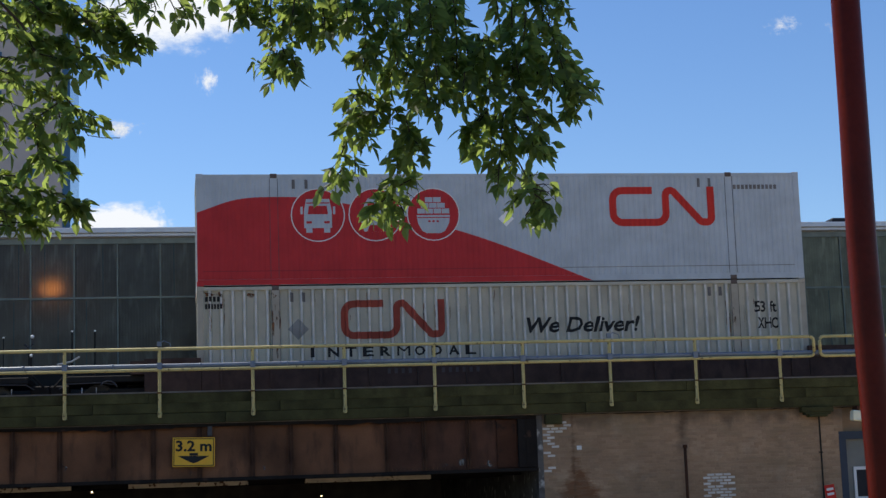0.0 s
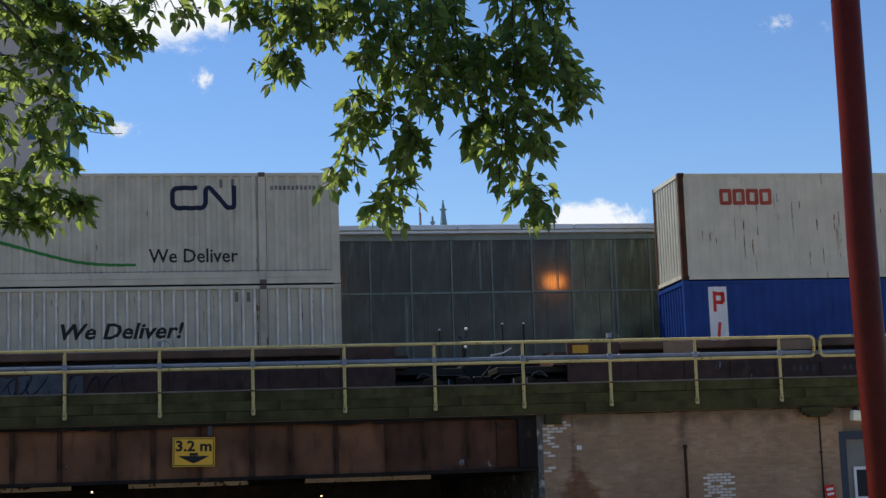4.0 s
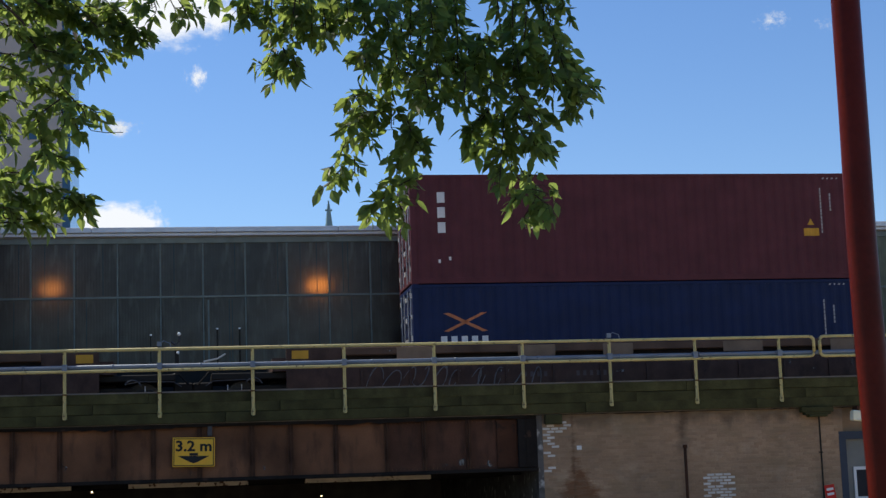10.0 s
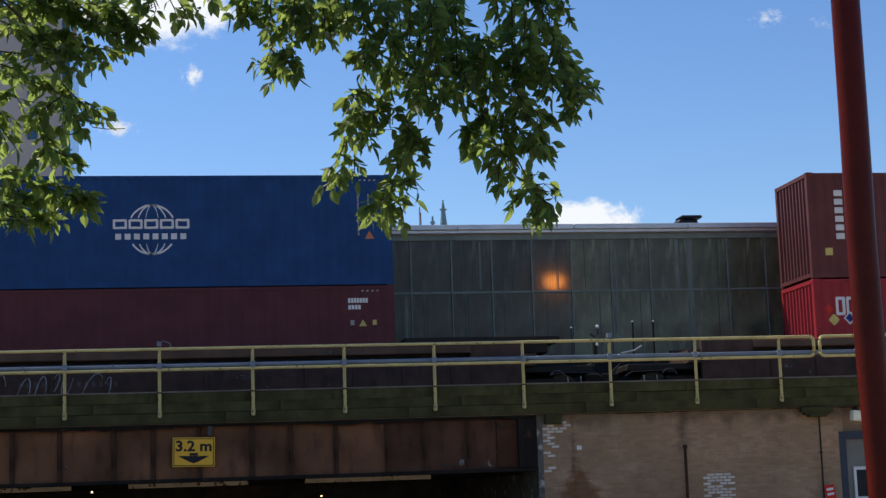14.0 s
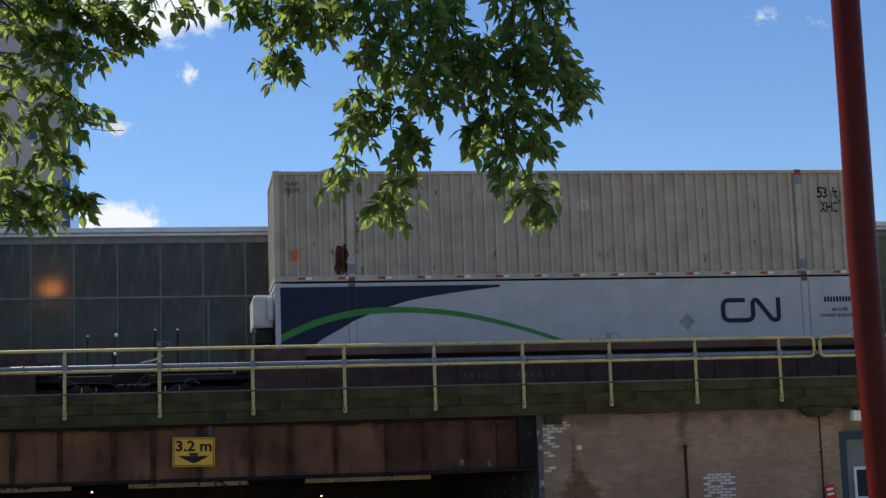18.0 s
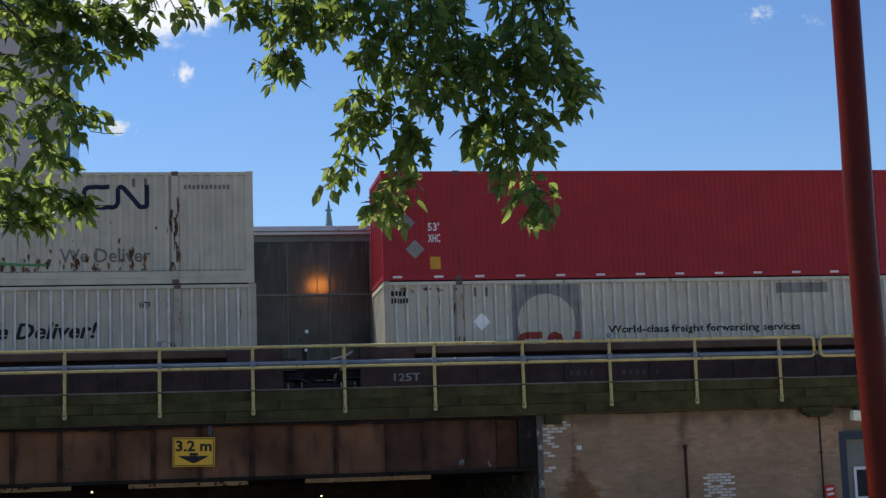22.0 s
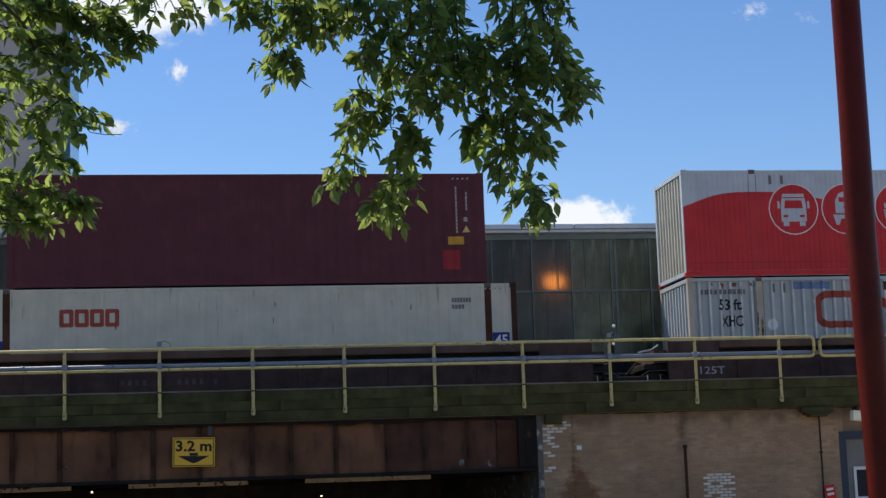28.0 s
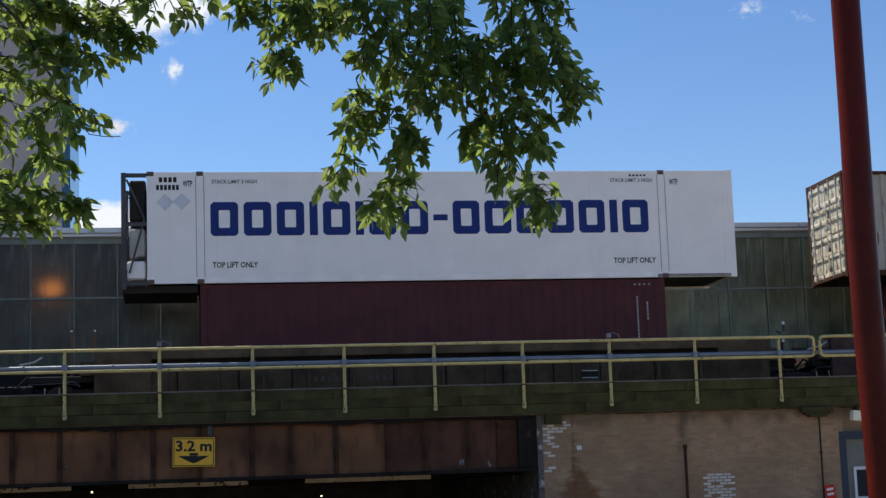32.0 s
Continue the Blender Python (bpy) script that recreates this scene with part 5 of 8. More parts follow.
def well_car(hl, hr, sill_mid, floor_top=0.33, body=9.4, bogie_left=True, bogie_right=True, shared_left=False, marks="53", label="dark brown well car sunk between its trucks", plates=True, seed=0, paint="car"):
    """A well car; its origin is on the rail's top under the stack's middle. hl, hr: from there to the coupling planes."""
    rnd = random.Random(seed)
    car = thing("well_car", pose(0, 0, 0), label, "railway wagon", "well cars of the train")
    for s in (-1, 1):
        y0, y1 = sorted((s * 1.33, s * 1.48))
        bm = bmesh.new()
        plate_top = sill_mid - 0.44 if sill_mid > 1.3 else sill_mid
        chamfer_box(bm, -body + 1.4, body - 1.4, y0, y1, 0.16, plate_top, 0.02)
        part("side_sill", bm, M[paint], car)
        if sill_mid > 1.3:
            # recess darkened by colour: near-black against the brown sill and chord
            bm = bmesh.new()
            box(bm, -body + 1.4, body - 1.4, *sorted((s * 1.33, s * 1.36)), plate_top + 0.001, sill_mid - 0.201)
            part("sill_web", bm, M["near_black"], car, "dark recessed web between sill and top chord")
        for e in (-1, 1):
            bm = bmesh.new()
            x0, x1 = sorted((e * (body - 1.4), e * body))
            z1 = max(sill_mid, 1.42)
            xa, xb = (x0, x1)
            v = []
            for y in (y0, y1):
                v.append([bm.verts.new(q) for q in ((xa, y, 0.2 if e > 0 else 0.62), (xb, y, 0.62 if e > 0 else 0.2), (xb, y, z1), (xa, y, z1))])
            bm.faces.new(v[0])
            bm.faces.new(v[1][::-1])
            for k in range(4):
                bm.faces.new((v[0][k - 1], v[0][k], v[1][k], v[1][k - 1]))
            part("sill_end", bm, M[paint], car)
        bm = bmesh.new()
        y2, y3 = sorted((s * 1.48, s * 1.53))
        if sill_mid > 1.3:
            y4, y5 = sorted((s * 1.33, s * 1.53))
            chamfer_box(bm, -body + 1.4, body - 1.4, y4, y5, sill_mid - 0.20, sill_mid, 0.02)
        else:
            box(bm, -body + 0.2, body - 0.2, y2, y3, sill_mid - 0.10, sill_mid - 0.02)
        part("top_chord", bm, M[paint + "_chord"], car)
        bm = bmesh.new()
        box(bm, -0.03, 0.03, y2, y3, 0.2, plate_top - 0.11)
        rib = mesh_of("sill_rib", bm, M[paint])
        for k in range(13):
            part("sill_rib", rib, None, car).location.x = -body + 1.9 + k * (2 * body - 3.8) / 12
    bm = bmesh.new()
    box(bm, -body + 1.2, body - 1.2, -1.32, 1.32, 0.18, floor_top)
    part("well_floor", bm, M[paint], car)
    for e, hh, own in ((-1, hl, bogie_left), (1, hr, bogie_right)):
        bm = bmesh.new()
        x0, x1 = sorted((e * (body - 1.1), e * (hh - 0.45)))
        chamfer_box(bm, x0, x1, -1.15, 1.15, 0.88, 1.05, 0.02)
        part("end_deck", bm, M["black_steel"], car)
        bm = bmesh.new()
        x0, x1 = sorted((e * (body - 0.2), e * (body + 0.35)))
        box(bm, x0, x1, -1.38, 1.38, 1.051, 1.38)
        part("end_bulkhead", bm, M[paint], car)
        bm = bmesh.new()
        x0, x1 = sorted((e * (hh - 0.5), e * (hh + 0.0)))
        chamfer_box(bm, x0, x1, -0.13, 0.13, 0.66, 0.90, 0.03)
        part("coupler", bm, M["black_steel"], car)
        if own:
            add_bogie(car, e * (hh - 2.14) if hh > 10.5 else e * hh)
        # grab irons and hand brake stand
        xg = e * (hh - 1.25) if hh > 10.5 else e * (hh - 0.9)
        for y in (-1.25,):
            for dx in (((1.5, 2.07) if seed == 14 else (0.61, 1.17)) if e < 0 else (1.05,)) if hh > 10.5 else ():
                xp = e * (hh - dx)
                top = 2.15 if e < 0 else 1.72 + 0.3 * (dx > 1)
                bm = bmesh.new()
                tube(bm, [(xp, y, 1.05), (xp, y, top)], 0.024 if e < 0 else 0.014, 6)
                post = part("grab_post", bm, M["orange_post" if seed == 14 and e < 0 else "black_steel"], car)
                bm = bmesh.new()
                tube(bm, [(xp, y, top + 0.001), (xp, y, top + 0.035)], 0.03, 6)
                part("cap", bm, M["new_white"], post)
        bm = bmesh.new()
        tube(bm, [(xg + e * 0.05, -1.24, 0.75), (xg + e * 0.05, -1.3, 0.5), (xg + e * 0.4, -1.3, 0.5), (xg + e * 0.4, -1.24, 0.75)], 0.016, 6)
        part("step_iron", bm, M["unit_grey"], car, "worn pale step iron")
        if e > 0:
            # hand brake: a stand, a bent bracket, a bright knob and its lever
            xh = hh - 0.4
            bm = bmesh.new()
            box(bm, xh - 0.06, xh + 0.04, -1.2, -1.1, 1.05, 1.7)
            brake = part("brake_stand", bm, M["black_steel"], car)
            bm = bmesh.new()
            tube(bm, [(xh - 0.14, -1.22, 1.86), (xh - 0.04, -1.24, 1.78), (xh + 0.06, -1.25, 1.86), (xh + 0.05, -1.25, 2.0)], 0.035, 7)
            part("bracket", bm, M["bright_red" if seed == 5 else "dark_frame"], brake)
            bm = bmesh.new()
            bmesh.ops.create_uvsphere(bm, u_segments=10, v_segments=8, radius=0.045, matrix=Matrix.Translation((xh + 0.05, -1.26, 2.05)))
            part("knob", bm, M["new_white"], brake, smooth=True)
            bm = bmesh.new()
            bmesh.ops.create_uvsphere(bm, u_segments=10, v_segments=8, radius=0.04, matrix=Matrix.Translation((xh + 0.02, -1.26, 1.58)))
            part("knob", bm, M["new_white"], brake, smooth=True)
        else:
            bm = bmesh.new()
            tube(bm, [(-hh + 0.25, -1.35, 1.33), (-hh + 0.6, -1.35, 1.40), (-hh + 0.8, -1.35, 1.52)], 0.026, 6)
            part("tie_rod", bm, M["unit_grey"], car, "bright bent rod")
        bm = bmesh.new()
        tube(bm, [(e * (hh - 1.7), -1.34, 0.80), (e * (hh - 1.3), -1.36, 0.86), (e * (hh - 0.5), -1.36, 0.84), (e * (hh - 0.3), -1.38, 0.72)], 0.013, 6)
        part("cut_lever", bm, M["dark_frame"], car)
        bm = bmesh.new()
        tube(bm, [(e * (hh - 1.5) + 0.24 * math.cos(q), -1.37, 0.62 + 0.28 * math.sin(q)) for q in (0.5, 0.9, 1.3, 1.7, 2.1, 2.5)], 0.022, 6)
        part("pipe_bend", bm, M["dark_frame"], car)
        bm = bmesh.new()
        tube(bm, [(e * (hh - 0.75), -0.5, 0.98), (e * (hh - 0.4), -0.62, 1.12), (e * (hh - 0.1), -0.6, 0.8)], 0.03, 6)
        part("air_hose", bm, M["black_steel"], car)
        if plates:
            bm = bmesh.new()
            xp = e * (body - 0.35)
            box(bm, xp - 0.21, xp + 0.21, -1.492, -1.4815, max(sill_mid, 1.42) - 0.26, max(sill_mid, 1.42) - 0.05)
            part("reflector_plate", bm, M["yellow"], car, "orange-yellow reflector plate")
    if sill_mid > 1.3 and seed in (3, 4, 5):
        for k in range(5):
            x = -6.2 + 2.9 * k + rnd.uniform(-0.4, 0.4)
            w = rnd.uniform(0.5, 1.15)
            bm = bmesh.new()
            box(bm, x - w / 2, x + w / 2, -1.545, -1.531, sill_mid - rnd.uniform(0.28, 0.36), sill_mid - 0.02)
            part("label_plate", bm, M["tan"], car, "dull tan plate on the sill")
    for n, x0 in ((4, -3.3), (6, -1.9)):
        for k in range(n):
            bm = bmesh.new()
            z0 = 0.92 if sill_mid < 1.3 else 0.76
            box(bm, x0 + 0.18 * k, x0 + 0.08 + 0.18 * k, -1.4865, -1.481, z0, z0 + 0.13)
            part("reporting_bar", bm, M["faint_ink"], car)
    if 3 <= seed <= 7:
        # dusty scuffs along the chord and the sill
        bm = bmesh.new()
        for k in range(40):
            x, w = rnd.uniform(-7.6, 7.6), rnd.uniform(0.08, 0.5)
            z, y = (rnd.uniform(sill_mid - 0.17, sill_mid - 0.05), -1.5312) if k % 2 else (rnd.uniform(0.35, 1.05), -1.4812)
            h = rnd.uniform(0.02, 0.07) if k % 2 else rnd.uniform(0.04, 0.13)
            y -= 0.00004 * k
            bm.faces.new([bm.verts.new((x + w * a, y, z + h * b2)) for a, b2 in ((-0.5, -0.2), (-0.1, -0.5), (0.5, -0.1), (0.3, 0.5), (-0.3, 0.35))])
        part("scuff_marks", bm, M["scuff"], car, "pale dusty scuffs on the sill")["kind"] = "stuff"
    if paint == "tan_car":
        bm = bmesh.new()
        box(bm, 3.63, 4.09, -1.494, -1.4815, 0.68, 0.90)
        plate = part("data_plate", bm, M["black_steel"], car, "black data plate with a pale edge")
        for z in (0.69, 0.87):
            bm = bmesh.new()
            box(bm, 3.65, 4.07, -1.497, -1.4945, z, z + 0.02)
            part("plate_edge", bm, M["white_ink"], plate)
        for k in range(10):
            bm = bmesh.new()
            x = -6.6 + 1.35 * k + rnd.uniform(-0.15, 0.15)
            box(bm, x - 0.02, x + 0.02, -1.4875, -1.4812, 0.25, 1.1)
            part("panel_seam", bm, M["near_black"], car)
    if seed == 6:
        for e in (-1, 1):
            bm = bmesh.new()
            x0, x1 = sorted((e * 6.3, e * 10.4))
            chamfer_box(bm, x0, x1, -1.36, 1.36, 1.66, 1.83, 0.02)
            chamfer_box(bm, x0 + 0.1, x1 - 0.3, -1.2, 1.2, 1.39, 1.66, 0.02)
            part("end_platform", bm, M["black_steel"], car, "black platform over the truck")
    if marks:
        big = marks == "53"
        bm = flat_text(marks, (0.27 if big else 0.17) * len(marks), 0.28 if big else 0.2)
        lift(bm, -body + (1.5 if big else 0.85), 0.72, -1.4845)
        part("lettering", bm, M["grey_ink" if big else "serial_ink"], car)
    if seed == 2:
        bm = bmesh.new()
        edge = [(-2.3 + 0.3 * k, 0.30 + rnd.uniform(0, 0.06), 1.10 - rnd.uniform(0, 0.1)) for k in range(14)]
        for (xa, la, ha), (xb, lb, hb) in zip(edge, edge[1:]):
            bm.faces.new([bm.verts.new(q) for q in ((xa, -1.4835, la), (xb, -1.4835, lb), (xb, -1.4835, hb), (xa, -1.4835, ha))])
        bmesh.ops.remove_doubles(bm, verts=bm.verts[:], dist=1e-5)
        part("paint_patch", bm, M["overpaint"], car, "grey overpainted patch on the sill")
    if seed in (2, 5, 6, 11):
        bm = bmesh.new()
        start = {2: -2.0, 5: -7.2, 6: -5.4, 11: -2.5}[seed]
        for k in range(11):
            x, z = start + 0.42 * k + rnd.uniform(-0.1, 0.1), rnd.uniform(0.72, 0.86)
            a, wd = rnd.uniform(0, 6.28), rnd.uniform(0.14, 0.3)
            pts = [(x + wd * math.cos(a + t), -1.49, z + 0.26 * math.sin(a + 1.4 * t)) for t in (0, 0.4, 0.8, 1.2, 1.6, 2.0, 2.4, 2.8, 3.2, 3.6)]
            tube(bm, pts, [0.006 + 0.012 * math.sin(math.pi * (j + 0.5) / len(pts)) for j in range(len(pts))], 4)
        part("paint_scrawl", bm, M["navy" if seed == 2 else "serial_ink" if seed == 6 else "grey_ink"], car, "sprayed scribbles")["kind"] = "stuff"
    return car


# ---------------------------------------------------------------- the train, stack by stack
F53, F40, F45 = 16.154, 12.192, 13.716
TRAIN = []          # thing, place along the track at the start, height
LOW_Z, HIGH_Z = 4.20, 7.10


def ride(bx, centre, z):
    if bx.L > 14:
        bx.seam_shades()
    TRAIN.append((bx.ob, centre, z))


def wave_box(label, centre, dz):
    """White container with a red wave, three round pictograms and the owner's red mark."""
    b = Box("shipping_container", label, F53, "fine", M["white_box"], W=2.591, end_mat=M["cream"], low_paint=(M["red"], 10.0))
    top = through_points([(0.0, 1.89), (1.05, 2.23), (2.21, 2.29), (3.08, 2.23), (4.8, 1.90), (6.75, 1.38), (8.08, 0.92), (10.35, 0.0)])
    b.band(0.02, 10.34, 0.0, top, "red_wave", M["red"], label="red painted wave")
    for k, x in enumerate((3.11, 4.60, 6.12)):
        z = 1.81
        b.disc(x, z, 0.69, M["red"], "pictogram_disc", 0.006)
        b.disc(x, z, 0.70, M["white_ink"], "pictogram_ring", 0.008, 0.672)
        if k == 0:
            b.sheet([(x - 0.36, z + 0.10), (x - 0.30, z + 0.42), (x + 0.30, z + 0.42), (x + 0.36, z + 0.10), (x + 0.36, z - 0.34), (x - 0.36, z - 0.34)], M["white_box"], "truck_pictogram", 0.009)
            b.sheet([(x - 0.26, z + 0.02), (x - 0.23, z + 0.24), (x + 0.23, z + 0.24), (x + 0.26, z + 0.02)], M["red"], "windscreen_shape", 0.0105)
            b.bars([(x - 0.30, z - 0.22, 0.14, 0.06), (x + 0.16, z - 0.22, 0.14, 0.06), (x - 0.30, z + 0.30, 0.60, 0.03)], M["red"], "truck_mark", 0.0105)
            b.bars([(x - 0.31, z - 0.46, 0.16, 0.118), (x + 0.15, z - 0.46, 0.16, 0.118), (x - 0.45, z + 0.02, 0.06, 0.2), (x + 0.39, z + 0.02, 0.06, 0.2)], M["white_box"], "truck_wheels", 0.009)
        elif k == 1:
            b.sheet([(x - 0.30, z - 0.12), (x - 0.30, z + 0.22), (x - 0.20, z + 0.42), (x, z + 0.50), (x + 0.20, z + 0.42), (x + 0.30, z + 0.22), (x + 0.30, z - 0.12)], M["white_box"], "engine_pictogram", 0.009)
            b.bars([(x - 0.20, z + 0.19, 0.17, 0.13), (x + 0.03, z + 0.19, 0.17, 0.13), (x - 0.07, z + 0.02, 0.14, 0.06)], M["red"], "engine_windows", 0.0105)
            b.sheet([(x - 0.38, z - 0.16), (x - 0.30, z - 0.44), (x + 0.30, z - 0.44), (x + 0.38, z - 0.16)], M["white_box"], "engine_skirt", 0.009)
            b.sheet([(x - 0.22, z - 0.44), (x - 0.15, z - 0.27), (x + 0.15, z - 0.27), (x + 0.22, z - 0.44)], M["red"], "engine_arch", 0.0105)
        else:
            rects = [(x - 0.42 + 0.215 * i, z + 0.02, 0.2, 0.13) for i in range(4)] + [(x - 0.32 + 0.215 * i, z + 0.17, 0.2, 0.13) for i in range(3)] + [(x - 0.21 + 0.215 * i, z + 0.32, 0.2, 0.13) for i in range(2)]
            b.bars(rects, M["white_box"], "cargo_shapes", 0.009)
            b.sheet([(x - 0.44, z - 0.02), (x - 0.41, z - 0.24), (x - 0.30, z - 0.44), (x - 0.18, z - 0.50), (x + 0.18, z - 0.50), (x + 0.30, z - 0.44), (x + 0.41, z - 0.24), (x + 0.44, z - 0.02)], M["white_box"], "ship_pictogram", 0.009)
            b.bars([(x - 0.42, z - 0.10, 0.84, 0.025), (x - 0.14, z - 0.21, 0.06, 0.05), (x - 0.03, z - 0.21, 0.06, 0.05), (x + 0.08, z - 0.21, 0.06, 0.05)], M["red"], "ship_mark", 0.0105)
    b.emblem(10.85, 1.45, 2.9, 1.06, M["bright_red"])
    b.diamond(8.05, 1.68, 0.21, M["diamond_white"])
    b.row(14.3, 2.44, 1.25, 0.12, 11, M["grey_ink"], 0.3)
    for x in (2.45, 2.78, 13.3, 13.6):
        b.bars([(x, 2.50, 0.08, 0.24)], M["grey_ink"], "hook_slot", 0.006)
    b.band(0.16, 9.3, 0.36, 0.385, "sill_seam", M["deep_red"], 0.0055)
    b.band(9.5, 15.9, 0.36, 0.38, "sill_seam", M["grey_diamond"], 0.0055)
    b.streaks(5, 0.2, 1.9, 0.26, 0.3, 0.05, 0.12, M["rust_stain"], 0.3, 3)
    ride(b, centre, HIGH_Z + dz)


def ribbed_box(label, centre, dz, emblem=(3.64, 2.7), mat="cream", say=8.5, extra="intermodal", marks_left=False, seed=0, words="We Deliver!", faded=False):
    """Corrugated pale container with the owner's mark and a slogan."""
    b = Box("shipping_container", label, F53, "ribbed", M[mat], W=2.591, post=M["old_cream"])
    if emblem:
        b.emblem(emblem[0], 1.50, emblem[1], 1.0, M["faded_red"], faded)
    if say:
        b.words(words, say, 1.57, 3.05, 0.42, M["black"], 0.25, worn=0.5 if faded else 0.0, bold=0.026)
    if extra == "intermodal":
        for i, ch in enumerate("INTERMODAL"):
            b.words(ch, 2.85 + 0.445 * i, 1.05, {"I": 0.09, "M": 0.34}.get(ch, 0.28), 0.25, M["black"], bold=0.0 if ch == "M" else 0.03)
    xm = (0.65 if seed == 2 else 0.85) if marks_left else 14.72
    ink = M["black"]
    b.words("53 ft", xm, 2.02, 0.62, 0.30, ink, worn=0.5 if faded else 0.0)
    b.words("XHC", xm + 0.05, 1.58, 0.58, 0.30, ink, worn=0.5 if faded else 0.0)
    b.rubbed_ribs(M["rib_light"])
    if marks_left:
        b.row(0.35, 2.45, 1.3, 0.13, 10, M["grey_ink"], 0.3)
    else:
        b.row(0.2, 2.52, 0.4, 0.13, 4, M["black"], 0.3)
        b.row(0.2, 2.33, 0.45, 0.13, 6, M["black"], 0.3)
    for x in (2.35, 2.65, 13.45, 13.75) if seed != 3 else (2.65,):
        b.bars([(x, 2.48, 0.09, 0.24)], M["grey_ink"], "hook_slot", 0.006)
    if seed == 1:
        b.diamond(2.55, 1.78, 0.27, M["grey_diamond"])
    elif seed in (2, 3):
        b.diamond(15.2, 0.85, 0.2, M["ice" if seed == 2 else "grey_diamond"])
    if seed == 3:
        b.words("WTP", 13.2, 2.3, 0.3, 0.17, M["black"])
    b.streaks(26, 0.2, 15.9, 2.2, 2.75, 0.1, 0.7, M["rust_stain"], 0.012, seed + 11)
    b.streaks(12, 1.85, 2.12, 0.4, 2.7, 0.2, 0.6, M["rust_stain"], 0.03, seed + 12)
    b.streaks(8, 14.0, 14.28, 0.4, 2.7, 0.2, 0.6, M["rust_stain"], 0.03, seed + 13)
    b.streaks(7, 0.2, 2.0, 2.70, 2.78, 0.05, 0.14, M["rust_stain"], 0.10, seed + 14)
    ride(b, centre, LOW_Z + dz)
    return b


def stripe_box(label, centre, dz, rusty):
    """Pale container with a navy corner field and a green ribbon."""
    b = Box("shipping_container", label, F53, "shallow", M["cream"], W=2.591, post=M["cream"])
    low = through_points([(0.0, 0.10), (0.08, 0.22), (0.28, 0.63), (0.77, 1.15), (1.23, 1.53), (1.95, 1.98), (3.45, 2.52), (4.5, 2.76), (5.9, 2.9)])
    b.band(0.0, 5.9, low, 2.9, "navy_field", M["navy"], label="navy painted corner field")
    mid = through_points([(0.0, 1.53), (0.7, 1.80), (1.34, 2.01), (2.08, 2.15), (2.9, 2.18), (3.8, 2.15), (4.54, 2.07), (5.26, 1.90), (6.5, 1.49), (8.0, 1.03), (9.42, 0.64), (10.25, 0.54), (11.0, 0.53)])
    b.band(0.02, 10.98, lambda x: mid(x) - 0.155 + 0.022 * min(x, 4) + 0.003 * x, lambda x: mid(x) + 0.155 - 0.022 * min(x, 4) - 0.003 * x, "green_ribbon", M["pale_green" if rusty else "green"], 0.006, label="green painted ribbon")
    b.emblem(11.85, 1.92, 1.68, 0.64, M["navy"])
    b.words("We Deliver", 11.3, 0.57, 2.25, 0.36, M["grey_ink" if rusty else "black"], bold=0.012)
    bm = bmesh.new()
    box(bm, -7.0, 7.9, -1.2955, -1.25, 0.163, 0.325)
    part("sill_plate", bm, M["cream"], b.ob)
    b.words("www.", 2.35, 0.53, 0.66, 0.13, M["black"], bold=0.008)
    b.row(3.06, 0.53, 0.58, 0.14, 4, M["black"], 0.35)
    b.row(14.4, 2.44, 1.2, 0.11, 11, M["grey_ink"], 0.35)
    b.band(0.16, 15.9, 0.33, 0.36, "sill_seam", M["grey_diamond"], 0.0055)
    for x in (13.1, 13.4):
        b.bars([(x, 2.50, 0.08, 0.22)], M["grey_ink"], "hook_slot", 0.006)
    if rusty:
        for n, x0, x1, z0, z1, lo, hi, wd in ((46, 3.4, 8.4, 0.5, 0.75, 0.15, 0.4, 0.10), (26, 3.5, 8.3, 0.75, 1.1, 0.15, 0.42, 0.075), (26, 8.2, 13.4, 0.5, 0.75, 0.12, 0.32, 0.08),
                                             (16, 8.4, 13.2, 0.7, 1.0, 0.1, 0.3, 0.05), (16, 3.4, 5.6, 1.2, 1.65, 0.06, 0.14, 0.055), (26, 5.5, 14.8, 1.0, 1.75, 0.06, 0.22, 0.035)):
            b.streaks(n, x0, x1, z0, z1, lo, hi, M["dark_rust_stain"], 0.85 * wd, 5 + n, True)
        b.streaks(40, 3.4, 8.4, 0.42, 0.95, 0.08, 0.3, M["rust_stain"], 0.10, 9, True)
        b.streaks(26, 8.2, 13.4, 0.40, 0.8, 0.06, 0.25, M["rust_stain"], 0.07, 10, True)
        for x in (1.86, 14.04):
            b.streaks(14, x, x + 0.24, 0.3, 2.7, 0.2, 0.7, M["dark_rust_stain"], 0.05, 18)
        b.streaks(9, 7.6, 10.5, 0.7, 2.0, 0.4, 0.9, M["black"], 0.012, 15)
        b.bars([(8.85, 2.52, 0.55, 0.05), (8.95, 2.57, 0.3, 0.12)], M["brown_stain"], "stain", 0.004)
        b.streaks(4, 8.98, 9.2, 2.4, 2.5, 0.3, 1.0, M["brown_stain"], 0.03, 13)
        b.diamond(3.3, 1.95, 0.24, M["grey_diamond"])
    else:
        b.streaks(14, 0.4, 15.9, 0.5, 2.0, 0.05, 0.2, M["rust_stain"], 0.025, 8)
    ride(b, centre, HIGH_Z + dz)


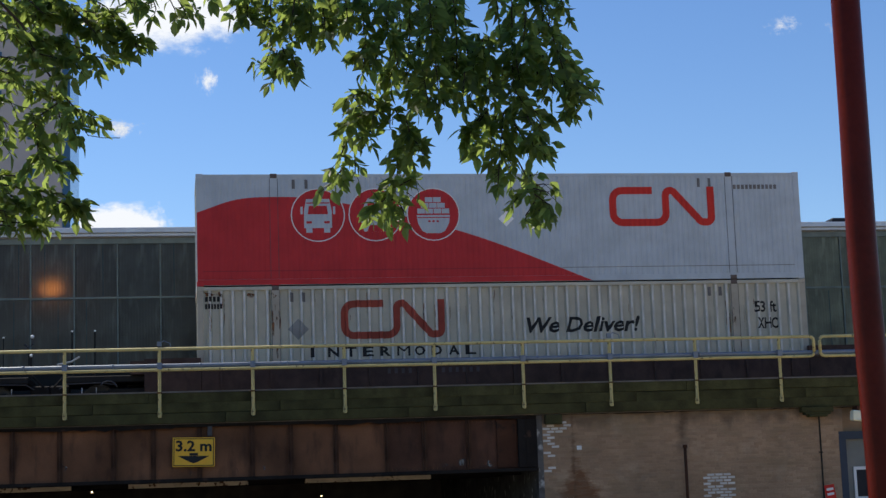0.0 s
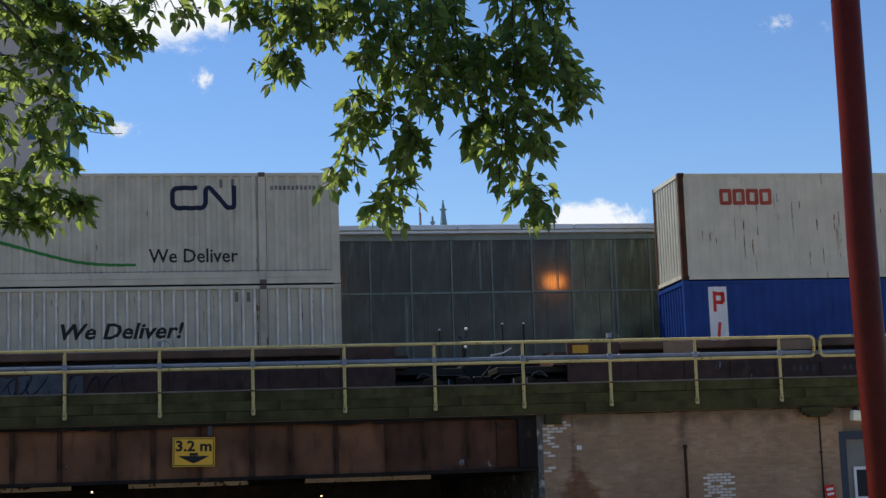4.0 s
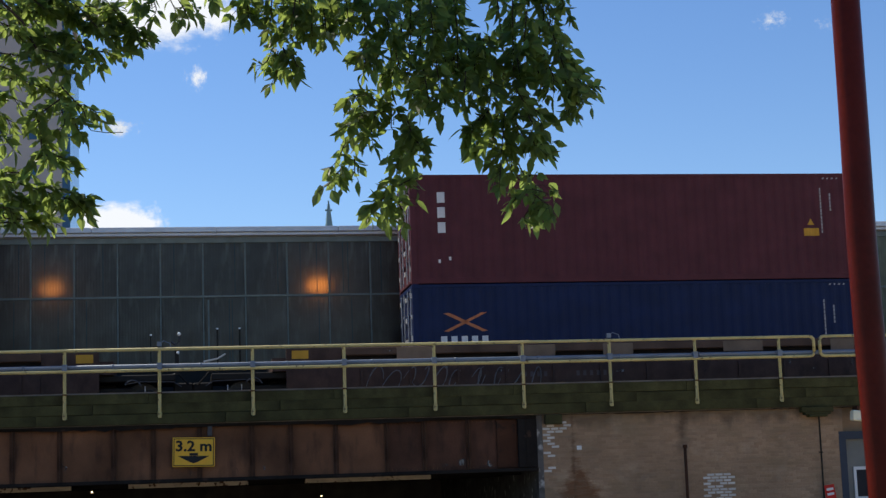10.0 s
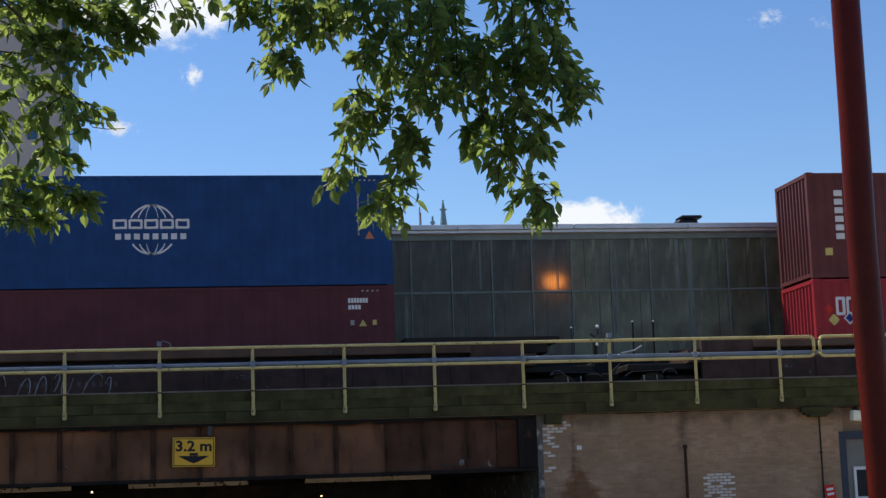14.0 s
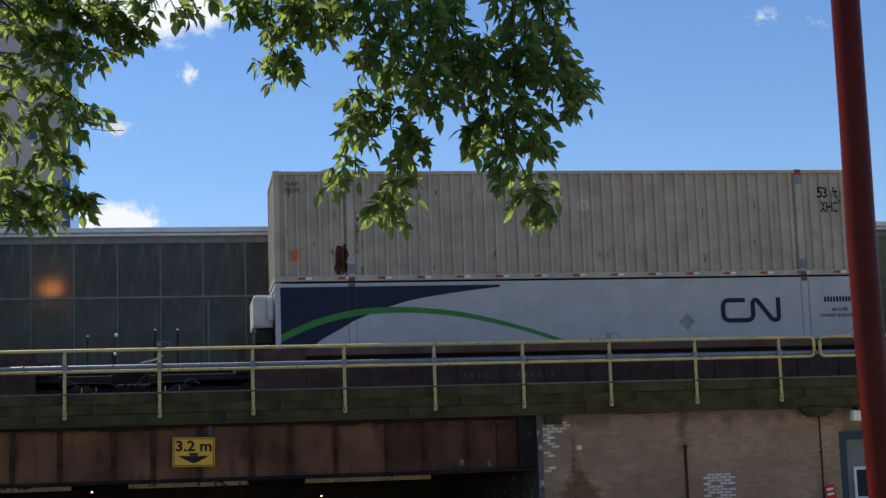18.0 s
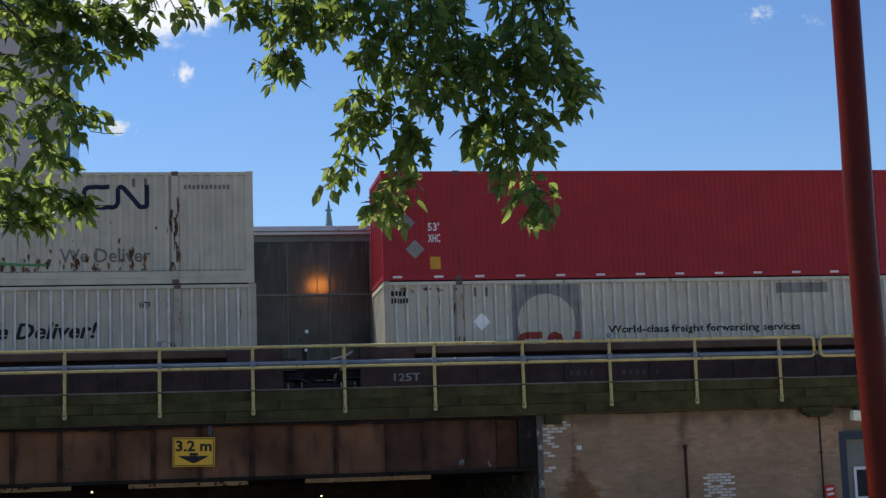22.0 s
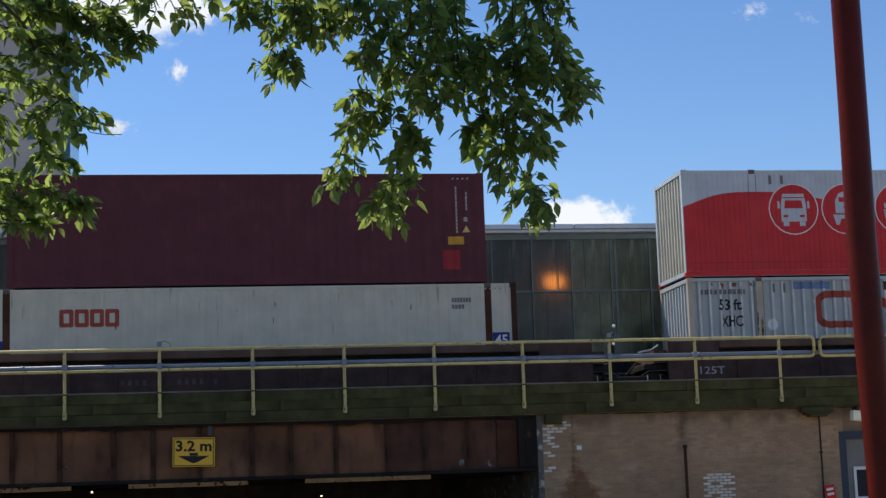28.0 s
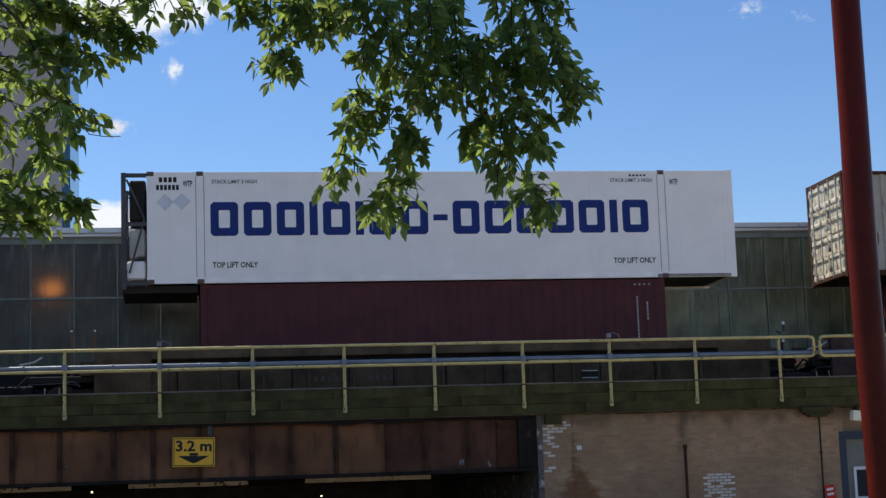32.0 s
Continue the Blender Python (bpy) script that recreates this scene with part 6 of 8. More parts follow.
def iso_box(label, centre, z, mat, L=F40, doors=False, post=None, ids=("v", 11.25, 1.25), id_mat="serial_ink", tri=True, yellow=True, style="iso", rail=None):
    b = Box("shipping_container", label, L, style, M[mat], doors=doors, post=M[post] if post else None, rail=M[rail] if rail else None)
    if ids:
        b.ids(ids[0] == "v", M[id_mat], ids[1], ids[2])
    if tri:
        b.triangle(ids[1] - 0.3, 1.55, 0.10, M["yellow"])
    if yellow:
        b.bars([(ids[1] - 0.5, 1.17, 0.42, 0.21)], M["yellow"], "caution_label")
    for x in (L - 0.85,):
        b.bars([(x + 0.13 * i, 2.725, 0.05, 0.045, 0.02) for i in range(4)], M["serial_ink"], "hazard_ticks", 0.006)
    ride(b, centre, z)
    return b


def globe_mark(b, x, z):
    """White wire globe behind two rows of plain letter blocks."""
    for sx in (0.28, 0.62, 0.95):
        b.disc(x, z, 0.655, M["white_ink"], "globe_line", 0.005, 0.61, 30, sx, 0.50, math.pi - 0.50)
        b.disc(x, z, 0.655, M["white_ink"], "globe_line", 0.005, 0.61, 30, sx, math.pi + 0.62, 2 * math.pi - 0.62)
    b.frames(x - 0.98, z + 0.02, 1.96, 0.25, 5, M["white_ink"], 0.1)
    b.row(x - 0.92, z - 0.25, 1.86, 0.15, 8, M["white_ink"], 0.36)


def stacks():
    # 1
    ribbed_box("pale corrugated container with red mark and slogan, in a well car", 8.67, 0.0, seed=1)
    wave_box("white container with red wave and three pictograms, stacked on top", 8.67, 0.01)
    # 2
    ribbed_box("pale corrugated container lettered We Deliver, rust at its posts", 32.29, 0.03, emblem=(3.42, 2.98), say=9.12, extra="", marks_left=True, seed=2)
    stripe_box("clean pale container with navy corner and green ribbon", 32.29, 0.05, False)
    # 3
    b = iso_box("royal blue container with a white panel, in a well car", 55.6, LOW_Z, "royal", ids=("h", 11.05, 2.4), yellow=False)
    b.bars([(0.68, 0.3, 0.5, 2.42)], M["white_ink"], "white_panel", 0.004, "white vertical panel")
    b.bars([(0.8, 2.05, 0.08, 0.55), (0.88, 2.48, 0.22, 0.1), (0.88, 2.25, 0.2, 0.1), (1.02, 2.3, 0.1, 0.25), (0.83, 1.15, 0.09, 0.62, 0.08)], M["bright_red"], "owner_emblem", 0.008)
    b.bars([(11.35, 1.28, 0.42, 0.12), (11.85, 1.28, 0.0001, 0.12)], M["white_ink"], "label_plate", 0.006)
    b = iso_box("cream container with rusty posts and dark drip stains", 55.6, HIGH_Z + 0.01, "pale_cream", post="rust", ids=("h", 10.95, 2.46), id_mat="grey_ink", tri=False, yellow=False)
    b.frames(1.14, 2.02, 1.5, 0.44, 4, M["faded_red"], 0.08)
    b.streaks(18, 1.5, 11.6, 1.4, 2.4, 0.3, 1.2, M["drip"], 0.02, 21)
    b.streaks(40, 0.4, 11.9, 0.5, 2.2, 0.1, 0.5, M["rust_stain"], 0.02, 22)
    b.bars([(6.7 + 0.28 * i, 0.24, 0.10, 0.13) for i in range(18)], M["drip"], "scuff_marks", 0.006)
    b.ob.children[-1]["kind"] = "stuff"
    b.bars([(5.1, 0.52, 0.2, 0.08)], M["orange"], "label_plate", 0.006)
    b.bars([(7.4, 0.5, 1.2, 0.6)], M["ice"], "worn_patch", 0.003)
    b.bars([(11.3, 2.0, 0.13, 0.15), (11.6, 2.0, 0.13, 0.15)], M["pale_yellow"], "label_plate", 0.006)
    # 4
    b = iso_box("maroon container with a column of white blocks, doors facing back", 79.0, LOW_Z, "maroon", doors=True, tri=False, yellow=False)
    b.column(0.88, 0.9, 0.22, 1.62, 5, M["white_ink"], 0.32)
    b = iso_box("maroon container with white owner blocks, stacked on top", 79.0, HIGH_Z, "maroon")
    b.column(0.73, 1.34, 0.2, 1.2, 3, M["white_ink"], 0.3)
    # 5
    b = iso_box("dark blue container with an orange cross, in a well car", 102.44, LOW_Z, "navy_box", doors=True, tri=False, yellow=False, ids=("v", 11.15, 1.1))
    bm = bmesh.new()
    for q in (((0.8, 2.12), (0.95, 2.14), (1.95, 1.66), (1.82, 1.64)), ((0.8, 1.66), (0.92, 1.64), (1.95, 2.14), (1.8, 2.14))):
        bm.faces.new([bm.verts.new((a, 0, c)) for a, c in q])
    b.drape(bm, "owner_cross", M["orange"], 0.008)
    b.row(0.72, 1.33, 1.35, 0.2, 5, M["white_ink"], 0.42)
    b = iso_box("maroon container with white blocks and sunlit doors", 102.44, HIGH_Z, "maroon", doors=True)
    b.column(0.73, 1.34, 0.2, 1.2, 3, M["white_ink"], 0.3)
    b.bars([(0.72, 0.55, 0.06, 0.09), (1.0, 0.62, 0.06, 0.09)], M["white_ink"], "label_plate", 0.006)
    # 6
    b = iso_box("maroon container with pale yellow blocks, in a well car", 125.86, LOW_Z, "maroon", ids=("h", 11.0, 2.44), id_mat="white_ink", tri=False, yellow=False)
    for k in range(4):
        b.hollow(0.69, 1.0 + 0.405 * k, 0.29, 0.30, M["pale_yellow"])
    b.triangle(11.37, 1.91, 0.1, M["pale_yellow"])
    for x, m in ((11.05, "serial_ink"), (11.62, "pale_yellow")):
        b.bars([(x, 1.86, 0.1, 0.13)], M[m], "label_plate", 0.006)
    b = iso_box("blue container with a white globe mark, stacked on top", 125.86, HIGH_Z, "blue", ids=("v", 11.3, 1.3), tri=False, yellow=False)
    globe_mark(b, 6.05, 1.49)
    b.column(0.54, 0.78, 0.16, 1.52, 6, M["white_ink"], 0.34)
    b.triangle(11.6, 1.30, 0.12, M["orange"])
    b.bars([(11.55, 1.82, 0.1, 0.14)], M["orange"], "label_plate", 0.006)
    # 7
    b = iso_box("bright red container with white blocks and hazard placards", 149.43, LOW_Z, "deep_red", ids=("v", 11.3, 1.1), tri=False, yellow=False)
    b.frames(0.6, 1.9, 0.9, 0.5, 3, M["white_ink"], 0.1)
    b.diamond(0.53, 1.78, 0.16, M["pale_yellow"])
    b.diamond(0.98, 1.82, 0.18, M["white_ink"])
    b.diamond(0.98, 1.82, 0.13, M["ink_blue"], proud=0.0085)
    b.diamond(0.40, 2.07, 0.14, M["bright_red"])
    b = iso_box("brown-maroon container with a column of white blocks", 149.43, HIGH_Z + 0.015, "maroon_b", ids=("v", 11.3, 1.3), yellow=False)
    b.column(0.76, 1.06, 0.24, 1.42, 6, M["white_ink"], 0.32)
    b.bars([(0.42, 0.62, 0.2, 0.2)], M["pale_yellow"], "label_plate", 0.006)
    # 8
    b = Box("shipping_container", "white refrigerated container with navy field and green ribbon", F53, "seamed", M["reefer_white"], W=2.591)
    low = through_points([(0.0, 0.15), (0.4, 0.75), (1.04, 1.34), (1.64, 1.69), (2.12, 1.95), (3.33, 2.37), (4.54, 2.58), (5.9, 2.74)])
    b.band(0.14, 5.85, low, 2.79, "navy_field", M["navy"])
    mid = through_points([(0.0, 1.42), (0.93, 1.83), (2.0, 2.10), (3.08, 2.17), (3.8, 2.14), (4.76, 2.03), (5.73, 1.82), (6.55, 1.59), (7.4, 1.30), (9.3, 0.55)])
    b.band(0.14, 9.2, lambda x: mid(x) - 0.095 + 0.006 * x, lambda x: mid(x) + 0.095 - 0.006 * x, "green_ribbon", M["green"], 0.006)
    b.emblem(11.8, 1.68, 1.66, 0.66, M["navy"])
    b.diamond(10.85, 1.72, 0.23, M["grey_diamond"])
    b.row(14.7, 2.2, 0.85, 0.14, 10, M["navy"], 0.3)
    b.words("HI-CUBE", 14.9, 1.95, 0.45, 0.09, M["black"])
    b.words("CHASSIS REQUIRED", 14.55, 1.78, 1.1, 0.10, M["black"])
    for z0, z1, y0, y1, x0, mt, nm in ((1.80, 2.64, -1.0, 0.95, -0.54, "unit_grey", "cooling_unit"), (1.36, 1.79, -0.95, 0.9, -0.5, "black_steel", "unit_base"), (1.95, 2.6, -1.18, -1.01, -0.18, "unit_grey", "fuel_box")):
        bm = bmesh.new()
        chamfer_box(bm, -F53 / 2 + x0, -F53 / 2 - 0.01, y0, y1, z0, z1, 0.05)
        part(nm, bm, M[mt], b.ob)
    ride(b, 172.84, LOW_Z + 0.06)
    b = Box("shipping_container", "weathered cream corrugated container with rusty lifting post", F53, "ribbed", M["old_cream"], W=2.591)
    b.words("53 ft", 14.72, 2.12, 0.6, 0.30, M["black"])
    b.words("XHC", 14.77, 1.72, 0.52, 0.30, M["black"])
    b.row(0.3, 2.5, 0.35, 0.12, 4, M["grey_ink"], 0.3)
    b.row(0.3, 2.33, 0.4, 0.12, 6, M["grey_ink"], 0.3)
    b.bars([(0.4, 0.55, 0.24, 0.28)], M["orange"], "label_plate", 0.006)
    b.streaks(22, 1.62, 1.84, 0.45, 1.0, 0.25, 0.6, M["rust"], 0.06, 31)
    b.streaks(6, 2.08, 2.2, 0.4, 1.9, 0.15, 0.4, M["rust_stain"], 0.05, 33)
    b.streaks(40, 0.3, 15.8, 0.4, 2.6, 0.1, 0.4, M["rust_stain"], 0.025, 32)
    b.bars([(0.6 + 1.03 * i, 0.055, 0.2, 0.06) for i in range(15)], M["faded_red"], "reflector_tape", 0.007)
    b.bars([(0.8 + 1.03 * i, 0.055, 0.16, 0.06) for i in range(15)], M["white_ink"], "reflector_tape", 0.007)
    b.disc(8.2, 1.95, 0.17, M["cream"], "patch")
    for x in (1.98, 14.17):
        b.bars([(x - 0.12, 2.73, 0.24, 0.055)], M["red"], "red_cap", 0.008)
        b.bars([(x - 0.1, 2.5, 0.2, 0.2)], M["conduit"], "blue_patch", 0.008)
        b.bars([(x - 0.1, 0.2, 0.2, 0.25)], M["conduit"], "blue_patch", 0.008)
    ride(b, 172.84, HIGH_Z + 0.085)
    # 9
    ribbed_box("pale corrugated container with a patchy red mark", 192.47, 0.07, emblem=(3.45, 2.95), say=9.14, extra="", marks_left=True, seed=3, faded=True)
    stripe_box("rust-streaked pale container with navy corner and green ribbon", 192.43, 0.08, True)
    # 10
    b = ribbed_box("pale corrugated container with a half-hidden arched panel", 211.89, 0.07, emblem=None, say=None, extra="", mat="pale_cream", seed=4)
    b.bars([(3.36, 0.9, 1.82, 1.87)], M["grey_diamond"], "blue_grey_panel", 0.004)
    b.disc(4.27, 1.75, 0.78, M["pale_cream"], "arch_disc", 0.006)
    b.emblem(3.42, 0.55, 1.75, 0.98, M["faded_red"])
    b.words("World-class freight forwarding services", 5.92, 1.40, 5.3, 0.26, M["black"])
    b.diamond(2.55, 1.82, 0.23, M["diamond_white"], proud=0.01)
    b.bars([(10.6, 2.46, 1.45, 0.27)], M["grey_diamond"], "worn_patch", 0.003)
    b = Box("shipping_container", "plain red container with white reflector tape", F53, "fine", M["deep_red"], W=2.591)
    for i in range(15):
        b.bars([(0.25 + 1.08 * i, 0.07, 0.24, 0.055)], M["white_ink"], "reflector_tape", 0.007)
    b.words("53'", 1.2, 1.30, 0.3, 0.22, M["white_ink"])
    b.words("XHC", 1.2, 1.0, 0.32, 0.22, M["white_ink"])
    b.diamond(0.62, 1.52, 0.25, M["grey_diamond"])
    b.diamond(0.85, 0.82, 0.25, M["grey_diamond"])
    b.bars([(1.24, 0.3, 0.27, 0.32)], M["yellow"], "label_plate", 0.006)
    for k in range(3):
        b.row(14.72, 2.36 - 0.16 * k, 0.72, 0.085, 9 - k, M["serial_ink"], 0.5)
    b.streaks(9, 14.0, 14.25, 0.5, 2.4, 0.3, 0.9, M["rust"], 0.022, 41)
    b.streaks(5, 1.85, 2.1, 0.5, 2.2, 0.2, 0.6, M["rust"], 0.016, 42)
    ride(b, 211.89, HIGH_Z + 0.08)
    # 11
    b = ribbed_box("pale corrugated container with red mark and brown-stained post", 235.39, 0.05, emblem=(3.6, 2.75), say=8.5, extra="", seed=5)
    b.band(2.1, 2.42, 0.17, 2.78, "brown_stain", M["brown_stain"], 0.003)
    b.streaks(20, 2.4, 2.9, 2.2, 2.75, 0.3, 1.6, M["brown_stain"], 0.03, 61)
    wave_box("white container with red wave and pictograms, stacked on top", 235.39, 0.065)
    # 12
    b = iso_box("pale grey 45-foot container with red owner blocks and blue labels", 254.93, LOW_Z + 0.01, "pale_cream", L=F45, post="rust", ids=("h", 12.0, 2.4), id_mat="grey_ink", tri=False, yellow=False)
    b.frames(2.05, 1.92, 1.5, 0.45, 4, M["faded_red"], 0.08)
    for x in (0.22, 13.05):
        b.bars([(x, 1.22, 0.45, 0.38)], M["ink_blue"], "blue_label", 0.006)
        b.words("45", x + 0.06, 1.27, 0.33, 0.27, M["white_ink"], proud=0.01)
    b.streaks(9, 0.3, 13.2, 1.3, 2.6, 0.1, 0.3, M["rust_stain"], 0.02, 51)
    b = iso_box("maroon container with white owner blocks over a grey one", 254.93, HIGH_Z + 0.03, "maroon", ids=("v", 11.42, 1.3), tri=False, yellow=False)
    b.triangle(11.69, 1.40, 0.10, M["pale_yellow"])
    b.bars([(11.2, 1.0, 0.42, 0.21)], M["yellow"], "caution_label")
    b.bars([(11.63, 1.60, 0.1, 0.12)], M["serial_ink"], "label_plate", 0.006)
    b.bars([(11.05, 0.35, 0.45, 0.5)], M["deep_red"], "fresh_paint_patch", 0.003)
    b.column(0.73, 1.34, 0.2, 1.2, 3, M["white_ink"], 0.3)
    # 13
    b = ribbed_box("pale corrugated container with red mark and clear slogan", 274.49, 0.06, emblem=(3.54, 2.85), say=8.45, extra="", marks_left=True, mat="ice", seed=6)
    for x, z, w, h in ((2.93, 2.56, 1.07, 0.2), (9.68, 2.46, 0.8, 0.3)):
        b.bars([(x, z, w, h)], M["blue_patch"], "blue_patch", 0.004, "faded blue repair patch")
    b.bars([(5.5, 2.5, 0.46, 0.24)], M["rust"], "vent", 0.006, "rusty vent plate")
    b.disc(2.33, 1.62, 0.15, M["white_ink"], "patch")
    wave_box("white container with red wave, pictograms and white placard", 274.47, 0.08)
    # 14
    b = iso_box("plain dark maroon container under a longer white one", 296.07, LOW_Z + 0.07, "maroon_dark", ids=("v", 11.4, 1.2), tri=False, yellow=False)
    b = Box("shipping_container", "white refrigerated container with large blue letter blocks", F53, "seamed", M["new_white"], W=2.591, short_left=0.64)
    x = 1.6 + 0.64
    for ch in "xxxixixx-xxxxxix":
        w = {"i": 0.21, "-": 0.38}.get(ch, 0.705)
        if ch == "x":
            b.hollow(x, 1.22, w, 0.88, M["ink_blue"])
        else:
            b.bars([(x, 1.22, w, 0.88) if ch == "i" else (x, 1.58, w, 0.16)], M["ink_blue"], "letter_block", 0.005)
        x += w + 0.138
    for xx in (2.28, 12.78):
        b.words("TOP LIFT ONLY", xx, 0.40, 1.15, 0.15, M["black"])
        b.words("STACK LIMIT 3 HIGH", xx, 2.58, 1.15, 0.10, M["grey_ink"])
    for xx in (1.55, 14.4):
        b.words("WTP", xx, 2.50, 0.24, 0.16, M["black"])
    b.row(0.95, 2.62, 0.48, 0.13, 4, M["black"], 0.3)
    b.row(0.88, 2.42, 0.6, 0.13, 6, M["black"], 0.3)
    b.row(13.3, 2.735, 0.5, 0.05, 5, M["black"], 0.4, name="hazard_strip")
    b.band(13.96, 16.0, 0.02, 0.10, "sill_shadow_strip", M["grey_diamond"], 0.006)
    b.diamond(1.1, 2.1, 0.22, M["flashing"])
    b.diamond(1.52, 2.12, 0.22, M["flashing"])
    b.band(2.2, 13.95, 0.05, 0.15, "pale_sill_strip", M["diamond_white"], 0.007)
    h = F53 / 2
    for y in (-1.24, 1.24):
        bm = bmesh.new()
        box(bm, -h, -h + 0.12, y - 0.055, y + 0.055, -0.12, 2.87)
        part("frame_post", bm, M["dark_frame"], b.ob)
        for z in (2.76, 1.5, -0.02):
            bm = bmesh.new()
            box(bm, -h + 0.121, -h + 0.639, y - 0.04, y + 0.04, z, z + 0.1)
            part("frame_rail", bm, M["dark_frame"], b.ob)
        bm = bmesh.new()
        tube(bm, [(-h + 0.14, y, 2.7), (-h + 0.58, y, 1.7), (-h + 0.2, y, 0.3)], 0.03, 6)
        part("frame_brace", bm, M["dark_frame"], b.ob)
    for x0, x1, z0, z1, mt, nm in ((0.2, 0.62, 1.65, 2.7, "black_steel", "cooling_unit"), (0.2, 0.6, 0.75, 1.45, "unit_grey", "engine_box"), (0.14, 0.6, 0.15, 0.62, "new_white", "fuel_tank")):
        bm = bmesh.new()
        chamfer_box(bm, -h + x0, -h + x1, -1.15, 1.15, z0, z1, 0.04)
        part(nm, bm, M[mt], b.ob)
    bm = bmesh.new()
    chamfer_box(bm, -h + 0.05, -h + 0.1, -0.75, 1.1, 0.72, 2.55, 0.02)
    part("end_panel", bm, M["new_white"], b.ob, "white cooling unit cover")
    bm = bmesh.new()
    box(bm, -h + 0.02, -h + 1.9, -1.1, 1.1, -0.2, -0.02)
    part("skid", bm, M["black_steel"], b.ob)
    ride(b, 296.09, HIGH_Z + 0.075)
    # 15
    b = iso_box("maroon container in the last well car seen", 315.29, LOW_Z + 0.05, "maroon_b", tri=False, yellow=False)
    b = Box("shipping_container", "tan container with rusty dented doors", F53, "ribbed", M["rusty_cream"], W=2.591, doors=True, post=M["rust"], rail=M["rust"], end_mat=M["rusty_door"])
    ride(b, 315.34, HIGH_Z + 0.05)


def cars():
    c = [-14.9, 8.67, 32.29, 55.6, 79.0, 102.44, 125.86, 149.43, 172.84, 192.43, 211.89, 235.39, 254.93, 274.47, 296.09, 315.34]
    joined = {8, 9, 11, 12, 14}
    lifts = [0, 0, 0.03, 0, 0, 0, 0, 0, 0.06, 0.07, 0.07, 0.05, 0.01, 0.06, 0.07, 0.05]
    for i, x in enumerate(c):
        hl = (x - c[i - 1]) / 2 if i else 11.75
        hr = (c[i + 1] - x) / 2 if i + 1 < len(c) else 11.0
        label = "dark brown well car carrying stacked containers" if i else "dark brown well car at the head of the view"
        car = well_car(hl, hr, 1.22 if i < 2 else 1.6, 0.338 + lifts[i], body=9.4 if min(hl, hr) > 10.5 else 8.75, bogie_left=True, bogie_right=i not in joined,
                       marks="125T" if i in (9, 10, 12, 13) else ("53" if i == 6 else ""), label=label, plates=i in (3, 4, 5), seed=i, paint="tan_car" if i == 14 else "car")
        TRAIN.append((car, x, RAIL_Z))


# ---------------------------------------------------------------- pole and tree near the camera
def build_pole():
    p = thing("steel_pole", pose(2.158, 5.0, 0), "red-brown painted round steel pole beside the tree", "pole")
    bm = bmesh.new()
    tube(bm, [(0.03, 0, 0.02), (0.0225, 0, 1.6), (0.0125, 0, 1.975), (0.0075, 0, 2.35), (0.01, 0, 2.767), (0.011, 0, 3.93), (0.017, 0, 6.0)], [0.050, 0.049, 0.0483, 0.0475, 0.0467, 0.046, 0.045], 20)
    part("shaft", bm, M["pole_red"], p, smooth=True)
    bm = bmesh.new()
    tube(bm, [(0.03, 0, 0), (0.03, 0, 0.02)], 0.14, 16)
    part("base_plate", bm, M["pole_red"], p)
    bm = bmesh.new()
    tube(bm, [(0.017, 0, 6.0), (0.017, 0, 6.05)], [0.052, 0.03], 16)
    part("cap", bm, M["pole_red"], p)


def leaflet(verts, faces, base, way, side, length, width, rnd):
    """A pointed, slightly toothed leaflet, folded along its midrib."""
    up = way.cross(side).normalized()
    prof = ((0.0, 0.08), (0.18, 0.68), (0.36, 1.0), (0.50, 0.84), (0.60, 0.80), (0.78, 0.42), (1.0, 0.0))
    n0 = len(verts)
    curl = rnd.uniform(-0.25, 0.1)
    for t, w in prof:
        c = base + way * (length * t) + up * (curl * length * t * t)
        verts.append(c)
        verts.append(c + side * (w * width * 0.5) + up * (0.16 * w * width))
        verts.append(c - side * (w * width * 0.5) + up * (0.16 * w * width))
    for k in range(len(prof) - 1):
        a = n0 + 3 * k
        faces.append((a, a + 3, a + 4, a + 1))
        faces.append((a, a + 2, a + 5, a + 3))


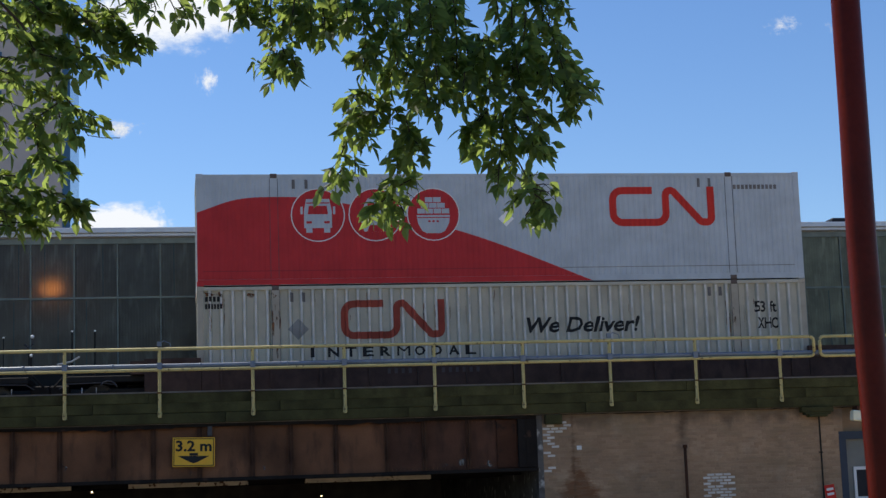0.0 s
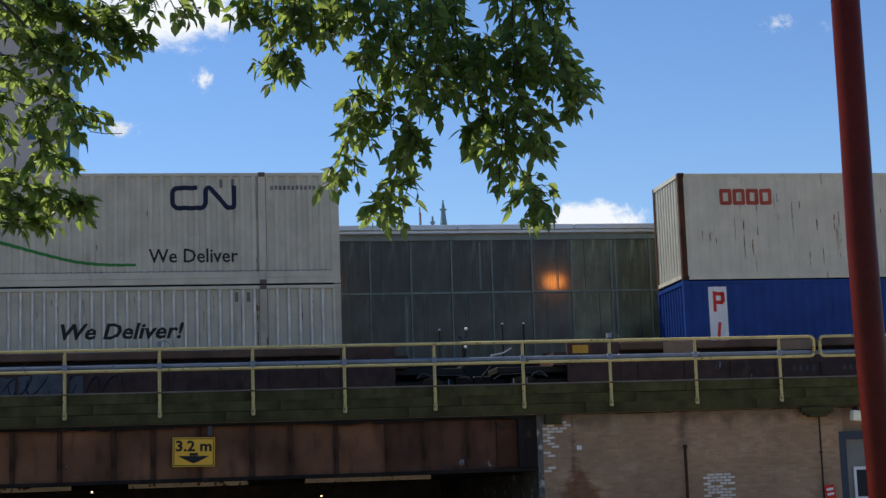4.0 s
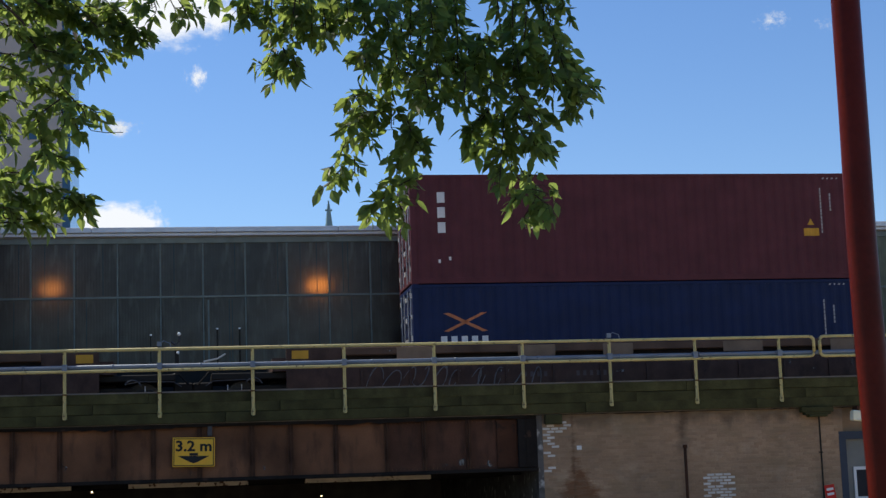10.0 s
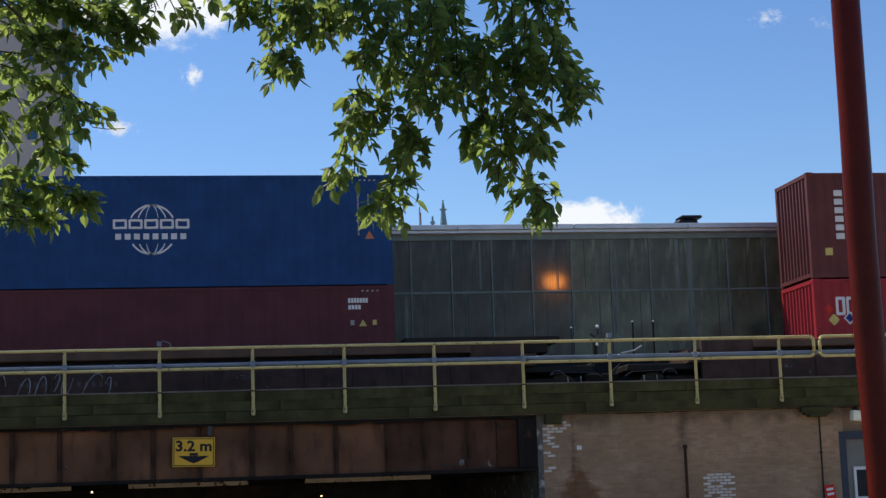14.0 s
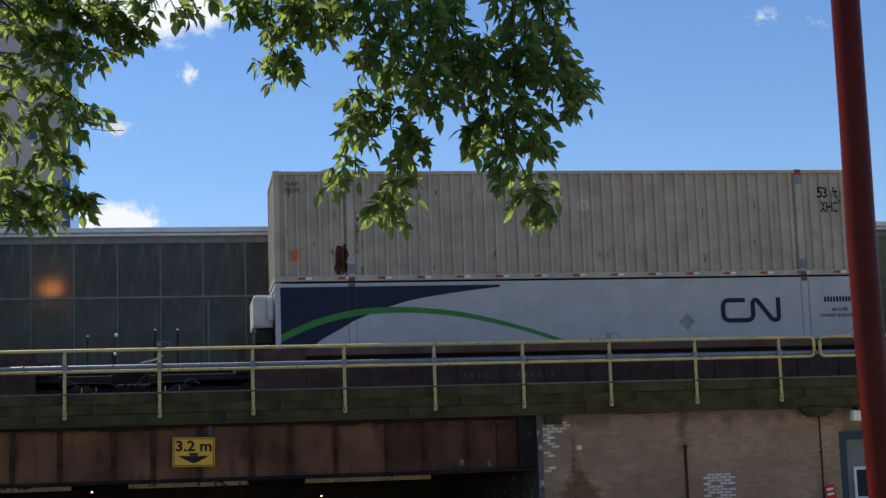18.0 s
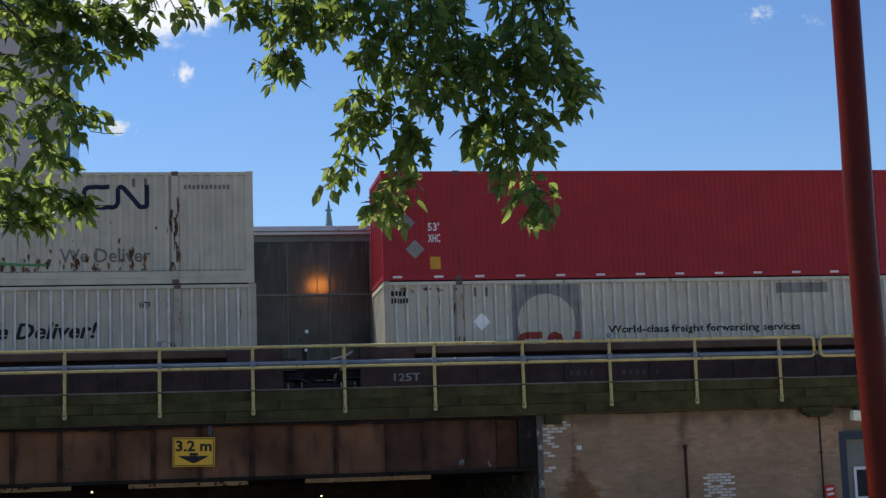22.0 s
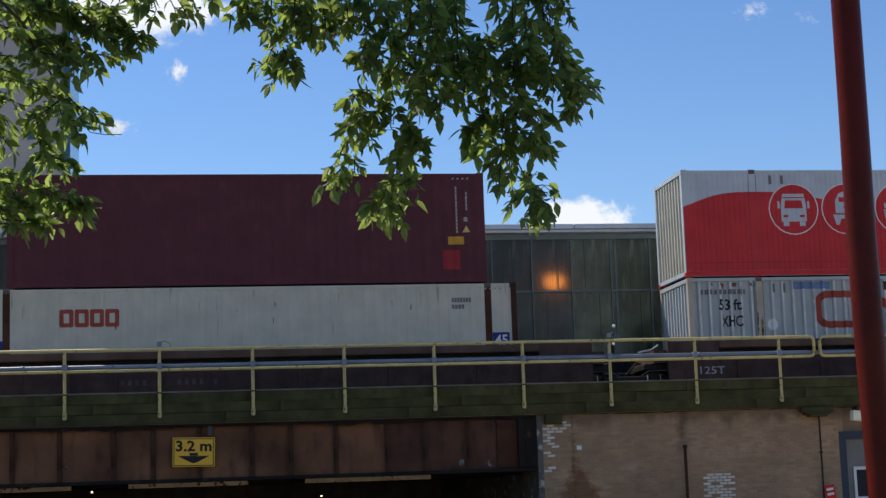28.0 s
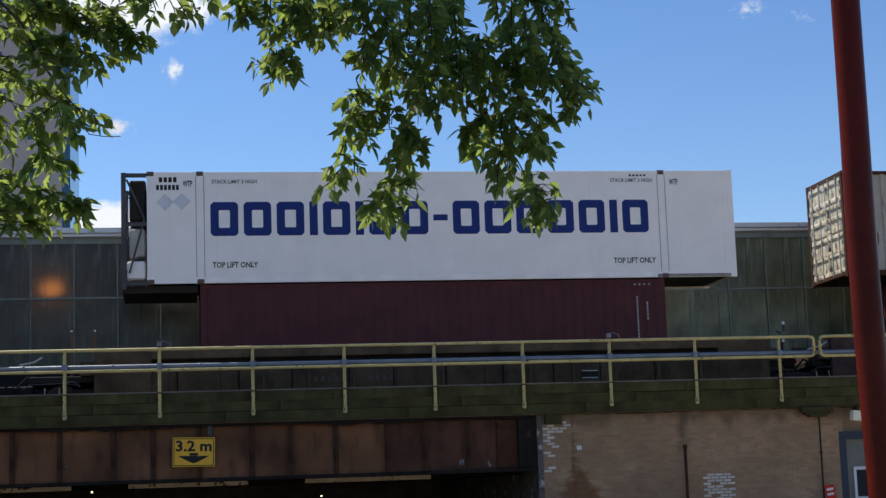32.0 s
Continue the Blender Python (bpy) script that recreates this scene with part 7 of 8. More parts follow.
def leafy_twig(pts, rnd, density, size, verts, faces, tw, stalk=0.035, start=0.0):
    """Compound leaves on short stalks along a drooping twig, one more at its tip."""
    pts = [Vector(p) for p in pts]
    seg = [(b2 - a).length for a, b2 in zip(pts, pts[1:])]
    total = sum(seg)
    tube(tw, pts, [0.0035 - 0.0022 * i / (len(pts) - 1) for i in range(len(pts))], 5, False)
    n = max(2, int(total * density))
    spots = [(total * (start + (1 - start) * (k + rnd.random()) / n), False) for k in range(n)] + [(total, True)]
    for d, tip in spots:
        i = 0
        while i < len(seg) - 1 and d > seg[i]:
            d -= seg[i]
            i += 1
        p = pts[i].lerp(pts[i + 1], min(1, d / seg[i]))
        along = (pts[i + 1] - pts[i]).normalized()
        a = rnd.uniform(0, 2 * math.pi)
        out = along if tip else (along * 0.45 + Vector((math.cos(a), math.sin(a) * 1.1, rnd.uniform(-0.7, 0.55)))).normalized()
        ln = stalk * rnd.uniform(0.4, 1.3)
        q = p + out * ln
        tube(tw, [p, q], 0.0014, 3, False)
        down = (out + Vector((rnd.uniform(-0.45, 0.45), rnd.uniform(-0.45, 0.45), -0.6))).normalized()
        axis = down.cross(Vector((rnd.uniform(-1, 1), rnd.uniform(-1, 1), rnd.uniform(-0.3, 0.5)))).normalized()
        for j in range(rnd.choice((1, 3, 3, 3, 5))):
            turn = Matrix.Rotation(((j + 1) // 2) * (0.7 if j % 2 else -0.7) + rnd.uniform(-0.2, 0.2), 3, axis)
            way = (turn @ down).normalized()
            side = way.cross((axis + Vector((rnd.uniform(-0.6, 0.6), rnd.uniform(-0.6, 0.6), rnd.uniform(-0.4, 0.6)))).normalized()).normalized()
            side = way.cross(side).normalized() if rnd.random() < 0.6 else side
            s = size * rnd.uniform(0.6, 1.2) * (1.1 if j == 0 else 0.9)
            leaflet(verts, faces, q - down * (0.35 * s * ((j + 1) // 2) * rnd.uniform(0.5, 1.0)), way, side, s, s * rnd.uniform(0.42, 0.6), rnd)


SWAY = []


def build_tree():
    tree = thing("maple_tree", pose(-3.4, 5.4, 0), "tall green ash-leaved maple with drooping leafy branches", "tree")
    base = Vector((-3.4, 5.4, 0))
    rnd = random.Random(7)
    bm = bmesh.new()
    tube(bm, [(0, 0, -0.1), (0.03, 0, 0.3), (0.05, 0.02, 1.6), (0.0, 0.05, 3.0), (0.1, 0.05, 4.6), (0.05, 0.1, 6.5), (0.1, 0, 8.4)], [0.32, 0.24, 0.2, 0.18, 0.14, 0.09, 0.03], 12)
    part("trunk", bm, M["bark"], tree, smooth=True)
    limbs = [[(0.05, 0, 3.2), (0.9, 0.5, 4.2), (2.2, 1.2, 4.75), (3.6, 1.55, 4.8), (5.0, 1.6, 4.6)],
             [(0.05, 0, 2.9), (0.9, 0.7, 3.65), (1.8, 1.3, 4.05), (2.5, 1.6, 4.3)],
             [(0.02, 0, 3.6), (-0.9, -0.4, 4.6), (-2.0, -0.9, 5.2)], [(0.08, 0.05, 4.3), (0.7, 0.9, 5.3), (1.4, 1.9, 5.8)],
             [(0.08, 0.05, 4.8), (-0.5, 0.9, 5.9), (-1.2, 1.8, 6.6)], [(0.06, 0.05, 5.4), (0.9, -0.5, 6.5), (1.9, -0.8, 7.1)],
             [(0.05, 0.05, 6.0), (-0.8, -0.6, 7.0), (-1.6, -0.9, 7.4)]]
    for l in limbs:
        bm = bmesh.new()
        tube(bm, l, [0.10 * (1 - 0.75 * i / (len(l) - 1)) for i in range(len(l))], 8)
        part("limb", bm, M["bark"], tree, smooth=True)
    # unseen limb, added so that its leaves shade the drooping twigs
    limbs.append([(0.05, 0, 3.4), (1.2, 1.2, 4.7), (2.6, 2.1, 5.25), (3.4, 2.4, 5.3), (4.2, 2.6, 5.25), (5.0, 2.75, 5.1)])
    bm = bmesh.new()
    tube(bm, limbs[-1], [0.1, 0.08, 0.06, 0.04, 0.025, 0.012], 8)
    part("limb", bm, M["bark"], tree, smooth=True)
    # crown above and around, kept out of the way of the view below it; dense on the last limb to shade the hanging
    # leaves
    verts, faces, tw = [], [], bmesh.new()
    for l in limbs:
        for k in range(170 if l is limbs[-1] else (16 if l in limbs[:2] else 32)):
            i = rnd.randrange(1 if l is not limbs[-1] else 4, len(l))
            p = Vector(l[i - 1]).lerp(Vector(l[i]), rnd.random())
            a, h = rnd.uniform(0, 6.28), rnd.uniform(0.35, 0.95)
            low = 0.25 if p.x > 1.2 else (-0.1 if p.x > 0.4 else -0.7)
            q = p + Vector((h * math.cos(a), h * math.sin(a), rnd.uniform(low, 0.75)))
            if q.x > 1.5 and q.z < 4.75:
                q.z = 4.75 + rnd.random() * 0.4
            if q.x > 5.6 or (q.x > 2.9 and q.y < 1.9):
                continue
            leafy_twig([p, p.lerp(q, 0.5) + Vector((0, 0, 0.12)), q], rnd, 14, 0.10, verts, faces, tw, 0.12, 0.3)
    # more unseen twigs, added to shade the upper left leaves
    for k in range(46):
        p = Vector(limbs[-1][1]).lerp(Vector(limbs[-1][2]), rnd.uniform(0.35, 0.9))
        q = p + Vector((rnd.uniform(-0.7, 0.3), rnd.uniform(0.0, 0.8), rnd.uniform(0.1, 0.6)))
        leafy_twig([p, p.lerp(q, 0.5) + Vector((0, 0, 0.12)), q], rnd, 14, 0.10, verts, faces, tw, 0.12, 0.3)
    me = bpy.data.meshes.new("crown")
    me.from_pydata(verts, [], faces)
    me.materials.append(M["leaf"])
    part("crown", me, None, tree, "loose unseen crown of many small leaves, thickened to cast shade")["kind"] = "stuff"
    part("twigs", tw, M["bark"], tree)["kind"] = "stuff"

    # drooping twigs: x, z of their lines from the branch to the tip, all about 7 m from the eye
    middle = []
    middle.append(((0.48, 3.80), (0.48, 3.65), (0.45, 3.54)))
    middle.append(((0.46, 3.60), (0.40, 3.47), (0.34, 3.42)))
    middle.append(((0.45, 3.52), (0.44, 3.42), (0.41, 3.36)))
    middle.append(((0.47, 3.53), (0.50, 3.45), (0.51, 3.38)))
    middle.append(((0.47, 3.50), (0.47, 3.37)))
    middle.append(((0.49, 3.55), (0.52, 3.47), (0.54, 3.41)))
    middle.append(((0.43, 3.78), (0.42, 3.64), (0.40, 3.59)))
    middle.append(((0.55, 3.80), (0.55, 3.65), (0.56, 3.53)))
    middle.append(((0.60, 3.80), (0.60, 3.62), (0.60, 3.50)))
    middle.append(((0.64, 3.80), (0.65, 3.61), (0.72, 3.52)))
    middle.append(((0.65, 3.77), (0.66, 3.60), (0.63, 3.52)))
    middle.append(((0.53, 3.75), (0.51, 3.62), (0.52, 3.53)))
    middle.append(((0.71, 3.79), (0.72, 3.67), (0.75, 3.57)))
    middle.append(((0.75, 3.79), (0.76, 3.67), (0.74, 3.60)))
    middle.append(((0.69, 3.79), (0.70, 3.69), (0.71, 3.61)))
    middle.append(((0.59, 3.80), (0.57, 3.70), (0.59, 3.60)))
    middle.append(((0.31, 3.81), (0.29, 3.71), (0.22, 3.63)))
    middle.append(((0.32, 3.79), (0.33, 3.68), (0.29, 3.62)))
    middle.append(((0.20, 3.79), (0.18, 3.70)))
    middle.append(((0.36, 3.79), (0.37, 3.66)))
    middle.append(((0.82, 3.79), (0.83, 3.65), (0.82, 3.56)))
    middle.append(((0.86, 3.79), (0.86, 3.71), (0.89, 3.66)))
    middle.append(((0.95, 3.79), (0.93, 3.66), (0.94, 3.57)))
    middle.append(((0.87, 3.60), (0.81, 3.52), (0.73, 3.47)))
    middle.append(((0.83, 3.54), (0.82, 3.46), (0.81, 3.40)))
    middle.append(((0.89, 3.55), (0.87, 3.47), (0.86, 3.42)))
    middle.append(((0.94, 3.50), (0.90, 3.42), (0.88, 3.33)))
    middle.append(((0.97, 3.47), (0.93, 3.40), (0.94, 3.34)))
    middle.append(((0.79, 3.79), (0.78, 3.67), (0.77, 3.60)))
    middle.append(((0.98, 3.80), (0.99, 3.60), (0.96, 3.42), (0.91, 3.27)))
    middle.append(((1.03, 3.80), (1.03, 3.60), (1.01, 3.42), (1.04, 3.30), (1.07, 3.18)))
    middle.append(((1.07, 3.81), (1.07, 3.55), (1.05, 3.35), (1.00, 3.21)))
    middle.append(((1.12, 3.81), (1.13, 3.58), (1.14, 3.37), (1.14, 3.16)))
    middle.append(((1.17, 3.81), (1.17, 3.53), (1.18, 3.37), (1.21, 3.24)))
    middle.append(((1.22, 3.81), (1.23, 3.60), (1.23, 3.43), (1.20, 3.34)))
    middle.append(((1.28, 3.60), (1.28, 3.43), (1.32, 3.30)))
    middle.append(((1.27, 3.81), (1.27, 3.68)))
    middle.append(((1.35, 3.58), (1.34, 3.53), (1.38, 3.45)))
    middle.append(((1.42, 3.81), (1.43, 3.63), (1.44, 3.48), (1.42, 3.35), (1.40, 3.25)))
    middle.append(((1.49, 3.81), (1.48, 3.61), (1.47, 3.43), (1.48, 3.30), (1.46, 3.17)))
    middle.append(((1.55, 3.71), (1.53, 3.55), (1.53, 3.40)))
    middle.append(((1.60, 3.81), (1.62, 3.68), (1.58, 3.53), (1.58, 3.40)))
    middle.append(((1.63, 3.81), (1.66, 3.66), (1.71, 3.57)))
    middle.append(((1.69, 3.81), (1.73, 3.72), (1.75, 3.67)))
    middle.append(((1.65, 3.66), (1.68, 3.53), (1.71, 3.40), (1.75, 3.30), (1.76, 3.19)))
    middle.append(((1.61, 3.53), (1.65, 3.40), (1.65, 3.26)))
    middle.append(((1.68, 3.52), (1.76, 3.44), (1.80, 3.39)))
    middle.append(((1.71, 3.43), (1.78, 3.33), (1.84, 3.23)))
    middle.append(((1.71, 3.40), (1.72, 3.28), (1.70, 3.19)))
    middle.append(((1.58, 3.43), (1.61, 3.35), (1.62, 3.29)))
    middle.append(((1.69, 3.45), (1.81, 3.37), (1.85, 3.33)))
    middle.append(((1.39, 3.50), (1.37, 3.38), (1.34, 3.29)))
    middle.append(((1.55, 3.81), (1.56, 3.74), (1.53, 3.68)))
    middle.append(((0.91, 3.27), (0.81, 3.34), (0.75, 3.31), (0.68, 3.27)))
    middle.append(((0.91, 3.26), (0.83, 3.26), (0.76, 3.20), (0.65, 3.13)))
    middle.append(((0.81, 3.25), (0.76, 3.15), (0.71, 3.11)))
    middle.append(((0.83, 3.25), (0.80, 3.15), (0.77, 3.05)))
    middle.append(((0.86, 3.25), (0.84, 3.16), (0.85, 3.09)))
    middle.append(((0.93, 3.25), (0.93, 3.19), (0.96, 3.14)))
    middle.append(((0.95, 3.27), (0.99, 3.20), (1.03, 3.18)))
    middle.append(((1.00, 3.21), (1.02, 3.15), (1.06, 3.09), (1.07, 3.00)))
    middle.append(((1.04, 3.14), (1.01, 3.07), (1.03, 3.00)))
    middle.append(((0.99, 3.12), (0.94, 3.09), (0.92, 3.04)))
    middle.append(((1.01, 3.14), (0.97, 3.09), (1.00, 3.02)))
    middle.append(((0.77, 3.34), (0.81, 3.27), (0.78, 3.20)))
    middle.append(((1.35, 3.27), (1.30, 3.20), (1.23, 3.13)))
    middle.append(((1.35, 3.25), (1.27, 3.15), (1.25, 3.05)))
    middle.append(((1.35, 3.22), (1.30, 3.10), (1.29, 3.01)))
    middle.append(((1.40, 3.25), (1.37, 3.12), (1.35, 3.02)))
    middle.append(((1.43, 3.25), (1.41, 3.10), (1.39, 2.97)))
    middle.append(((1.46, 3.20), (1.46, 3.07), (1.47, 2.99)))
    middle.append(((1.48, 3.35), (1.52, 3.29), (1.55, 3.30)))
    middle.append(((1.53, 3.28), (1.59, 3.24), (1.67, 3.18)))
    middle.append(((1.55, 3.26), (1.59, 3.21), (1.60, 3.17)))
    middle.append(((1.53, 3.25), (1.56, 3.16), (1.61, 3.11), (1.65, 3.11)))
    middle.append(((1.55, 3.15), (1.58, 3.09), (1.62, 3.03)))
    middle.append(((1.54, 3.17), (1.55, 3.10), (1.57, 3.03)))
    middle.append(((1.45, 3.25), (1.51, 3.12), (1.54, 3.00)))
    middle.append(((1.40, 3.02), (1.39, 2.95), (1.39, 2.89)))
    middle.append(((1.45, 3.04), (1.44, 2.96), (1.45, 2.89)))
    middle.append(((1.37, 3.05), (1.36, 2.99)))
    middle.append(((1.21, 3.50), (1.22, 3.37), (1.22, 3.25)))
    middle.append(((1.26, 3.43), (1.25, 3.32), (1.26, 3.22)))
    middle.append(((1.33, 3.60), (1.32, 3.45), (1.33, 3.33)))
    middle.append(((1.38, 3.60), (1.37, 3.53), (1.38, 3.43)))
    middle.append(((1.19, 3.60), (1.20, 3.48), (1.18, 3.37)))
    middle.append(((1.50, 3.50), (1.51, 3.38), (1.52, 3.33)))
    middle.append(((1.08, 3.45), (1.09, 3.32), (1.11, 3.22)))
    middle.append(((0.94, 3.60), (0.96, 3.50), (0.95, 3.42)))
    middle.append(((1.72, 3.61), (1.70, 3.51), (1.73, 3.42)))
    middle.append(((1.15, 3.81), (1.15, 3.65), (1.16, 3.55)))
    middle.append(((1.30, 3.53), (1.30, 3.40), (1.28, 3.30)))
    middle.append(((1.55, 3.61), (1.56, 3.48), (1.57, 3.38)))
    middle.append(((1.64, 3.53), (1.62, 3.43), (1.61, 3.34)))
    middle.append(((1.38, 3.38), (1.36, 3.27), (1.38, 3.17)))
    low_left = []
    low_left.append(((0.96, 3.08), (0.95, 2.95), (0.92, 2.85), (0.94, 2.73)))
    low_left.append(((0.94, 2.93), (0.87, 2.85), (0.79, 2.82)))
    low_left.append(((0.93, 2.89), (0.84, 2.81), (0.81, 2.78)))
    low_left.append(((0.96, 2.93), (1.02, 2.96), (1.04, 2.89)))
    low_left.append(((0.99, 2.90), (1.05, 2.86)))
    low_left.append(((0.94, 2.88), (0.97, 2.82), (0.98, 2.75)))
    low_left.append(((0.92, 2.87), (0.90, 2.79), (0.91, 2.74)))
    low_left.append(((0.93, 2.95), (0.88, 2.92)))
    low_left.append(((0.94, 2.94), (0.91, 2.89), (0.86, 2.85)))
    low_left.append(((0.73, 3.11), (0.70, 3.04), (0.67, 3.01)))
    low_left.append(((0.77, 3.05), (0.77, 2.99), (0.79, 2.95)))
    low_left.append(((0.73, 3.03), (0.71, 2.95), (0.71, 2.90)))
    low_left.append(((0.71, 3.00), (0.66, 2.94), (0.61, 2.90)))
    low_left.append(((0.70, 2.98), (0.73, 2.93)))
    low_right = []
    low_right.append(((1.48, 3.04), (1.53, 2.95), (1.55, 2.85), (1.55, 2.74)))
    low_right.append(((1.53, 2.97), (1.60, 2.98)))
    low_right.append(((1.54, 2.91), (1.61, 2.90), (1.65, 2.85)))
    low_right.append(((1.55, 2.89), (1.61, 2.84), (1.62, 2.79)))
    low_right.append(((1.52, 2.91), (1.47, 2.87), (1.44, 2.82)))
    low_right.append(((1.55, 2.86), (1.51, 2.80), (1.51, 2.76)))
    low_right.append(((1.54, 2.92), (1.59, 2.93), (1.64, 2.89)))
    low_right.append(((1.55, 2.84), (1.58, 2.80), (1.57, 2.76)))
    left_top = []
    left_top.append(((-0.75, 3.68), (-0.52, 3.66), (-0.31, 3.64), (-0.16, 3.59), (-0.04, 3.50)))
    left_top.append(((-0.75, 3.75), (-0.47, 3.71), (-0.24, 3.66), (-0.15, 3.56), (-0.12, 3.45)))
    left_top.append(((-0.43, 3.63), (-0.29, 3.59), (-0.21, 3.51), (-0.20, 3.42)))
    left_top.append(((-0.75, 3.58), (-0.57, 3.56), (-0.40, 3.54), (-0.32, 3.45), (-0.28, 3.39)))
    left_top.append(((-0.57, 3.51), (-0.40, 3.46), (-0.33, 3.36)))
    left_top.append(((-0.75, 3.49), (-0.59, 3.46), (-0.45, 3.41), (-0.38, 3.32)))
    left_top.append(((-0.75, 3.39), (-0.61, 3.37), (-0.50, 3.32), (-0.45, 3.26)))
    left_top.append(((-0.71, 3.73), (-0.59, 3.66), (-0.52, 3.56), (-0.54, 3.46)))
    left_top.append(((-0.47, 3.76), (-0.38, 3.68), (-0.31, 3.59), (-0.25, 3.51)))
    left_top.append(((-0.61, 3.76), (-0.54, 3.68), (-0.45, 3.59)))
    left_top.append(((-0.75, 3.32), (-0.66, 3.29), (-0.63, 3.23)))
    left_top.append(((-0.43, 3.51), (-0.28, 3.49), (-0.22, 3.46)))
    left_top.append(((-0.36, 3.76), (-0.27, 3.71), (-0.20, 3.63), (-0.18, 3.54)))
    left_top.append(((-0.75, 3.44), (-0.66, 3.41), (-0.61, 3.34)))
    left_top.append(((-0.64, 3.63), (-0.57, 3.51), (-0.47, 3.44)))
    left_top.append(((-0.24, 3.79), (-0.17, 3.75), (-0.15, 3.68)))
    left_top.append(((-0.57, 3.78), (-0.50, 3.73), (-0.43, 3.66), (-0.36, 3.56)))
    left_top.append(((-0.75, 3.63), (-0.66, 3.60), (-0.61, 3.52)))
    left_low = []
    left_low.append(((-0.57, 3.37), (-0.47, 3.32), (-0.38, 3.24), (-0.32, 3.23), (-0.28, 3.17)))
    left_low.append(((-0.37, 3.26), (-0.32, 3.23), (-0.28, 3.22)))
    left_low.append(((-0.47, 3.29), (-0.53, 3.24), (-0.58, 3.20), (-0.62, 3.15)))
    left_low.append(((-0.47, 3.27), (-0.45, 3.20), (-0.49, 3.08)))
    left_low.append(((-0.43, 3.24), (-0.40, 3.16), (-0.36, 3.10)))
    left_low.append(((-0.45, 3.24), (-0.43, 3.15), (-0.46, 3.10)))
    left_low.append(((-0.57, 3.24), (-0.55, 3.15), (-0.55, 3.05), (-0.60, 3.01)))
    left_low.append(((-0.54, 3.06), (-0.50, 3.03), (-0.51, 2.98)))
    left_low.append(((-0.51, 3.06), (-0.46, 3.02), (-0.44, 2.94)))
    left_low.append(((-0.50, 3.05), (-0.44, 3.03), (-0.41, 3.00)))
    left_low.append(((-0.75, 3.24), (-0.68, 3.20), (-0.65, 3.14)))
    left_low.append(((-0.75, 3.22), (-0.69, 3.12), (-0.65, 3.06)))
    left_low.append(((-0.75, 3.12), (-0.70, 3.05)))
    left_low.append(((-0.77, 2.96), (-0.63, 2.93), (-0.52, 2.89), (-0.42, 2.85), (-0.33, 2.76)))
    left_low.append(((-0.75, 2.98), (-0.61, 2.98), (-0.56, 2.95)))
    left_low.append(((-0.75, 2.89), (-0.61, 2.86), (-0.50, 2.84), (-0.40, 2.81), (-0.35, 2.77)))
    left_low.append(((-0.75, 2.82), (-0.63, 2.80), (-0.52, 2.78), (-0.42, 2.71)))
    left_low.append(((-0.75, 2.77), (-0.66, 2.77), (-0.61, 2.71)))
    left_low.append(((-0.70, 2.79), (-0.56, 2.78), (-0.52, 2.72)))
    left_low.append(((-0.56, 2.92), (-0.45, 2.90), (-0.38, 2.85), (-0.35, 2.82)))
    left_low.append(((-0.75, 2.91), (-0.68, 2.92), (-0.65, 2.86)))
    left_low.append(((-0.66, 2.90), (-0.56, 2.86), (-0.53, 2.80)))
    left_low.append(((-0.75, 2.84), (-0.68, 2.83), (-0.66, 2.74)))
    top_sprig = []
    top_sprig.append(((-0.03, 3.80), (0.02, 3.70), (0.02, 3.62)))
    top_sprig.append(((-0.00, 3.79), (0.06, 3.69), (0.08, 3.63)))
    top_sprig.append(((0.09, 3.80), (0.10, 3.71), (0.12, 3.67)))
    top_sprig.append(((-0.09, 3.80), (-0.06, 3.69), (-0.08, 3.62)))
    top_sprig.append(((-0.16, 3.80), (-0.15, 3.72), (-0.15, 3.67)))
    top_sprig.append(((0.17, 3.80), (0.18, 3.70)))
    groups = (("middle", (1.1, 7.0, 4.35), middle, 62), ("low_left", (1.0, 7.0, 3.25), low_left, 46), ("low_right", (1.36, 7.0, 3.32), low_right, 50),
              ("left_top", (-1.2, 7.0, 3.85), left_top, 60), ("left_low", (-1.2, 7.0, 3.65), left_low, 54), ("top_sprig", (-0.1, 7.0, 4.1), top_sprig, 40))
    for nm, hinge, twigs, thick in groups:
        hinge = Vector(hinge)
        verts, faces, tw = [], [], bmesh.new()
        for line in twigs:
            y = 7.0 + rnd.uniform(-0.2, 0.2)
            k = y / 7.0
            pts = [Vector((x * k, y + rnd.uniform(-0.03, 0.03), 1.6 + (z - 1.6) * k)) - hinge for x, z in line]
            back = pts[-2] - pts[-1]
            pts[-1] += back.normalized() * min(0.10, 0.7 * back.length)
            leafy_twig(pts, rnd, thick * 1.25, 0.066, verts, faces, tw)
        for line in twigs:
            x, z = line[0]
            if z > 3.88 or x < -0.66:
                tube(tw, [Vector((x, 7.0, z)) - hinge, Vector((x * 0.5 + hinge.x * 0.5, 7.0, 0.5 * z + 0.5 * hinge.z + 0.05)) - hinge, Vector((0, 0, 0))], 0.004, 5, False)
        if nm == "left_low":
            line = ((-0.77, 3.78), (-0.61, 3.61), (-0.54, 3.46), (-0.45, 3.32), (-0.37, 3.23), (-0.35, 3.15))
            tube(tw, [Vector((x, 6.95, z)) - hinge for x, z in line], [0.007, 0.006, 0.005, 0.004, 0.003, 0.002], 6, False)
            tube(tw, [Vector((x, 6.95, z)) - hinge for x, z in ((-0.36, 3.17), (-0.34, 3.14), (-0.28, 3.13), (-0.21, 3.13))], 0.0018, 5, False)
        me = bpy.data.meshes.new("foliage")
        me.from_pydata(verts, [], faces)
        me.materials.append(M["leaf"])
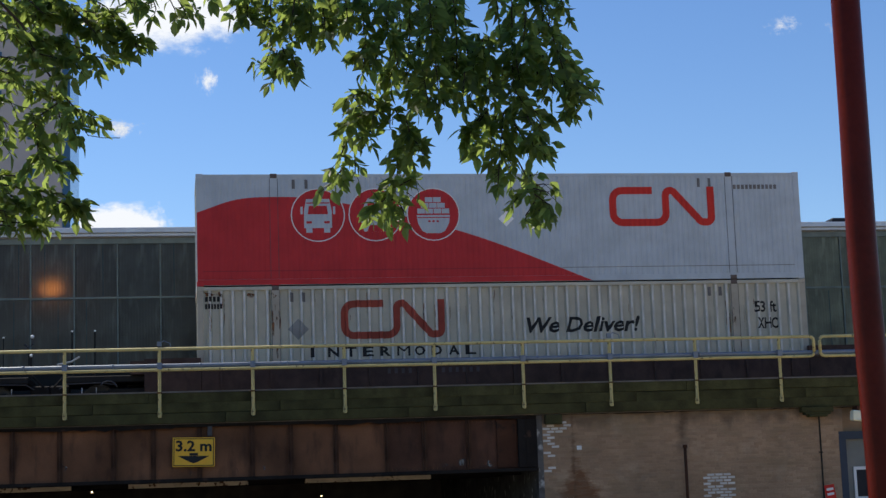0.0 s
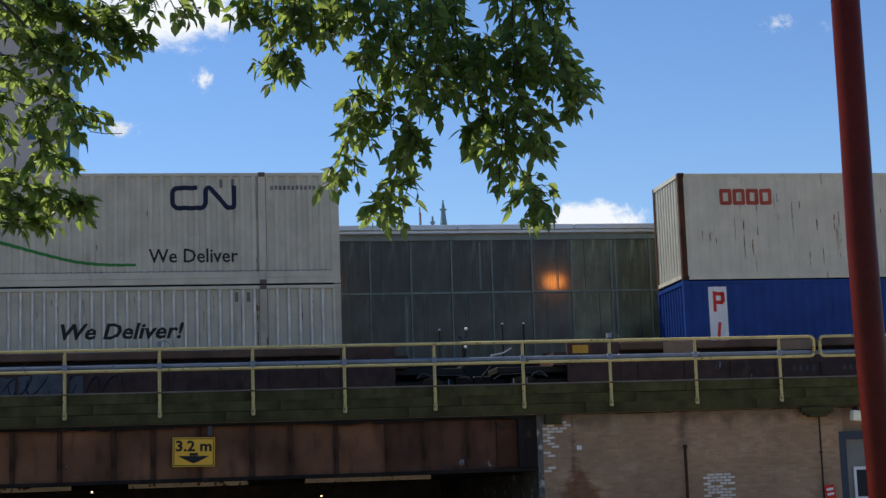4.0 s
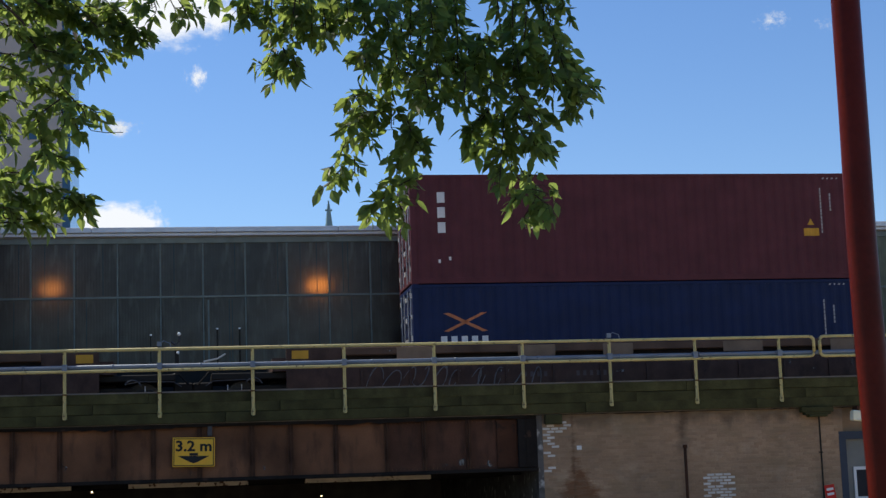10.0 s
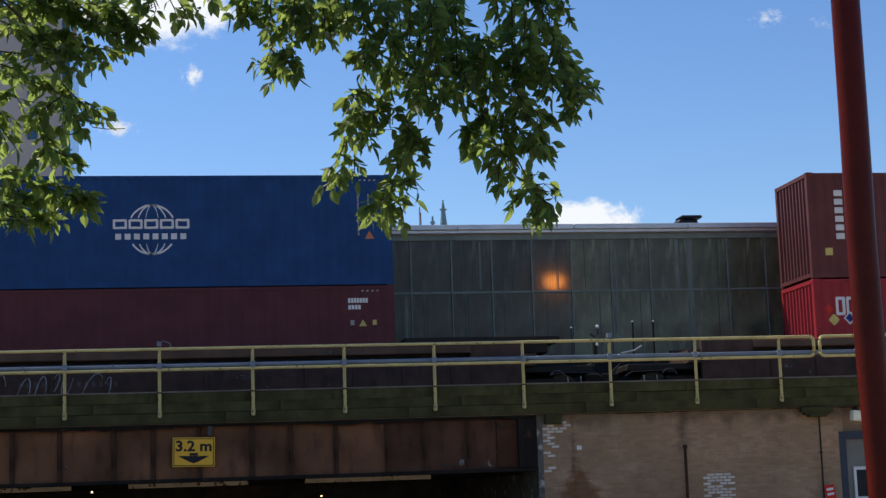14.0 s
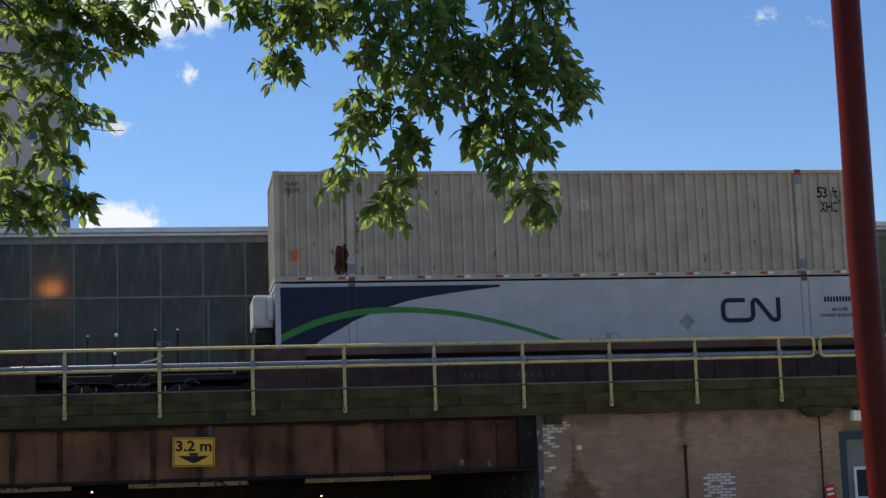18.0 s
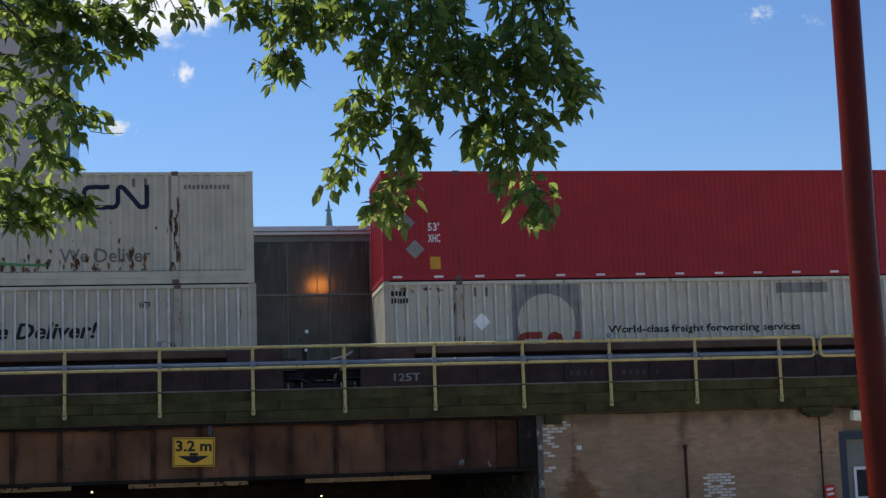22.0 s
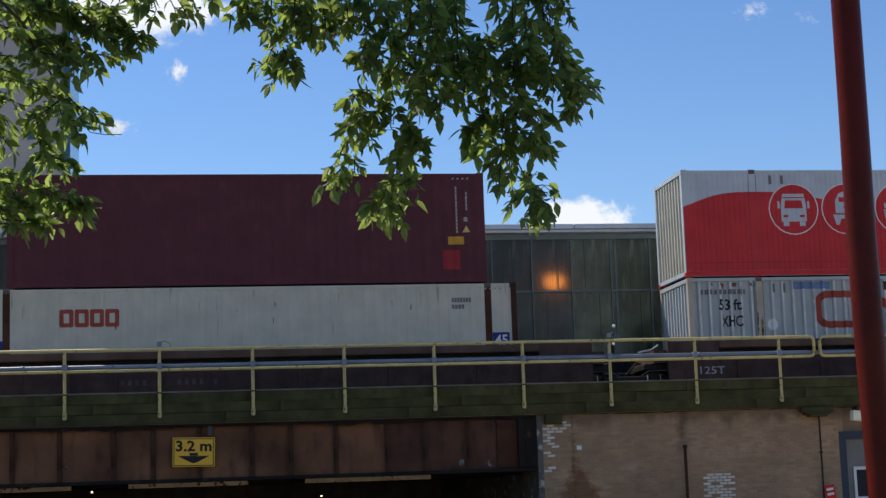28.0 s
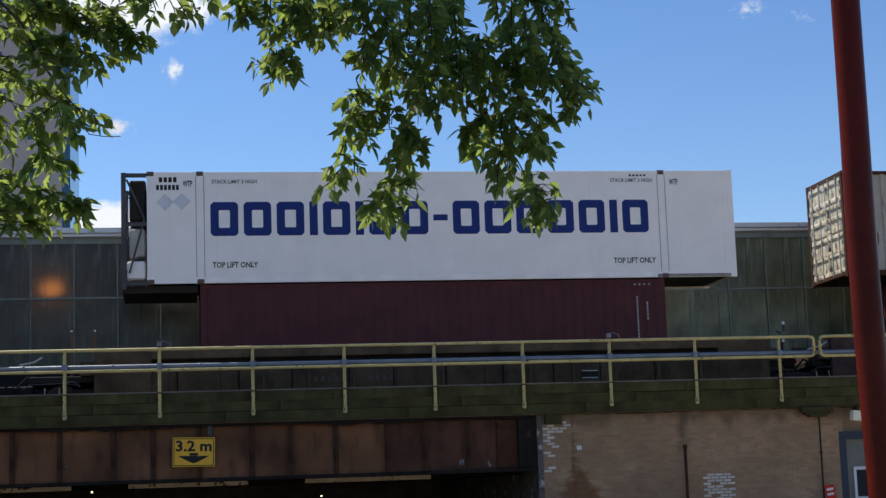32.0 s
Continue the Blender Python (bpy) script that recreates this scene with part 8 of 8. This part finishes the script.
        br = part("drooping_branch", tw, M["bark"], tree, "thin drooping branch with hanging leaves")
        br.location = hinge - base
        br["kind"] = "stuff"
        part("foliage", me, None, br)["kind"] = "stuff"
        SWAY.append((nm, br, hinge - base))


# ---------------------------------------------------------------- build
build_ground()
build_banks()
build_bridge()
build_handrail()
build_sign()
build_underpass()
build_abutment_face()
build_shed()
build_distance()
build_clouds()
stacks()
cars()
build_pole()
build_tree()


def brick_face():
    """The abutment's bricks, 0.21 by 0.062 m, in running bond; the upper courses are singly laid parts."""
    wall = bpy.data.objects["abutment_wall_east"]
    bm = bmesh.new()
    chamfer_box(bm, -0.104, 0.104, -0.02, 0.06, -0.0352, 0.0352, 0.003)
    me = {"brick": mesh_of("brick", bm.copy(), M["brick"])}
    flake = bmesh.new()
    chamfer_box(flake, -0.1, 0.085, -0.0205, 0.06, -0.028, 0.025, 0.004)
    me["brick_white"] = mesh_of("brick", flake, M["brick_white"])
    bm.free()
    rnd = random.Random(4)
    rest = bmesh.new()
    count = 0
    for j in range(45):
        z = 3.49 - 0.0735 * j
        for i in range(37):
            x = 9.03 + 0.212 * i + (0.106 if j % 2 else 0)
            if x > 16.6:
                continue
            y = 40.545 + rnd.uniform(-0.003, 0.003)
            edge = 9.15 + max(0, 0.36 - abs(z - 3.2) * (0.5 if z > 3.2 else 0.75)) + rnd.uniform(-0.1, 0.12)
            kind = "brick"
            if (x < edge and 2.1 < z < 3.45 and rnd.random() < 0.68) or (12.98 < x < 13.78 and 1.3 < z < 1.99):
                kind = "brick_white" if rnd.random() < (0.95 if x < 11 else 0.8) else "brick"
            if kind != "brick" and z > 1.2 or (count < 240 and z > 3.0):
                if kind == "brick":
                    count += 1
                o = new("brick", me[kind])
                o.parent = wall
                o.location = (x, y, z)
            else:
                chamfer_box(rest, x - 0.104, x + 0.104, y - 0.02, y + 0.05, z - 0.0352, z + 0.0352, 0.003)
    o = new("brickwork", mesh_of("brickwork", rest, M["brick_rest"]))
    o.parent = wall
    o["kind"] = "stuff"


brick_face()


# ---------------------------------------------------------------- what moves
def travelled(t):
    """Metres the train has gone by t; the slack runs in once, and it gains a little speed towards the end."""
    keys = [(0, 9.035), (8, 9.015), (13, 9.025), (18.5, 9.062), (25, 9.08), (32, 9.093)]
    s = 0.0
    for (a, va), (b2, vb) in zip(keys, keys[1:]):
        if t <= a:
            break
        e = min(t, b2)
        ve = va + (vb - va) * (e - a) / (b2 - a)
        s += (va + ve) / 2 * (e - a)
    k = min(max((t - 14.5) / 2.0, 0.0), 1.0)
    return s - 0.31 * k * k * (3 - 2 * k)


def motions():
    for ob, x, z in TRAIN:
        walk(ob, [(t, pose(x - travelled(t), TRACK_Y, z)) for t in (0, 4, 8, 12, 14, 14.5, 15, 15.5, 16, 16.5, 17, 20, 24, 28, 32)])
    # wheels roll: one wheelset of each place in the truck is keyed, the rest share its keys
    first = {}
    for w, s in WHEELS:
        if s not in first:
            first[s] = w
            rows = []
            for k in range(0, 961, 2):
                t = k / 30
                rows.append((t, pose(s, 0, 0.42) @ Matrix.Rotation(-travelled(t) / 0.42, 4, "Y")))
            walk(w, rows)
        else:
            src = first[s]
            w.rotation_mode = "QUATERNION"
            w.animation_data_create()
            w.animation_data.action = src.animation_data.action
            w.animation_data.action_slot = src.animation_data.action_slot
    # leaves sway in a light wind
    times = [0.5 * k for k in range(65)]
    gust = through_points([(0, 0.0), (3, 0.35), (6, 0.5), (9, 0.7), (11, 0.9), (13, 1.35), (16.5, 1.3), (18.4, 0.9), (19, 0.6), (21, 0.65), (23, 0.75), (25, 0.5), (28, 0.4), (30, 0.3), (32, 0.15)])
    size = {"middle": (0.25, 0.35), "low_left": (0.5, 1.1), "low_right": (0.4, 1.0), "left_top": (1.0, 0.25), "left_low": (0.9, 0.4), "top_sprig": (0.4, 0.4)}
    for i, (nm, br, at) in enumerate(SWAY):
        a, b2 = size[nm]
        rows = []
        for t in times:
            rx = 0.5 * b2 * math.sin(1.7 * t + i)
            ry = -1.7 * a * gust(t) - 0.55 * b2 * math.sin(2.3 * t + 1.3 * i) if nm.startswith("left") else -0.5 * a * gust(t) - 0.55 * b2 * math.sin(2.1 * t + 1.3 * i)
            rows.append((t, pose(at.x, at.y, at.z, rx, ry, 0.4 * b2 * math.sin(1.1 * t + 2 * i))))
        walk(br, rows)
    for o, x, z, dx, dz in CLOUDS:
        walk(o, [(t, pose(x + dx * t / 32, 1500, z + dz * t / 32)) for t in (0, 16, 32)])


motions()
